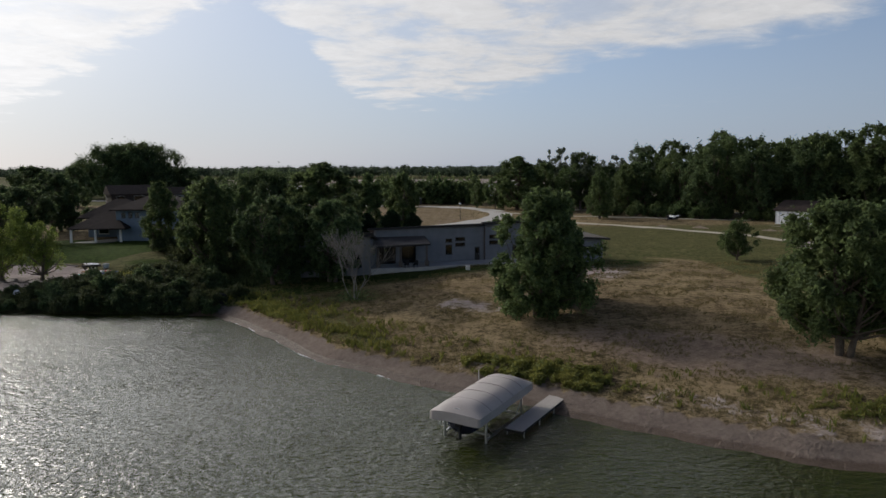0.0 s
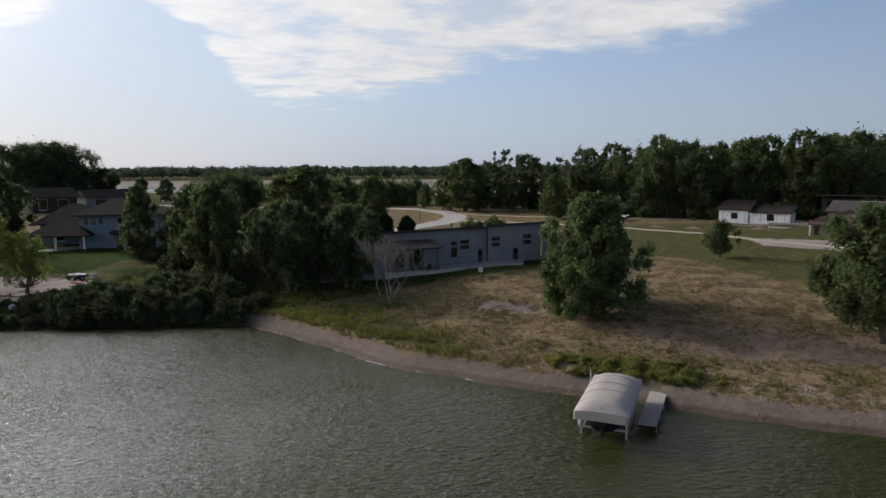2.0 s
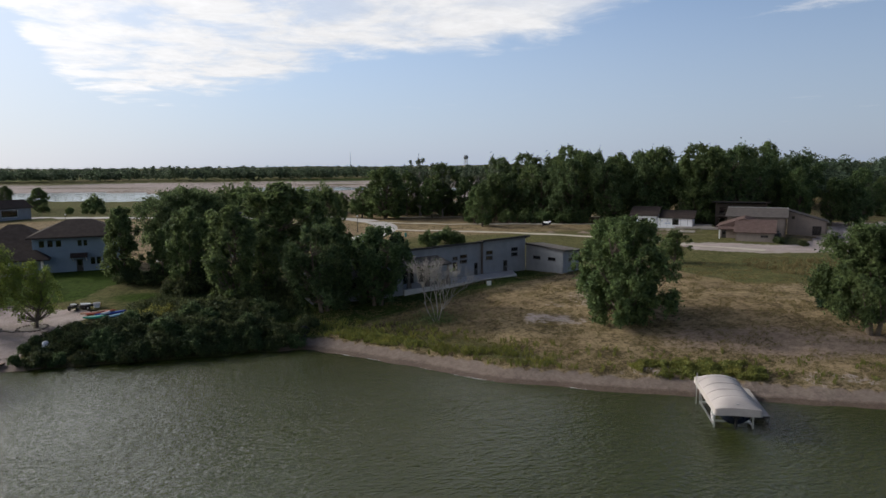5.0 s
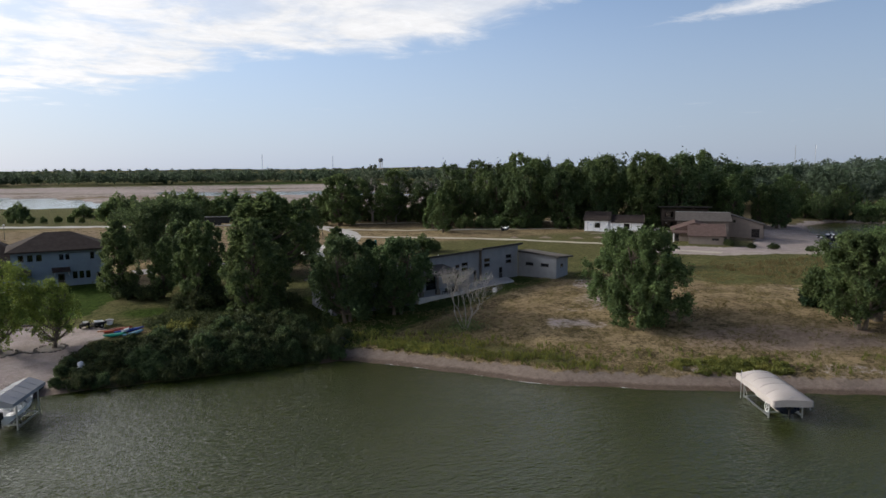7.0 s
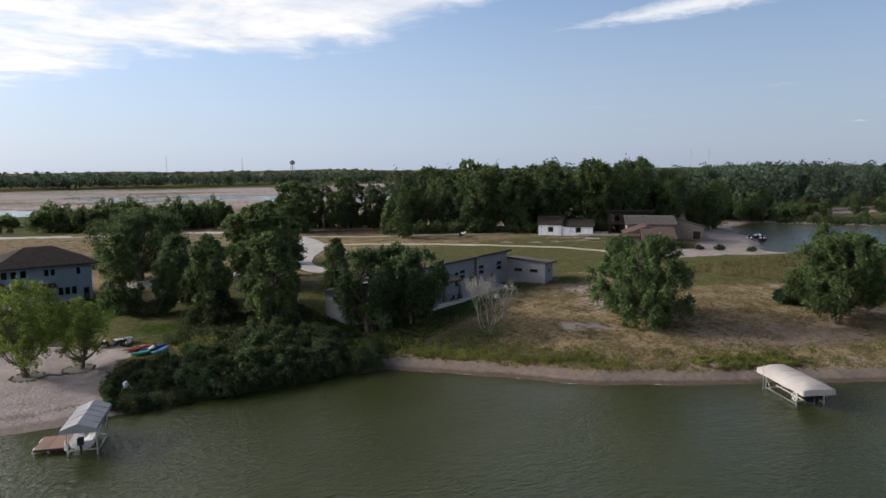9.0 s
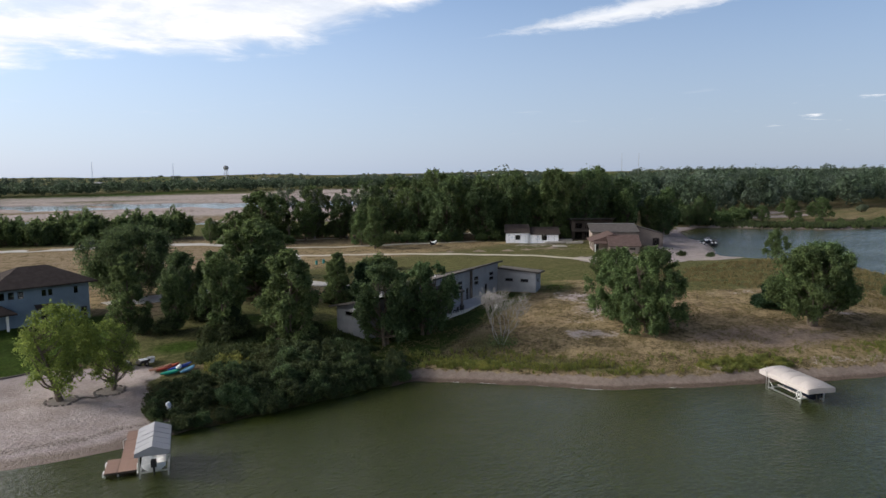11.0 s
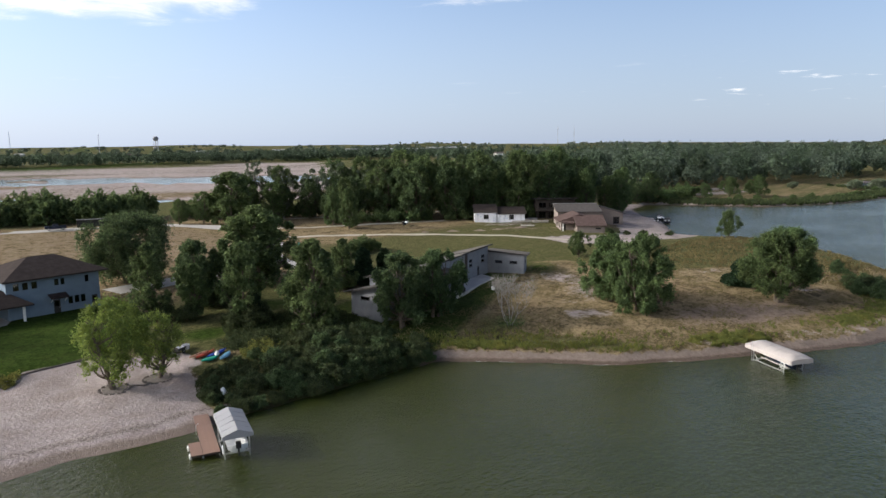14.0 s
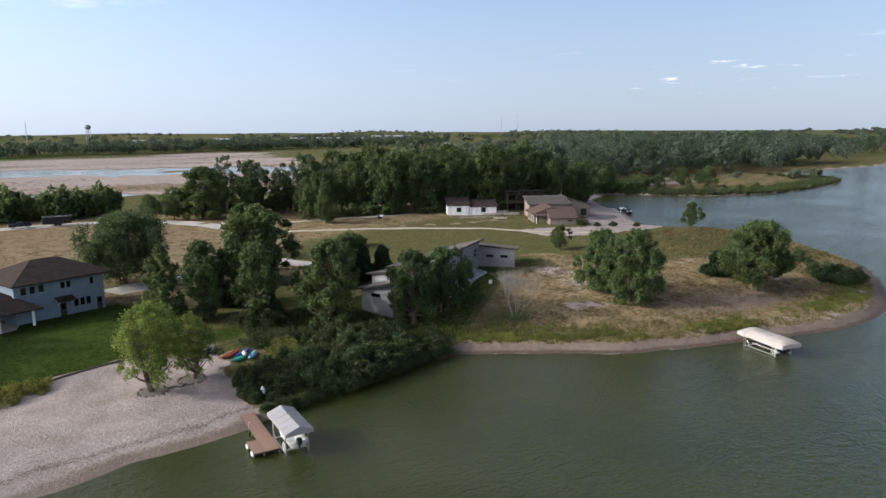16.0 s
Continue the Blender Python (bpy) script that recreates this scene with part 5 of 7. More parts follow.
def blue_house():
    h = thing("blue_house", (0, 0, 0), "two-storey blue-grey house with a brown hip roof", "house")
    z, e = 1.6, 8.9
    a, b, c, d = (-62.2, 130.6), (-48.9, 131.3), (-49.4, 141.5), (-62.8, 140.8)
    win = [(0.9 + 1.25 * k, 1.8 + 1.25 * k, 7.2, 8.4, 0) for k in range(3)]
    win += [(6.6, 7.35, 7.2, 8.3, 0), (7.5, 8.2, 7.2, 8.3, 0), (11.1, 11.8, 7.1, 8.3, 0)]
    win += [(8.4 + 0.95 * k, 9.2 + 0.95 * k, 4.0, 5.3, 0) for k in range(3)] + [(6.3, 7.3, 2.8, 5.0, "door"), (12.0, 12.9, 2.8, 4.9, "door")]
    facade(h, a, b, z, e, e, BLUE, win, frame_mat=BLUE)
    facade(h, b, c, z, e, e, BLUE, [(3, 4.2, 6.6, 8.0, 0), (6, 7.2, 6.6, 8.0, 0), (3, 4.2, 3.6, 5.2, 0)], frame_mat=WHITE)
    facade(h, c, d, z, e, e, BLUE, frame_mat=WHITE)
    facade(h, d, a, z, e, e, BLUE, frame_mat=WHITE)
    def hip(x0, y0, x1, y1, z0, rise, inset, turn=3.0):
        cx, cy = (x0 + x1) / 2, (y0 + y1) / 2
        m = pose(cx, cy, 0, 0, 0, turn)
        hw, hd = (x1 - x0) / 2, (y1 - y0) / 2
        p = [m @ Vector(v) for v in ((-hw, -hd, z0), (hw, -hd, z0), (hw, hd, z0), (-hw, hd, z0), (-hw + inset, 0, z0 + rise), (hw - inset, 0, z0 + rise))]
        q = [v - Vector((0, 0, 0.22)) for v in p[:4]]
        bm = bmesh.new()
        vs = [bm.verts.new(v) for v in p + q]
        for f in ((0, 1, 5, 4), (1, 2, 5), (2, 3, 4, 5), (3, 0, 4), (0, 6, 7, 1), (1, 7, 8, 2), (2, 8, 9, 3), (3, 9, 6, 0), (9, 8, 7, 6)):
            bm.faces.new([vs[i] for i in f])
        return bm
    part("roof", hip(-63.2, 129.6, -48.1, 142.4, 9.0, 2.5, 5.6), SHINGLE, h)
    # western part set back behind the main block, and the covered porch towards the lake
    facade(h, (-71.5, 138.2), (-62.7, 138.9), z, 6.9, 6.9, BLUE, [(2, 4, 3.6, 4.9, 0), (7, 9, 3.6, 4.9, 0)], frame_mat=WHITE)
    facade(h, (-72.0, 149.0), (-71.5, 138.2), z, 6.9, 6.9, BLUE)
    facade(h, (-62.4, 149.6), (-72.0, 149.0), z, 6.9, 6.9, BLUE)
    part("roof", hip(-73.0, 136.4, -60.8, 150.4, 7.0, 3.4, 5.0), SHINGLE, h)
    part("porch_roof", hip(-70.2, 127.5, -59.7, 139.5, 5.6, 2.7, 4.2), SHINGLE, h)
    part("porch_floor", slab(bmesh.new(), [(-70.0, 127.9, 2.95), (-60.0, 128.5, 2.95), (-60.3, 137.0, 2.95), (-70.2, 137.2, 2.95)], 1.2), CONCRETE, h)
    for x in (-60.6, -65.2, -69.6):
        y = 128.6 + (x + 60.6) * 0.052
        part("porch_post", boxes((x - 0.16, y - 0.16, 2.95, x + 0.16, y + 0.16, 5.5)), WHITE, h)
    # small awning over the lakeside door
    part("awning", slab(bmesh.new(), [(-56.6, 129.3, 5.55), (-54.0, 129.45, 5.55), (-54.1, 130.85, 6.1), (-56.7, 130.7, 6.1)], 0.12), SHINGLE, h)
    for x in (-56.3, -54.3):
        part("bracket", tube(bmesh.new(), [((x, 130.85, 4.7), 0.05), ((x, 129.6, 5.45), 0.05)], 5), WHITE, h)
    return h


blue_house()


def gable(x0, y0, x1, y1, z0, rise, over=0.4, along="x"):
    """A gable roof body with eaves; the ridge runs along one axis."""
    bm = bmesh.new()
    x0, y0, x1, y1 = x0 - over, y0 - over, x1 + over, y1 + over
    if along == "x":
        c = (y0 + y1) / 2
        ring = [(x0, y0, z0), (x1, y0, z0), (x1, y1, z0), (x0, y1, z0)]
        ridge = [(x0, c, z0 + rise), (x1, c, z0 + rise)]
        fs = ((0, 1, 5, 4), (2, 3, 4, 5), (1, 2, 5), (3, 0, 4))
    else:
        c = (x0 + x1) / 2
        ring = [(x0, y0, z0), (x1, y0, z0), (x1, y1, z0), (x0, y1, z0)]
        ridge = [(c, y0, z0 + rise), (c, y1, z0 + rise)]
        fs = ((1, 2, 5, 4), (3, 0, 4, 5), (0, 1, 4), (2, 3, 5))
    vs = [bm.verts.new(p) for p in ring + ridge + [(p[0], p[1], p[2] - 0.2) for p in ring]]
    for f in fs + ((0, 6, 7, 1), (1, 7, 8, 2), (2, 8, 9, 3), (3, 9, 6, 0), (9, 8, 7, 6)):
        bm.faces.new([vs[i] for i in f])
    return bm


def local_house(name, at, turn, label):
    return thing(name, (*at, 0), label, "house", turn=turn)


def block(h, x0, y0, x1, y1, z0, e, mat, front=(), frame_mat=None, back=True, right=(), left=()):
    facade(h, (x0, y0), (x1, y0), z0, e, e, mat, front, frame_mat=frame_mat)
    facade(h, (x1, y0), (x1, y1), z0, e, e, mat, right, frame_mat=frame_mat)
    facade(h, (x0, y1), (x0, y0), z0, e, e, mat, left, frame_mat=frame_mat)
    if back:
        facade(h, (x1, y1), (x0, y1), z0, e, e, mat)


def white_house():
    h = local_house("white_house", (77.1, 160.2), -45.7, "unfinished white house of foam blocks with dark roof")
    block(h, 0, 0, 7.0, 6.0, 2.2, 6.2, FOAM, [(2.9, 4.4, 4.1, 5.5, 0)], FASCIA)
    part("roof", slab(bmesh.new(), [(-0.4, -0.4, 6.3), (7.4, -0.4, 6.3), (7.4, 6.4, 8.4), (-0.4, 6.4, 8.4)], 0.2), SHINGLE, h)
    block(h, 7.05, 0.2, 16.2, 6.2, 2.2, 5.7, FOAM, [(4.0, 5.6, 3.9, 5.4, 0)], FASCIA)
    part("roof", slab(bmesh.new(), [(7.45, -0.3, 5.8), (16.7, -0.3, 5.8), (16.7, 6.6, 7.5), (7.45, 6.6, 7.5)], 0.2), SHINGLE, h)
    r = random.Random(4)
    for k in range(26):          # printed marks on the foam blocks
        x, z = r.uniform(0.4, 15.6), 2.9 + 0.62 * r.randrange(5)
        if 2.5 < x < 4.8 or 10.6 < x < 13.0:
            continue
        y = 0.0 if x < 6.6 else 0.2
        part("mark", boxes((x, y - 0.01, z, x + r.uniform(0.3, 0.7), y, z + 0.2)), PAINT_MARK, h)
    for k in range(9):          # dark straps between the foam blocks
        x = 0.9 + 1.75 * k
        part("strap", boxes((x, -0.012 if x < 7 else 0.188, 2.4, x + 0.06, 0.0 if x < 7 else 0.2, 5.9)), STUCCO, h)
    part("footing", boxes((-0.3, -0.3, 1.8, 16.5, -0.02, 2.75)), STUCCO_DARK, h)
    return h


white_house()


def brown_house():
    h = local_house("brown_house", (77.7, 122.1), -47.0, "tan house with several reddish-brown shed roofs")
    # front block under a shed roof that rises from the meadow
    block(h, 0, 0, 7.9, 4.9, 1.9, 4.9, TAN, [(5.2, 6.7, 3.9, 4.3, 0)])
    part("roof", slab(bmesh.new(), [(-0.4, -0.5, 4.95), (8.3, -0.5, 4.95), (8.3, 5.3, 7.45), (-0.4, 5.3, 7.45)], 0.22), SHINGLE_RED, h)
    for x in (0.25, 7.9):
        part("wall", wall_mesh(4.9, 4.92, 4.95, 7.05, 0.25, [], "wall", TAN), None, h).matrix_local = pose(x, 0, 0, 0, 0, 90)
    # middle block: gable roof, windows towards the west
    block(h, -3.8, 5.4, 6.6, 15.0, 1.9, 5.5, TAN, [(0.5, 1.5, 2.6, 4.8, "door")], left=[(1.0, 2.4, 3.4, 4.9, 0), (3.2, 4.6, 3.4, 4.9, 0), (6, 7.4, 3.4, 4.9, 0)])
    part("roof", gable(-3.8, 5.4, 6.6, 15.0, 5.6, 2.1, 0.8, "y"), SHINGLE_RED, h)
    part("wall", slab(bmesh.new(), [(-4.0, 2.6, 5.3), (-0.5, 2.6, 5.3), (-0.5, 5.3, 5.9), (-4.0, 5.3, 5.9)], 0.2), SHINGLE_RED, h, "entrance roof in reddish-brown shingles")
    part("post", boxes((-3.7, 2.8, 1.9, -3.45, 3.05, 5.1)), WHITE, h)
    # tall rear block: its roof rises away from the meadow to a pale ridge
    block(h, -2.9, 17.0, 10.2, 25.2, 1.9, 7.2, TAN, [(3, 4.4, 4.0, 5.0, 0)])
    part("roof", slab(bmesh.new(), [(-3.4, 16.4, 7.25), (10.7, 16.4, 7.25), (10.7, 25.5, 9.0), (-3.4, 25.5, 9.0)], 0.22), SHINGLE_GREY, h)
    for x in (-2.65, 10.2):
        part("wall", wall_mesh(8.2, 7.22, 7.25, 8.7, 0.25, [], "wall", TAN), None, h).matrix_local = pose(x, 17.0, 0, 0, 0, 90)
    part("ridge_cap", boxes((-3.45, 25.52, 8.75, 10.75, 25.8, 9.1)), STEEL, h)
    # right wing with a falling eave
    facade(h, (10.6, 25.6), (19.3, 25.6), 1.9, 8.3, 5.7, TAN, [(0.9, 1.6, 6.3, 7.0, 0), (5.6, 7.6, 2.4, 4.6, 0)])
    facade(h, (19.3, 25.6), (19.3, 33.0), 1.9, 5.7, 5.7, TAN)
    facade(h, (19.3, 33.0), (10.6, 33.0), 1.9, 5.7, 8.3, TAN)
    facade(h, (10.6, 33.0), (10.6, 25.6), 1.9, 8.3, 8.3, TAN)
    part("roof", slab(bmesh.new(), [(10.2, 25.1, 8.6), (19.9, 25.1, 5.75), (19.9, 33.5, 5.75), (10.2, 33.5, 8.6)], 0.22), SHINGLE_GREY, h)
    return h


brown_house()


def dark_house():
    h = local_house("dark_house", (99.0, 152.0), -42.0, "dark brown two-storey house in the shade of tall trees")
    block(h, 0, 0, 13, 8, 2.2, 9.2, DARK, [(1, 3.4, 3.2, 5.4, 1), (4.4, 6.8, 3.2, 5.4, 1), (8.6, 11, 3.2, 5.4, 1), (1, 3.4, 6.6, 8.4, 1), (4.4, 6.8, 6.6, 8.4, 1), (9, 11.4, 6.6, 8.4, 1)])
    part("roof", slab(bmesh.new(), [(-0.8, -1.6, 10.0), (13.8, -1.6, 10.0), (13.8, 8.6, 9.2), (-0.8, 8.6, 9.2)], 0.3), FASCIA, h)
    part("balcony", boxes((0, -1.8, 5.7, 13, 0.0, 5.95)), DARK, h)
    for x in (0.2, 4.4, 8.6, 12.6):
        part("post", boxes((x, -1.7, 2.2, x + 0.2, -1.5, 9.9)), DARK, h)
    return h


dark_house()


def shed(x, y, turn, w, d, e, rise, wall, roof_mat, label):
    h = thing("far_house", (x, y, ground_at(x, y)), label, "house", "far houses", turn=turn)
    facade(h, (0, 0), (w, 0), -0.6, e, e, wall, [(w * 0.12, w * 0.32, 1.0, e - 0.6, 0), (w * 0.55, w * 0.8, 1.0, e - 0.6, 0)], frame_mat=WHITE)
    facade(h, (w, 0), (w, d), -0.6, e, e, wall)
    facade(h, (w, d), (0, d), -0.6, e, e, wall)
    facade(h, (0, d), (0, 0), -0.6, e, e, wall)
    part("roof", gable(0, 0, w, d, e, rise, 0.6, "x"), roof_mat, h)
    return h


shed(-104, 257, 41, 22, 9, 4.0, 2.6, STUCCO, SHINGLE, "pale house with a long dark roof beyond the street")
shed(-113, 236, 35, 13, 12, 5.0, 3.0, DARK, SHINGLE, "dark gabled house beyond the street")

# ---- boat lifts, docks and boats ----


def boat(name, at, turn, length, wide, label, colour=None, windshield=True, group="", deck=None):
    """A runabout: hull with a raked bow, deck, windshield, outboard."""
    t = thing(name, at, label, "boat", group, turn=turn)
    bm = bmesh.new()
    rings, n = [], 9
    for i in range(n):
        u = i / (n - 1)                                    # 0 stern, 1 bow
        half = wide / 2 * (1 - max(0, u - 0.45) ** 1.8 * 2.6)
        half = max(half, 0.04)
        keel, sheer = 0.0 + 0.55 * max(0, u - 0.6) ** 1.5 * 2.2, 0.78 + 0.3 * u ** 2
        x = length * (u - 0.5) + 0.25 * u
        rings.append([bm.verts.new(v) for v in ((x, -half, sheer), (x, -half * 0.94, sheer * 0.55 + keel * 0.4), (x, -half * 0.5, keel + 0.12), (x, 0, keel), (x, half * 0.5, keel + 0.12), (x, half * 0.94, sheer * 0.55 + keel * 0.4), (x, half, sheer))])
    for p, q in zip(rings, rings[1:]):
        for j in range(6):
            bm.faces.new((p[j], p[j + 1], q[j + 1], q[j]))
    bm.faces.new(rings[0][::-1])
    bm.faces.new(rings[-1])
    part("hull", bm, colour or NAVY, t, smooth=True)
    bm = bmesh.new()
    dk = []
    for i in range(n):
        u = i / (n - 1)
        half = max(wide / 2 * (1 - max(0, u - 0.45) ** 1.8 * 2.6), 0.04)
        x, s = length * (u - 0.5) + 0.25 * u, 0.78 + 0.3 * u ** 2
        dk.append([bm.verts.new(v) for v in ((x, -half - 0.03, s - 0.06), (x, -half - 0.02, s + 0.05), (x, 0, s + (0.12 if u > 0.62 else -0.2)), (x, half + 0.02, s + 0.05), (x, half + 0.03, s - 0.06))])
    for p, q in zip(dk, dk[1:]):
        for j in range(4):
            bm.faces.new((p[j], q[j], q[j + 1], p[j + 1]))
    part("deck", bm, deck or HULL, t, "" if deck else "white deck")
    if windshield:
        bm = bmesh.new()
        slab(bm, [(length * 0.08, -wide * 0.42, 0.95), (length * 0.16, 0, 0.98), (length * 0.05, 0, 1.4), (length * 0.0, -wide * 0.36, 1.36)], 0.02)
        slab(bm, [(length * 0.16, 0, 0.98), (length * 0.08, wide * 0.42, 0.95), (length * 0.0, wide * 0.36, 1.36), (length * 0.05, 0, 1.4)], 0.02)
        part("windshield", bm, GLASS, t)
        for s in (-1, 1):
            part("seat", boxes((-0.6, s * 0.5 - 0.3, 0.5, 0.0, s * 0.5 + 0.3, 0.8), (-0.75, s * 0.5 - 0.3, 0.5, -0.6, s * 0.5 + 0.3, 1.15), bevel=0.04), WHITE, t)
    x = -length * 0.5
    part("outboard", boxes((x - 0.55, -0.22, 0.62, x - 0.05, 0.22, 1.2), (x - 0.4, -0.08, -0.2, x - 0.2, 0.08, 0.62), bevel=0.03), BLACK, t)
    return t


def lift(name, at, turn, length, wide, eave, rise, mat, peaked, label):
    """A boat lift in the water: canopy on a frame, four corner posts, beams and a winch wheel. Local +x runs to the shore."""
    t = thing(name, at, label, "boat lift", turn=turn)
    nx, ny, drop = 28, 16, 0.3 if peaked else 0.5
    bm, grid = bmesh.new(), []
    for i in range(nx + 1):
        u = i / nx
        row = []
        for j in range(ny + 1):
            v = 2 * j / ny - 1
            end = min(1, min(u, 1 - u) * length / 1.1) if not peaked else 1.0
            arch = (1 - abs(v)) if peaked else (1 - abs(v) ** 2.8)
            sag = 0.02 * math.sin(9 * u + 2 * v) * (1 - v * v)
            row.append(bm.verts.new((length * (u - 0.5), wide / 2 * v, eave + rise * arch * (0.18 + 0.82 * math.sin(end * math.pi / 2)) + sag)))
        grid.append(row)
    for i in range(nx):
        for j in range(ny):
            bm.faces.new((grid[i][j], grid[i + 1][j], grid[i + 1][j + 1], grid[i][j + 1]))
    rim = [grid[i][0] for i in range(nx + 1)] + [grid[nx][j] for j in range(1, ny + 1)] + [grid[i][ny] for i in range(nx - 1, -1, -1)] + [grid[0][j] for j in range(ny - 1, 0, -1)]
    upper, low = [], []
    for k, v in enumerate(rim):
        upper.append(bm.verts.new(v.co))
        low.append(bm.verts.new((v.co.x * 1.006, v.co.y * 1.012, eave - drop + 0.02 * math.sin(k * 0.5))))
    for k in range(len(rim)):
        m = (k + 1) % len(rim)
        bm.faces.new((upper[m], upper[k], low[k], low[m]))
    bm.normal_update()
    part("canopy", bm, mat, t, smooth=not peaked)
    for k in range(1, 5):          # sewn seams across the canopy
        x, bm = length * (k / 5 - 0.5), bmesh.new()
        rows = []
        for j in range(ny + 1):
            v = 2 * j / ny - 1
            arch = (1 - abs(v)) if peaked else (1 - abs(v) ** 2.8)
            rows.append(((x, wide / 2 * v, eave + rise * arch + 0.012), 0.022))
        part("seam", tube(bm, rows, 4), mat, t)
    if not peaked:
        part("marker_rod", tube(bmesh.new(), [((length * 0.33, wide / 2 + 0.06, -1.2), 0.035), ((length * 0.33, wide / 2 + 0.06, eave + 0.75), 0.03)], 6), ALU, t)
    fr = bmesh.new()
    for y in (-wide / 2 + 0.12, wide / 2 - 0.12):
        tube(fr, [((-length / 2 + 0.1, y, eave - 0.08), 0.04), ((length / 2 - 0.1, y, eave - 0.08), 0.04)], 6)
    for k in range(5):
        x = -length / 2 + 0.3 + (length - 0.6) * k / 4
        tube(fr, [((x, -wide / 2 + 0.12, eave - 0.1), 0.03), ((x, 0, eave + rise * 0.6), 0.03), ((x, wide / 2 - 0.12, eave - 0.1), 0.03)], 5)
    part("canopy_frame", fr, ALU, t)
    px, py = length / 2 - length * 0.17, wide / 2 - 0.25
    for sx in (-1, 1):
        for sy in (-1, 1):
            p = part("post", boxes((sx * px - 0.06, sy * py - 0.06, -1.6, sx * px + 0.06, sy * py + 0.06, eave - 0.1), bevel=0.01), ALU, t)
            part("brace", tube(bmesh.new(), [((sx * (px - 1.0), sy * py, 0.25), 0.03), ((sx * px, sy * py, 1.1), 0.03)], 5), ALU, p)
    for sy in (-1, 1):
        part("side_beam", boxes((-px, sy * py - 0.05, 0.12, px, sy * py + 0.05, 0.26)), ALU, t)
    for sx in (-1, 1):
        part("cross_beam", boxes((sx * px * 0.8 - 0.06, -py, 0.28, sx * px * 0.8 + 0.06, py, 0.40)), ALU, t)
    for sy in (-0.42, 0.42):
        part("bunk", boxes((-px * 0.9, sy - 0.07, 0.40, px * 0.9, sy + 0.07, 0.50)), DECK_GREY, t)
    w = bmesh.new()
    pts = [(math.cos(a) * 0.42, math.sin(a) * 0.42) for a in (math.tau * k / 14 for k in range(15))]
    tube(w, [((-px + 0.1 + p[0], py + 0.14, 0.95 + p[1]), 0.03) for p in pts], 5, False)
    for k in range(3):
        a = math.pi * k / 3
        tube(w, [((-px + 0.1 + math.cos(a) * 0.42, py + 0.14, 0.95 + math.sin(a) * 0.42), 0.018), ((-px + 0.1 - math.cos(a) * 0.42, py + 0.14, 0.95 - math.sin(a) * 0.42), 0.018)], 4, False)
    part("winch_wheel", w, WHITE, t, "white winch wheel")
    return t


lift("boat_lift", (1.7, 43.5, 0), 60.0, 8.0, 3.35, 1.95, 0.55, VINYL, False, "boat lift under a rounded tan vinyl canopy")
boat("speed_boat", (1.6, 43.3, 0.42), 60.0, 5.6, 2.1, "dark-hulled speed boat held on the boat lift")
lift("boat_lift", (-58.5, 73.05, 0), 69.2, 6.1, 2.75, 2.6, 0.5, VINYL_GREY, True, "boat lift under a peaked grey vinyl canopy")
boat("speed_boat", (-58.36, 73.3, 0.55), 69.2, 5.2, 1.9, "white speed boat with a dark stripe held on the boat lift", HULL)


def dock(name, at, turn, sections, deck, label, z=0.5, board=0.2, legs=True):
    """A dock of rectangular sections (x0, y0, x1, y1): cross boards on side rails, on posts."""
    t = thing(name, at, label, "dock", turn=turn)
    for x0, y0, x1, y1 in sections:
        part("frame", boxes((x0, y0, z - 0.2, x1, y0 + 0.06, z - 0.05), (x0, y1 - 0.06, z - 0.2, x1, y1, z - 0.05), (x0, y0 + 0.06, z - 0.2, x0 + 0.06, y1 - 0.06, z - 0.05), (x1 - 0.06, y0 + 0.06, z - 0.2, x1, y1 - 0.06, z - 0.05)), BLACK if deck is DECK_GREY else DARK, t)
        n = max(2, round((x1 - x0) / board))
        step = (x1 - x0) / n
        me = mesh_of(boxes((0.008, 0, -0.05, step - 0.008, y1 - y0, 0)), "board", deck)
        for k in range(n):
            ob = part("board", me, None, t)
            ob.location = (x0 + k * step, y0, z + 0.004 * math.sin(k * 5.1))
        if legs:
            for x in np.arange(x0 + 0.3, x1, 2.4):
                for y in (y0 + 0.03, y1 - 0.03):
                    part("leg", tube(bmesh.new(), [((x, y, -1.5), 0.04), ((x, y, z - 0.06), 0.04)], 6), STEEL, t)
    return t


dock("dock", (3.35, 41.35, 0), 58.5, [(0, -0.6, 7.6, 0.6)], DECK_GREY, "narrow grey plank dock beside the boat lift", 0.52)
pier = dock("dock", (-60.2, 72.5, 0), 68.5, [(0, 0, 9.9, 1.5), (0, 1.53, 3.0, 2.55)], DECK_RED, "L-shaped red-brown plank dock reaching from the beach", 0.52)
for x in (0.5, 2.4):
    part("bumper", boxes((x - 0.35, 2.56, 0.12, x + 0.35, 2.7, 0.46), bevel=0.04), WHITE, pier, "white dock bumper")
part("ladder_rail", tube(bmesh.new(), [((6.0, 1.58, -0.5), 0.03), ((6.0, 1.58, 1.0), 0.03), ((6.3, 1.3, 1.05), 0.03)], 6), ALU, pier)

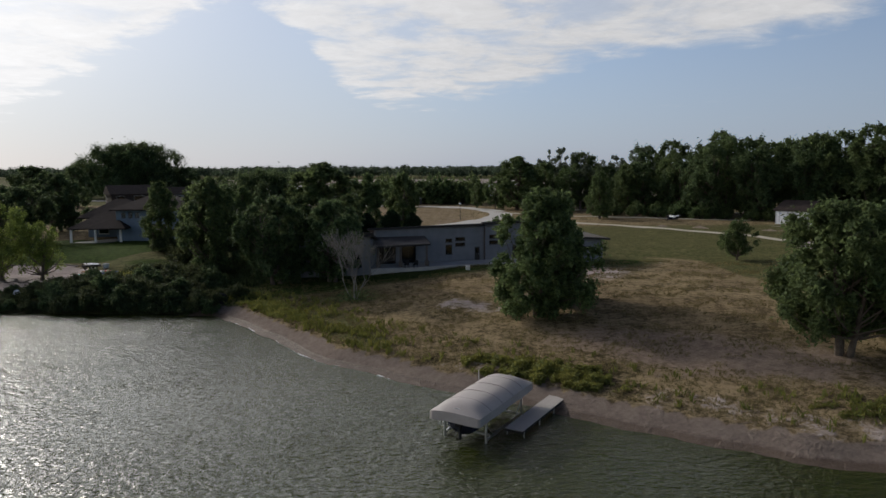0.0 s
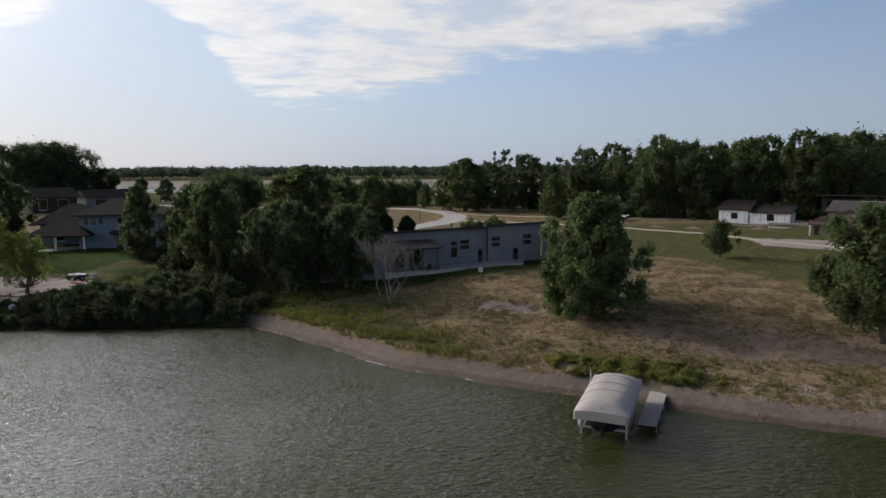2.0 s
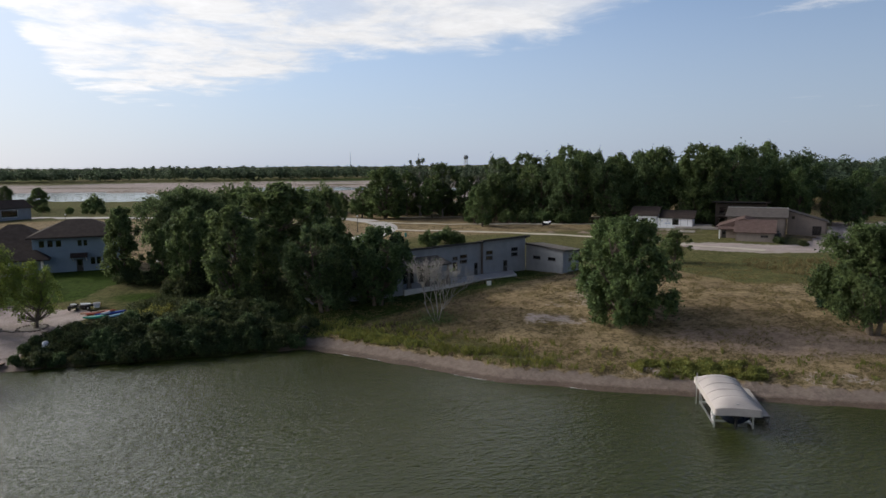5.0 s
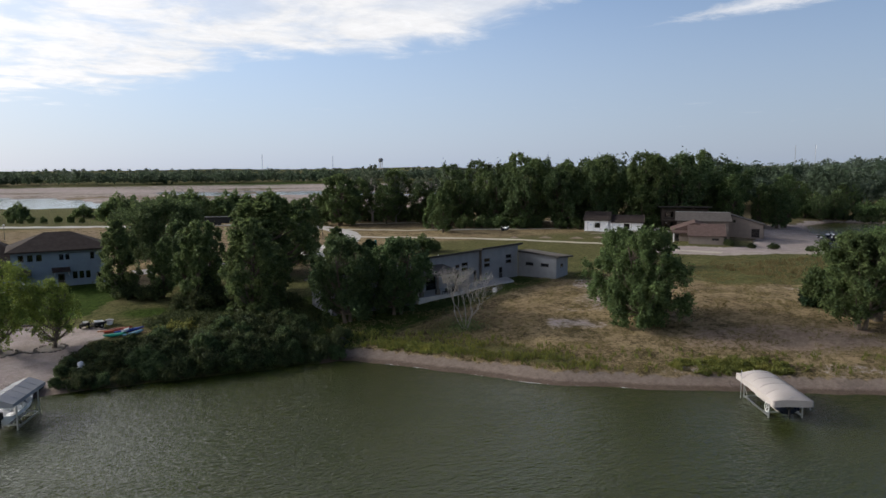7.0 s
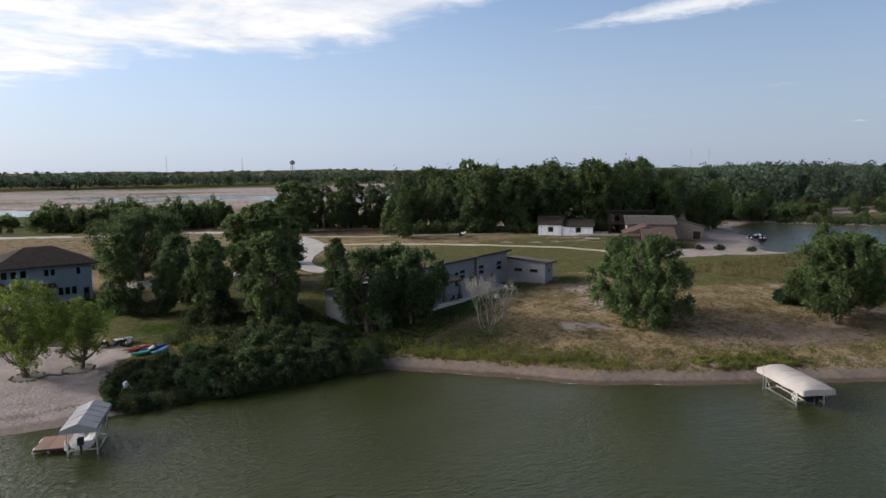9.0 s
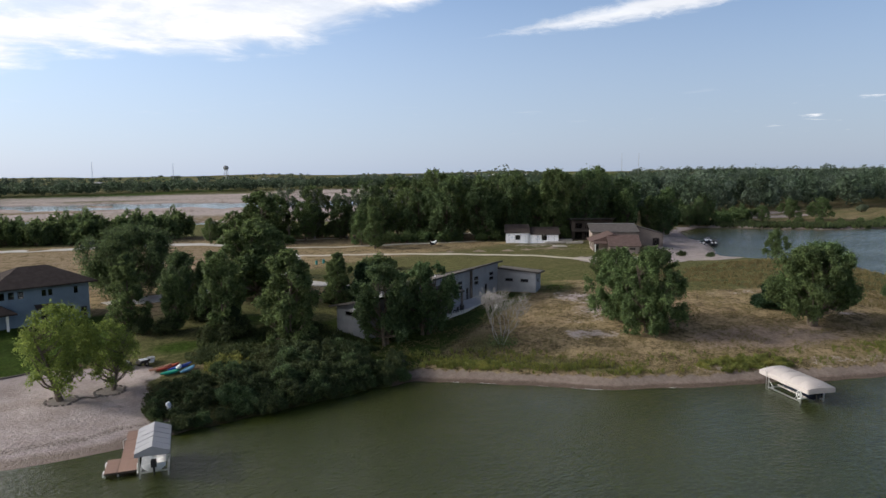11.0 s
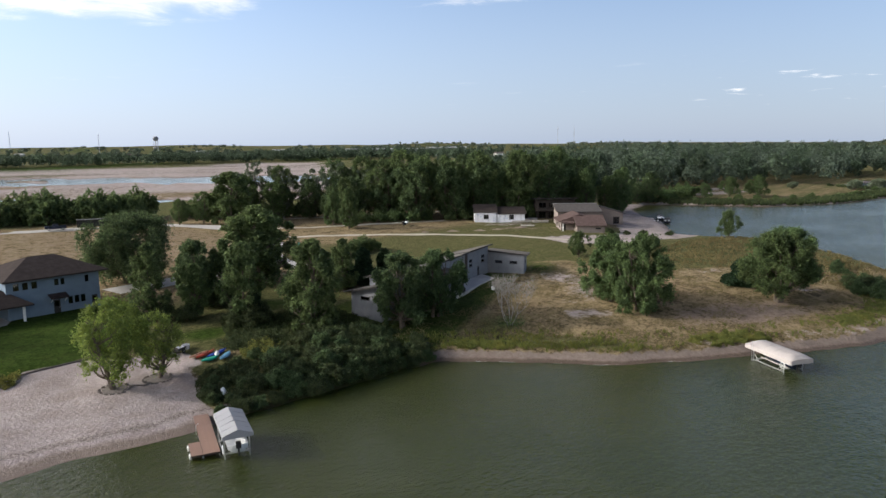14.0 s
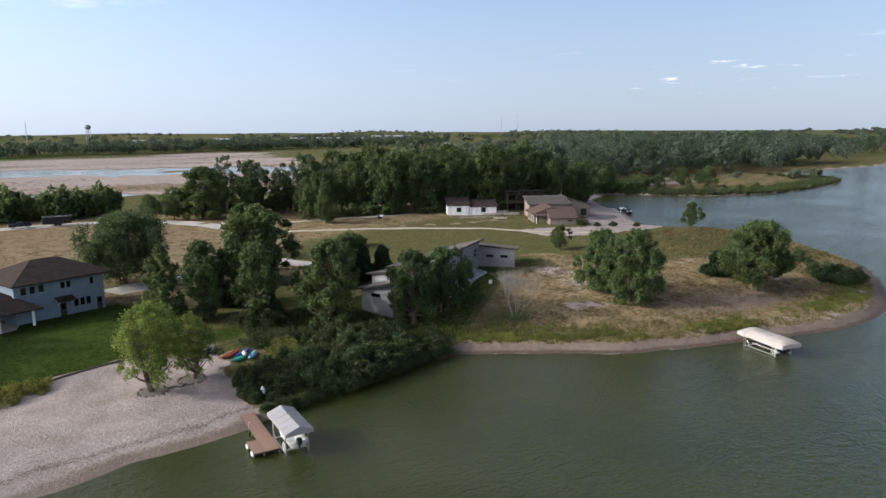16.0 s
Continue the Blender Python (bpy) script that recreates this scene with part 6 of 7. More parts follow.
# boats and a pier on the northern beach
for i, (x, y, a, c) in enumerate(((139, 124.5, 30, NAVY), (143.5, 126.5, 20, NAVY), (146.5, 130.5, 35, NAVY), (150.5, 132.8, 25, NAVY), (136, 127, 28, NAVY), (133.5, 131.5, 32, HULL), (137.5, 135.5, 25, NAVY), (140.5, 138.8, 30, NAVY))):
    boat("moored_boat", (x, y, 0.05), a, 5.6, 2.2, "moored dark boat at the northern beach" if c is NAVY else "moored white boat at the northern beach", c, i % 2 == 0, "moored boats", FASCIA if i != 2 else HULL)
dock("dock", (134.5, 125.0, 0), 38, [(0, -0.8, 16, 0.8), (9, 0.85, 11, 5.0)], DECK_GREY, "grey dock on the northern beach", 0.45, 0.45)

# ---- things on the beach ----


def kayak(at, turn, length, wide, mat, label, cockpit=True):
    t = thing("kayak", at, label, "kayak", "kayaks on the beach", turn=turn)
    bm, rings, n = bmesh.new(), [], 11
    for i in range(n):
        u = 2 * i / (n - 1) - 1
        w, up = wide / 2 * (1 - u * u) ** 0.7 + 0.02, 0.10 * u * u
        rings.append([bm.verts.new((length / 2 * u, w * math.cos(a), 0.17 + up + (0.17 if math.sin(a) > 0 else 0.16) * math.sin(a) * (1 - 0.5 * u * u))) for a in (math.tau * k / 10 for k in range(10))])
    for p, q in zip(rings, rings[1:]):
        for j in range(10):
            bm.faces.new((p[j], q[j], q[(j + 1) % 10], p[(j + 1) % 10]))
    bm.faces.new(rings[0])
    bm.faces.new(rings[-1][::-1])
    bmesh.ops.recalc_face_normals(bm, faces=bm.faces)
    part("hull", bm, mat, t, smooth=True)
    if cockpit:
        c = bmesh.new()
        tube(c, [((0.45 * math.cos(a), wide * 0.3 * math.sin(a), 0.35), 0.025) for a in (math.tau * k / 12 for k in range(13))], 5, False)
        part("cockpit_rim", c, BLACK, t)
    return t


def on(x, y, up=0.0):
    return (x, y, ground_at(x, y) + up)


kayak(on(-49.8, 96.8), 18, 3.2, 0.75, PAINT["orange"], "faded orange kayak lying on the sand")
kayak(on(-49.0, 96.5), 25, 3.6, 0.75, PAINT["red"], "red kayak lying on the sand")
kayak(on(-47.8, 95.9), 24, 3.8, 0.8, PAINT["blue"], "blue kayak lying on the grass edge")
kayak(on(-49.5, 94.5), 10, 2.6, 1.1, PAINT["green"], "short green paddle boat on the sand", cockpit=False)
kayak(on(-47.5, 94.3), 40, 3.2, 0.9, PAINT["cyan"], "pale blue paddle board on the grass edge", cockpit=False)
kayak(on(-48.3, 94.9, 0.3), 60, 1.8, 0.6, HULL, "small white float lying across the kayaks", cockpit=False)

tub = thing("upturned_boat", on(-53.2, 84.2, 0.3), "small white hull tipped up against the bushes", "boat", turn=35)
bm = bmesh.new()
ring0 = [bm.verts.new(v) for v in ((-0.4, -0.2, 0.0), (0.4, -0.2, 0.0), (0.6, 0, 0.0), (0.4, 0.2, 0.0), (-0.4, 0.2, 0.0))]
ring1 = [bm.verts.new(v) for v in ((-0.15, 0.2, 0.6), (0.22, 0.22, 0.66), (0.35, 0.33, 0.7), (0.22, 0.44, 0.66), (-0.15, 0.46, 0.6))]
bm.faces.new(ring0[::-1])
bm.faces.new(ring1)
for i in range(5):
    bm.faces.new((ring0[i], ring0[(i + 1) % 5], ring1[(i + 1) % 5], ring1[i]))
bmesh.ops.bevel(bm, geom=list(bm.edges), offset=0.04, segments=2, affect="EDGES")
part("hull", bm, HULL, tub)

for x, y, turn in ((-51.0, 99.4, 30), (-52.6, 100.6, 75)):
    t = thing("garden_cart", on(x, y), "dark two-wheeled cart loaded with white boards", "cart", "carts by the beach", turn=turn)
    for s in (-1, 1):
        w = part("wheel", tube(bmesh.new(), [((0, s * 0.5 - 0.08, 0.33), 0.33), ((0, s * 0.5 + 0.08, 0.33), 0.33)], 14), BLACK, t)
        part("hub", tube(bmesh.new(), [((0, s * 0.5 - 0.09, 0.33), 0.12), ((0, s * 0.5 + 0.09, 0.33), 0.12)], 10), ALU, w)
    part("tray", boxes((-0.9, -0.4, 0.45, 0.8, 0.4, 0.75), bevel=0.04), FASCIA, t)
    part("rail", tube(bmesh.new(), [((-0.9, 0, 0.7), 0.04), ((-1.2, 0, 1.25), 0.04)], 6), BLACK, t)
    part("board", slab(bmesh.new(), [(-0.7, -0.3, 0.9), (0.5, -0.35, 0.78), (0.55, 0.1, 0.86), (-0.65, 0.12, 1.02)], 0.06), HULL, t, "white board")
    part("drawbar", tube(bmesh.new(), [((0.8, 0, 0.5), 0.04), ((1.8, 0, 0.4), 0.04)], 6), STEEL, t)
tub = thing("round_tub", on(-49.8, 100.2), "white round tub beside the carts", "tub")
part("shell", tube(bmesh.new(), [((0, 0, -0.05), 0.34), ((0, 0, 0.3), 0.42), ((0, 0, 0.56), 0.46)], 18), HULL, tub)
part("rim", tube(bmesh.new(), [((0, 0, 0.565), 0.49), ((0, 0, 0.61), 0.49)], 18), STUCCO, tub)

# tyre lying by the bushes' end, stone rings round the beach trees, and a white box on the lawn
tyre = thing("old_tyre", on(-26.3, 79.2), "old black tyre standing at the bank", "tyre", turn=20)
bm = bmesh.new()
prof = [(0.32, -0.16), (0.55, -0.18), (0.62, -0.1), (0.62, 0.1), (0.55, 0.18), (0.32, 0.16)]
rows = [[bm.verts.new((p[0] * math.cos(a), p[1], 0.6 + p[0] * math.sin(a))) for p in prof] for a in (math.tau * k / 20 for k in range(20))]
for k in range(20):
    for j in range(6):
        bm.faces.new((rows[k][j], rows[k][(j + 1) % 6], rows[(k + 1) % 20][(j + 1) % 6], rows[(k + 1) % 20][j]))
bmesh.ops.recalc_face_normals(bm, faces=bm.faces)
part("tread", bm, BLACK, tyre)

r2 = random.Random(12)
for cx, cy in ((-61.2, 94.4), (-56.2, 94.4)):
    ring = thing("stone_ring", on(cx, cy), "low ring of small stones round the tree", "stones", "stone rings")
    bm = bmesh.new()
    rim = [(1.5 * math.cos(math.tau * k / 18) * r2.uniform(0.85, 1.0), 1.35 * math.sin(math.tau * k / 18) * r2.uniform(0.85, 1.0)) for k in range(18)]
    slab(bm, [(x, y, ground_at(cx + x, cy + y) - ground_at(cx, cy) + 0.05) for x, y in rim], 0.2)
    part("soil", bm, STUCCO_DARK, ring, "dark soil inside the ring")
    for k in range(26):
        a = math.tau * k / 26 + r2.uniform(-0.08, 0.08)
        bm = bmesh.new()
        bmesh.ops.create_icosphere(bm, subdivisions=1, radius=0.15)
        for v in bm.verts:
            v.co = Vector((v.co.x * r2.uniform(0.8, 1.5), v.co.y * r2.uniform(0.8, 1.3), v.co.z * r2.uniform(0.6, 0.9)))
        ob = part("stone", bm, STUCCO_DARK, ring)
        x, y = 1.6 * r2.uniform(0.92, 1.08) * math.cos(a), 1.45 * r2.uniform(0.92, 1.08) * math.sin(a)
        ob.location = (x, y, ground_at(cx + x, cy + y) - ground_at(cx, cy) + 0.04)

kerb = thing("stone_border", on(-58.7, 94.4), "low curving border of small stones between the beach trees", "stones")
for k in range(15):
    bm = bmesh.new()
    bmesh.ops.create_icosphere(bm, subdivisions=1, radius=0.14)
    for v in bm.verts:
        v.co = Vector((v.co.x * r2.uniform(0.9, 1.6), v.co.y * r2.uniform(0.8, 1.2), v.co.z * r2.uniform(0.6, 0.9)))
    ob = part("stone", bm, STUCCO_DARK, kerb)
    x = -1.1 + 2.3 * k / 14
    y = -0.7 + 0.35 * math.sin(k * 0.45) + r2.uniform(-0.05, 0.05)
    ob.location = (x, y, ground_at(-58.7 + x, 94.4 + y) - ground_at(-58.7, 94.4) + 0.04)

wb = thing("utility_box", on(2.6, 91.4), "small white utility box on the lawn", "box")
part("body", boxes((-0.28, -0.2, -0.05, 0.28, 0.2, 0.55), bevel=0.03), WHITE, wb)
part("lid", boxes((-0.31, -0.23, 0.555, 0.31, 0.23, 0.61), bevel=0.02), HULL, wb)

for x, y in ((-4.4, 92.3), (-5.6, 92.2)):
    gr = thing("patio_chair", (x, y, 3.14), "dark patio chair on the covered terrace", "chair", "patio chairs", turn=200)
    part("seat", boxes((-0.3, -0.3, 0.38, 0.3, 0.3, 0.48), bevel=0.03), BLACK, gr)
    part("backrest", boxes((-0.3, 0.3, 0.49, 0.3, 0.38, 1.05), bevel=0.03), BLACK, gr)
    for sx in (-0.25, 0.25):
        for sy in (-0.25, 0.25):
            part("leg", boxes((sx - 0.03, sy - 0.03, 0, sx + 0.03, sy + 0.03, 0.38)), BLACK, gr)


# ---- dead tree ----
def bare_tree():
    t = thing("bare_tree", on(-10.8, 77.2), "pale leafless tree with fine twigs and green shoots", "tree")
    r = random.Random(3)
    bm, tips = bmesh.new(), []

    def grow(p, d, length, rad, depth):
        q = p + d * length
        m = p.lerp(q, 0.5) + Vector((r.uniform(-1, 1), r.uniform(-1, 1), 0.2)) * length * 0.07
        tube(bm, [(p, rad), (m, rad * 0.82), (q, rad * 0.6)], 6 if depth < 2 else 4, False)
        if depth >= 6:
            return
        tips.append(q)
        for k in range(3 if depth in (1, 2, 3) else 2):
            a, tilt = r.uniform(0, math.tau), r.uniform(0.25, 0.62)
            side = d.orthogonal().normalized()
            side.rotate(Matrix.Rotation(a, 3, d))
            nd = (d * math.cos(tilt) + side * math.sin(tilt) + Vector((0, 0, 0.18))).normalized()
            grow(p.lerp(q, r.uniform(0.55, 1.0)), nd, length * r.uniform(0.58, 0.84), max(rad * 0.6, 0.011), depth + 1)

    for dx, dy in ((0.3, 0.08), (-0.3, 0.1), (0.05, -0.3), (-0.06, 0.3), (0.02, 0.04)):
        grow(Vector((dx * 0.6, dy * 0.6, -0.2)), Vector((dx * 1.5, dy * 1.5, 1.0)).normalized(), 3.0, 0.062, 0)
    part("trunk", bm, DEAD, t)
    n = 700
    rr = np.random.default_rng(4)
    base = np.array([tuple(v) for v in tips])
    pts = base[rr.integers(0, len(base), n)] + rr.normal(size=(n, 3)) * 0.25
    low = np.stack([rr.normal(size=500) * 1.0, rr.normal(size=500) * 1.0, np.abs(rr.normal(size=500)) * 0.7], -1)
    v, f = leaves(np.concatenate([pts[:90], low]), rr.uniform(0.1, 0.22, 590), seed=9)
    tagged(part("foliage", raw("foliage", v.tolist(), f.tolist(), LEAF), None, t, "sparse green shoots"), kind="stuff")


bare_tree()


# ---- grass and weeds ----
def grass(name, label, test, count, tall, seed, mat, area, wide=0.05):
    """Tufts of bent blades where test() allows, in one mesh."""
    r = np.random.default_rng(seed)
    x, y = r.uniform(area[0], area[2], count * 4), r.uniform(area[1], area[3], count * 4)
    keep = test(x, y, r.random(count * 4))
    x, y = x[keep][:count], y[keep][:count]
    n, blades = len(x), 5
    x, y = np.repeat(x, blades) + r.normal(size=n * blades) * 0.10, np.repeat(y, blades) + r.normal(size=n * blades) * 0.10
    z = height(x, y) - 0.02
    h = tall * r.uniform(0.45, 1.2, n * blades)
    a, lean = r.uniform(0, math.tau, n * blades), h * r.uniform(0.1, 0.75, n * blades)
    b = a + math.pi / 2
    w = wide * r.uniform(0.6, 1.5, n * blades)
    foot = np.stack([x, y, z], -1)
    side = np.stack([np.cos(b) * w, np.sin(b) * w, 0 * w], -1)
    mid = foot + np.stack([np.cos(a) * lean * 0.35, np.sin(a) * lean * 0.35, h * 0.62], -1)
    tip = foot + np.stack([np.cos(a) * lean, np.sin(a) * lean, h], -1)
    v = np.stack([foot - side, foot + side, mid + side * 0.8, tip, mid - side * 0.8], 1).reshape(-1, 3)
    f = np.arange(5 * n * blades).reshape(-1, 5)
    return tagged(new(name, raw(name, v.tolist(), f.tolist(), mat)), label, "grass", kind="stuff")


def fringe(x, y, u):
    d = inland(x, y)
    return ((x < -4) | (u < np.where(x > 24, 0.3, 0.1))) & (d > 2.3) & (d < 10) & (u < np.interp(d, [2.3, 3.6, 6.5, 10], [0.3, 1, 0.6, 0.12])) & (waves(x, y, 6.0, 71) > -0.35)


def meadow(x, y, u):
    d = inland(x, y)
    return (d > 2.4) & (waves(x, y, 8.0, 72) + 0.9 * ease(d, 12, 6) + 0.4 * waves(x, y, 2.5, 73) > 0.05) & (y < 96 + 0.15 * x) & (x > -26)


grass("grass", "tufts of green grass along the bank", fringe, 7000, 0.5, 81, LEAF_WEED, (-28, 33, 66, 84), 0.045)
grass("grass", "tufts of dry yellow grass over the meadow", meadow, 15000, 0.2, 82, GRASS, (-26, 40, 66, 98), 0.02)
grass("grass", "rough green grass behind the bushes", lambda x, y, u: (inland(x, y) > 10) & (y > 88 - 0.3 * (x + 50)) & (y < 106) & (x > -45.5 + 0.4 * np.abs(y - 96)), 3000, 0.55, 83, LEAF_SHRUB, (-50, 84, -24, 108), 0.05)
grass("grass", "long grass on the point", lambda x, y, u: (inland(x, y) > 3) & (waves(x, y, 9.0, 74) > -0.2), 2800, 0.6, 84, GRASS, (50, 42, 112, 92), 0.06)


def weed_patch(cx, cy, rx, ry, turn, count, seed, label, tall=0.5, mat=None):
    r = np.random.default_rng(seed)
    a, q = r.uniform(0, math.tau, count), np.sqrt(r.random(count))
    u, w = rx * q * np.cos(a), ry * q * np.sin(a)
    c, s = math.cos(radians(turn)), math.sin(radians(turn))
    x, y = cx + u * c - w * s, cy + u * s + w * c
    keep = (waves(x, y, 4.0, 75) + 0.5 * waves(x, y, 1.4, 77) > -0.35 + 0.9 * (q - 0.6)) & (inland(x, y) > 2.1)
    x, y, q = x[keep], y[keep], q[keep]
    z = height(x, y) + r.random(len(x)) ** 1.4 * tall * (1.1 - 0.5 * q) * (1 + 0.8 * waves(x, y, 2.2, 76))
    v, f = leaves(np.stack([x, y, z], -1), r.uniform(0.08, 0.2, len(x)), seed=seed)
    return tagged(new("weeds", raw("weeds", v.tolist(), f.tolist(), mat or LEAF_WEED)), label, "weeds", kind="stuff")


weed_patch(6.6, 51.0, 7.0, 2.5, -32, 20000, 91, "patch of leafy yellow-green weeds above the bank")
weed_patch(-19.0, 74.5, 6.0, 1.6, -48, 7000, 92, "leafy green weeds at the corner of the bank", 0.4)
weed_patch(30.0, 41.0, 9.0, 2.0, -12, 6000, 93, "low green weeds along the point", 0.35)
weed_patch(46.5, 57.0, 5.0, 2.2, -40, 5000, 97, "yellow-flowering weeds beside the bushes", 0.45)
weed_patch(40.0, 39.5, 7.0, 2.2, 12, 6000, 98, "low green weeds round the tip of the point", 0.35)
weed_patch(-41.0, 97.0, 5.5, 4.0, -30, 9000, 94, "rough green growth behind the bushes", 0.8, LEAF_SHRUB)
weed_patch(-50.4, 86.8, 6.0, 4.4, 48, 26000, 99, "dense leafy undergrowth between the bushes and the sand", 0.9, LEAF_SHRUB)
weed_patch(-42.6, 93.6, 3.6, 2.6, 30, 6000, 89, "tall green weeds behind the kayaks", 0.9)
weed_patch(-72.2, 104.8, 4.6, 2.6, 8, 7000, 95, "leafy green plants at the beach's edge", 0.9)

grass("grass", "tall grass and reeds along the far shore", lambda x, y, u: (inland(x, y) > 0.5) & (inland(x, y) < 14) & (y > 85), 2600, 1.7, 96, LEAF_SHRUB, (205, 86, 372, 165), 0.22)

# ---- road side and far things ----


def pickup(at, turn):
    t = thing("pickup_truck", at, "dark pickup truck on the street", "truck", turn=turn)
    part("body", boxes((-2.9, -0.95, 0.45, 2.9, 0.95, 1.0), (-2.9, -0.93, 1.0, -0.9, -0.85, 1.35), (-2.9, 0.85, 1.0, -0.9, 0.93, 1.35), (-2.9, -0.85, 1.0, -2.82, 0.85, 1.35), (1.3, -0.92, 1.0, 2.88, 0.92, 1.25), bevel=0.06), NAVY, t)
    cab = bmesh.new()
    lo, hi = [(-0.9, -0.9, 1.0), (1.4, -0.9, 1.0), (1.4, 0.9, 1.0), (-0.9, 0.9, 1.0)], [(-0.75, -0.78, 1.85), (0.75, -0.78, 1.85), (0.75, 0.78, 1.85), (-0.75, 0.78, 1.85)]
    a, b = [cab.verts.new(v) for v in lo], [cab.verts.new(v) for v in hi]
    cab.faces.new(b)
    for i in range(4):
        cab.faces.new((a[i], a[(i + 1) % 4], b[(i + 1) % 4], b[i]))
    part("cab", cab, NAVY, t)
    part("windscreen", slab(bmesh.new(), [(1.39, -0.8, 1.1), (1.39, 0.8, 1.1), (0.82, 0.7, 1.82), (0.82, -0.7, 1.82)], -0.03), GLASS, t)
    for x in (-1.9, 1.9):
        for s in (-1, 1):
            w = part("wheel", tube(bmesh.new(), [((x, s * 0.95 - 0.14, 0.4), 0.4), ((x, s * 0.95 + 0.14, 0.4), 0.4)], 16), BLACK, t)
            part("rim", tube(bmesh.new(), [((x, s * 0.96 - 0.15, 0.4), 0.22), ((x, s * 0.96 + 0.15, 0.4), 0.22)], 12), ALU, w)
    for s in (-1, 1):
        part("headlight", boxes((2.86, s * 0.7 - 0.16, 0.8, 2.93, s * 0.7 + 0.16, 1.0)), HULL, t)
        part("taillight", boxes((-2.93, s * 0.85 - 0.07, 0.85, -2.86, s * 0.85 + 0.07, 1.2)), PAINT["red"], t)
    return t


pickup(on(-20.6, 243.6, 0.06), 164)

tr = thing("cargo_trailer", on(-11.4, 240.6, 0.06), "long black enclosed trailer on the street", "trailer", turn=160)
part("body", boxes((-3.9, -1.2, 0.6, 3.9, 1.2, 2.9), bevel=0.08), BLACK, tr)
part("roof_edge", boxes((-3.95, -1.25, 2.75, 3.95, 1.25, 2.86)), STEEL, tr)
for x in (-0.6, 0.5):
    for s in (-1, 1):
        part("wheel", tube(bmesh.new(), [((x, s * 1.1 - 0.12, 0.38), 0.38), ((x, s * 1.1 + 0.12, 0.38), 0.38)], 14), BLACK, tr)
part("drawbar", tube(bmesh.new(), [((3.9, 0, 0.6), 0.06), ((5.2, 0, 0.5), 0.05)], 6), STEEL, tr)


def street_lamp(x, y, turn):
    t = thing("street_lamp", on(x, y), "slim dark street lamp with a white globe", "lamp", "street lamps", turn=turn)
    part("pole", tube(bmesh.new(), [((0, 0, -0.3), 0.09), ((0, 0, 0.5), 0.08), ((0, 0, 3.9), 0.05)], 8), FASCIA, t)
    bm = bmesh.new()
    bmesh.ops.create_icosphere(bm, subdivisions=2, radius=0.24)
    bmesh.ops.translate(bm, verts=bm.verts, vec=(0, 0, 4.15))
    part("globe", bm, WHITE, t, "white globe", True)


for x, y in ((4.2, 178.0), (24.0, 226.0), (-70.0, 222.0), (-28.0, 158.0)):
    street_lamp(x, y, 0)
for x, y in ((9.5, 160.0), (12.0, 160.8)):
    t = thing("utility_pedestal", on(x, y), "small green utility pedestal beside the street", "box", "pedestals")
    part("body", boxes((-0.22, -0.22, -0.1, 0.22, 0.22, 1.0), bevel=0.04), PAINT["teal"], t)


def mast(x, y, tall):
    t = thing("radio_mast", (x, y, ground_at(x, y)), "thin lattice radio mast far off", "mast", "radio masts")
    for k in range(3):
        a = math.tau * k / 3
        part("leg", tube(bmesh.new(), [((1.1 * math.cos(a), 1.1 * math.sin(a), -1), 0.3), ((0.7 * math.cos(a), 0.7 * math.sin(a), tall), 0.22)], 5), STEEL, t)
    bm = bmesh.new()
    for k in range(int(tall / 5)):
        a = math.tau * k / 3
        tube(bm, [((1.1 * math.cos(a), 1.1 * math.sin(a), 5 * k), 0.16), ((1.0 * math.cos(a + 2.1), 1.0 * math.sin(a + 2.1), 5 * k + 5), 0.16)], 4)
    part("lattice", bm, STEEL, t)


for azm, dist, tall in ((55.5, 2500, 76), (56.8, 2500, 76), (14.0, 2300, 62), (19.6, 2300, 58)):
    mast(-70 + dist * math.sin(radians(azm)), 10 + dist * math.cos(radians(azm)), tall)

wx, wy = -70 + 2300 * math.sin(radians(23.5)), 10 + 2300 * math.cos(radians(23.5))
tw = thing("water_tower", (wx, wy, ground_at(wx, wy)), "pale water tower with a round tank far off", "tower")
for k in range(6):
    a = math.tau * k / 6
    part("leg", tube(bmesh.new(), [((7 * math.cos(a), 7 * math.sin(a), -2), 0.6), ((6 * math.cos(a), 6 * math.sin(a), 38), 0.6)], 6), STEEL, tw)
bm = bmesh.new()
bmesh.ops.create_uvsphere(bm, u_segments=20, v_segments=12, radius=8.5)
for v in bm.verts:
    v.co.z = v.co.z * 0.85 + 42
part("tank", bm, STUCCO, tw, "pale tank", True)
part("riser", tube(bmesh.new(), [((0, 0, -2), 1.4), ((0, 0, 36), 1.4)], 10), STUCCO, tw)

for azm, dist, w, d, h in ((42.0, 1500, 170, 60, 9), (34.0, 1700, 60, 40, 8), (28.0, 1650, 46, 30, 7), (62.0, 1500, 40, 26, 7), (47.0, 2100, 120, 50, 9)):
    x, y = -98 + dist * math.sin(radians(azm)), 20 + dist * math.cos(radians(azm))
    t = thing("warehouse", (x, y, ground_at(x, y)), "long pale industrial shed far off", "building", "far sheds", turn=-azm)
    part("wall", boxes((-w / 2, 0, -3, w / 2, d, h)), STUCCO, t)
    part("roof", gable(-w / 2, 0, w / 2, d, h, 3.0, 1.0, "x"), STEEL, t)
    for k in range(6):
        part("door", boxes((-w * 0.4 + k * w * 0.15, -0.25, 0, -w * 0.4 + k * w * 0.15 + 4, -0.02, 4.5)), FASCIA, t)


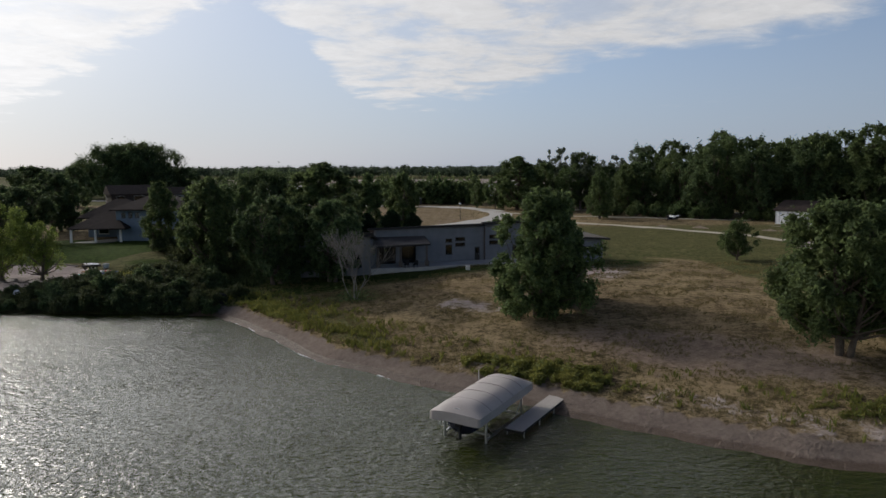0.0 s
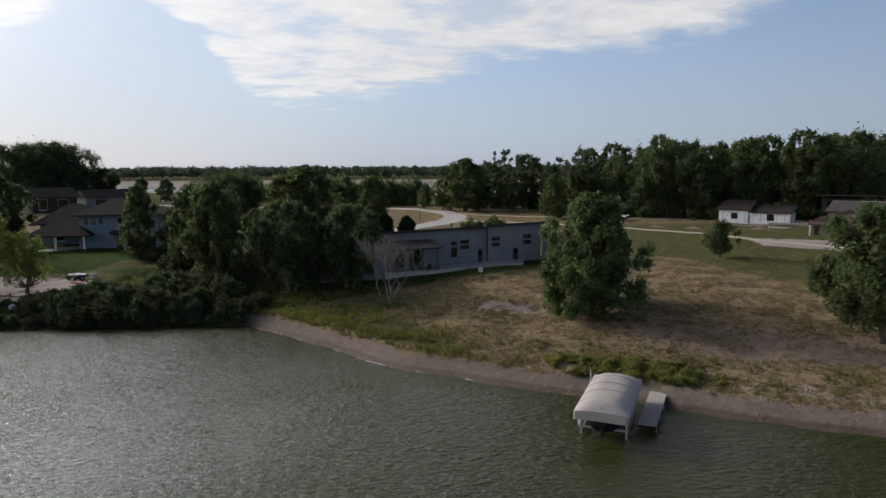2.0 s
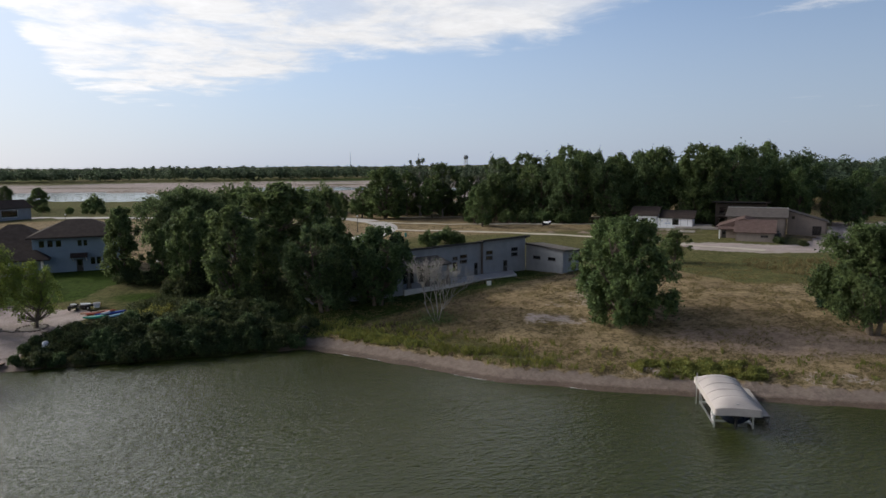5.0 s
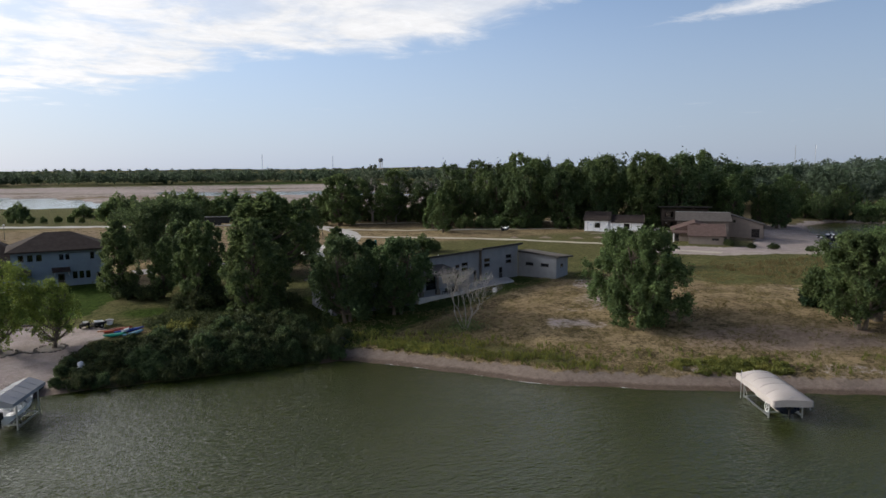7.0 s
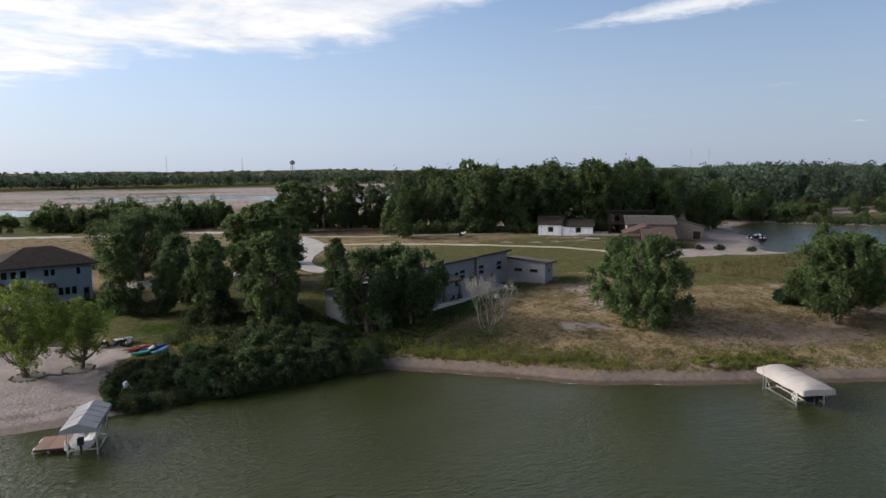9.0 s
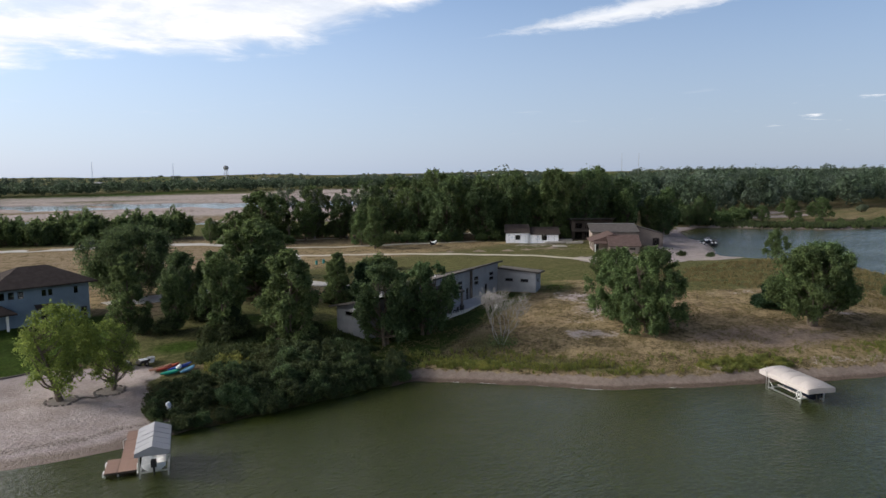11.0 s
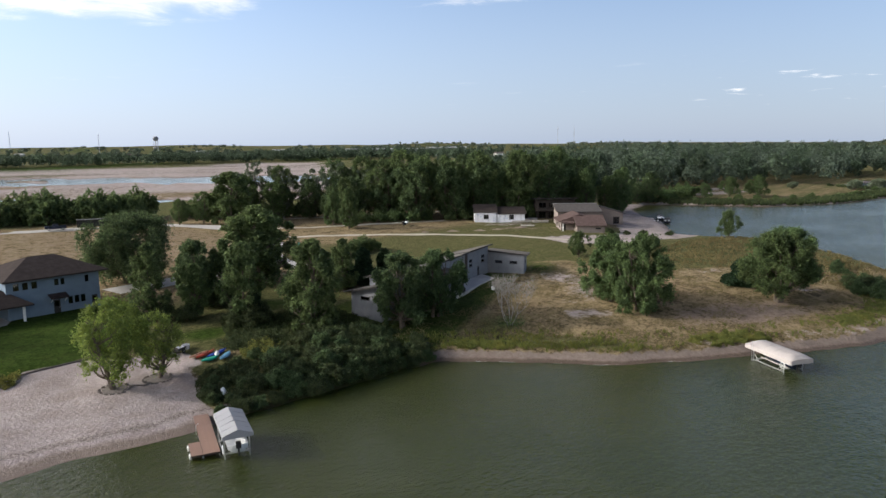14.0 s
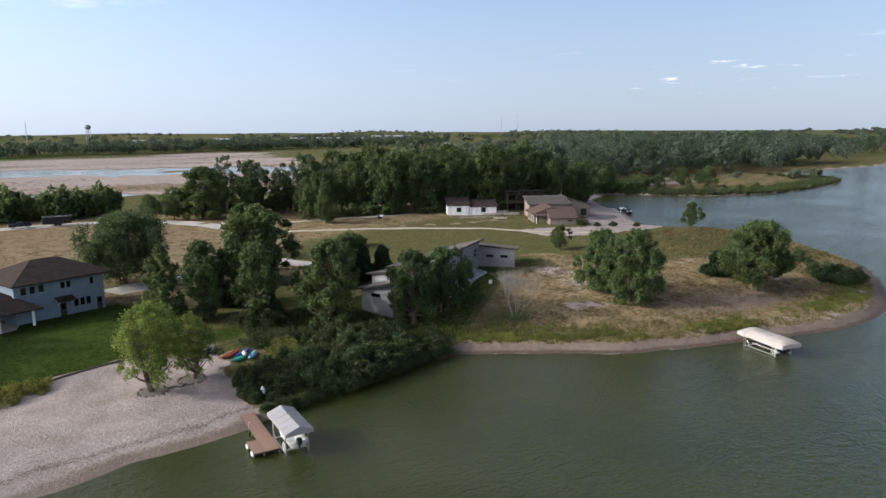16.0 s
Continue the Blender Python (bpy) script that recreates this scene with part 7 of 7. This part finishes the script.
r3 = random.Random(31)
for k in range(22):
    azm, dist = 12 + 58 * (k + r3.random()) / 22, r3.uniform(1150, 1900)
    x, y, w, d, e = -98 + dist * math.sin(radians(azm)), 20 + dist * math.cos(radians(azm)), r3.uniform(12, 34), r3.uniform(9, 16), r3.uniform(3.5, 6.0)
    if inland(np.array([x]), np.array([y]))[0] < 30:
        continue
    t = thing("far_barn", (x, y, ground_at(x, y)), "small pale building between the far fields", "building", "far buildings", turn=-azm + r3.uniform(-30, 30))
    part("wall", boxes((-w / 2, 0, -2, w / 2, d, e)), (WHITE, STUCCO, TAN)[k % 3], t)
    part("roof", gable(-w / 2, 0, w / 2, d, e, 2.6, 0.8, "x"), (STEEL, METAL_ROOF, SHINGLE_RED)[(k // 2) % 3], t)
    part("door", boxes((-2, -0.2, 0, 2, -0.02, 3.2)), FASCIA, t)


def parked_car(x, y, turn, paint, label):
    t = thing("parked_car", on(x, y, 0.04), label, "car", "parked cars", turn=turn)
    part("body", boxes((-2.25, -0.9, 0.3, 2.25, 0.9, 0.85), (-2.1, -0.86, 0.85, 2.0, 0.86, 0.98), bevel=0.1), paint, t)
    cab = bmesh.new()
    lo, hi = [(-2.0, -0.84, 0.98), (0.95, -0.84, 0.98), (0.95, 0.84, 0.98), (-2.0, 0.84, 0.98)], [(-1.7, -0.68, 1.55), (0.25, -0.68, 1.55), (0.25, 0.68, 1.55), (-1.7, 0.68, 1.55)]
    a, b = [cab.verts.new(v) for v in lo], [cab.verts.new(v) for v in hi]
    for i in range(4):
        cab.faces.new((a[i], a[(i + 1) % 4], b[(i + 1) % 4], b[i]))
    part("windows", cab, FASCIA, t, "dark glass")
    part("roof", boxes((-1.75, -0.7, 1.55, 0.3, 0.7, 1.62), bevel=0.03), paint, t)
    for x0 in (-1.4, 1.4):
        for s in (-1, 1):
            w = part("wheel", tube(bmesh.new(), [((x0, s * 0.86 - 0.1, 0.32), 0.32), ((x0, s * 0.86 + 0.1, 0.32), 0.32)], 14), BLACK, t)
            part("rim", tube(bmesh.new(), [((x0, s * 0.87 - 0.11, 0.32), 0.18), ((x0, s * 0.87 + 0.11, 0.32), 0.18)], 10), ALU, w)


parked_car(-51.6, 153.2, 10, HULL, "white parked car beside the blue house")
parked_car(90.4, 122.6, 40, NAVY, "dark parked car beside the tan house")
parked_car(93.2, 125.4, 35, BLACK, "black parked car beside the tan house")


def lumber_stack(x, y, turn, rows, length):
    t = thing("lumber_stack", on(x, y), "low stack of pale building timber on the bare lot", "lumber", "building materials", turn=turn)
    r = random.Random(int(x * 10))
    for k in range(rows):
        for j in range(4):
            d = r.uniform(-0.2, 0.2)
            part("board", boxes((d, j * 0.32, 0.1 + k * 0.16, length + d, j * 0.32 + 0.28, 0.24 + k * 0.16)), DECK_GREY, t)
    for x0 in (0.4, length - 0.6):
        part("bearer", boxes((x0, -0.05, -0.1, x0 + 0.12, 1.3, 0.1)), DARK, t)


for x, y, turn, n, length in ((88.5, 145.5, -40, 4, 5.0), (84.0, 150.0, -38, 3, 6.0), (79.0, 143.0, -50, 2, 4.0), (91.0, 150.5, -35, 5, 4.2)):
    lumber_stack(x, y, turn, n, length)


def mound(x, y, wide, tall, seed):
    r = np.random.default_rng(seed)
    n, m = 20, 6
    verts = [(0, 0, tall)]
    for i in range(1, m + 1):
        for k in range(n):
            a = math.tau * k / n
            q = wide * i / m * (1 + 0.16 * math.sin(3 * a + seed) + r.uniform(-0.05, 0.05))
            verts.append((q * math.cos(a), 0.6 * q * math.sin(a), tall * (math.cos(math.pi * i / m) * 0.5 + 0.5) * r.uniform(0.55, 1.2) - 0.12))
    faces = [(0, 1 + k, 1 + (k + 1) % n) for k in range(n)]
    for i in range(m - 1):
        faces += [(1 + i * n + k, 1 + (i + 1) * n + k, 1 + (i + 1) * n + (k + 1) % n, 1 + i * n + (k + 1) % n) for k in range(n)]
    ob = new("dirt_mound", raw("dirt_mound", verts, faces, DIRT, True))
    ob.matrix_basis = pose(*on(x, y), 0, 0, -42)
    tagged(ob, "low mound of brown earth on the bare lot", "mound", "earth mounds")


for k, (x, y, w, h) in enumerate(((56, 150.5, 2.6, 0.55), (62.5, 145.5, 2.8, 0.5), (68, 143.5, 2.2, 0.5), (76, 141, 2.6, 0.6), (49, 155, 2.0, 0.4))):
    mound(x, y, w, h, k + 3)
boat("small_boat", (57.2, 171.5, ground_at(57.2, 171.5) + 0.35), 20, 2.8, 1.2, "small white boat lying in the grass")
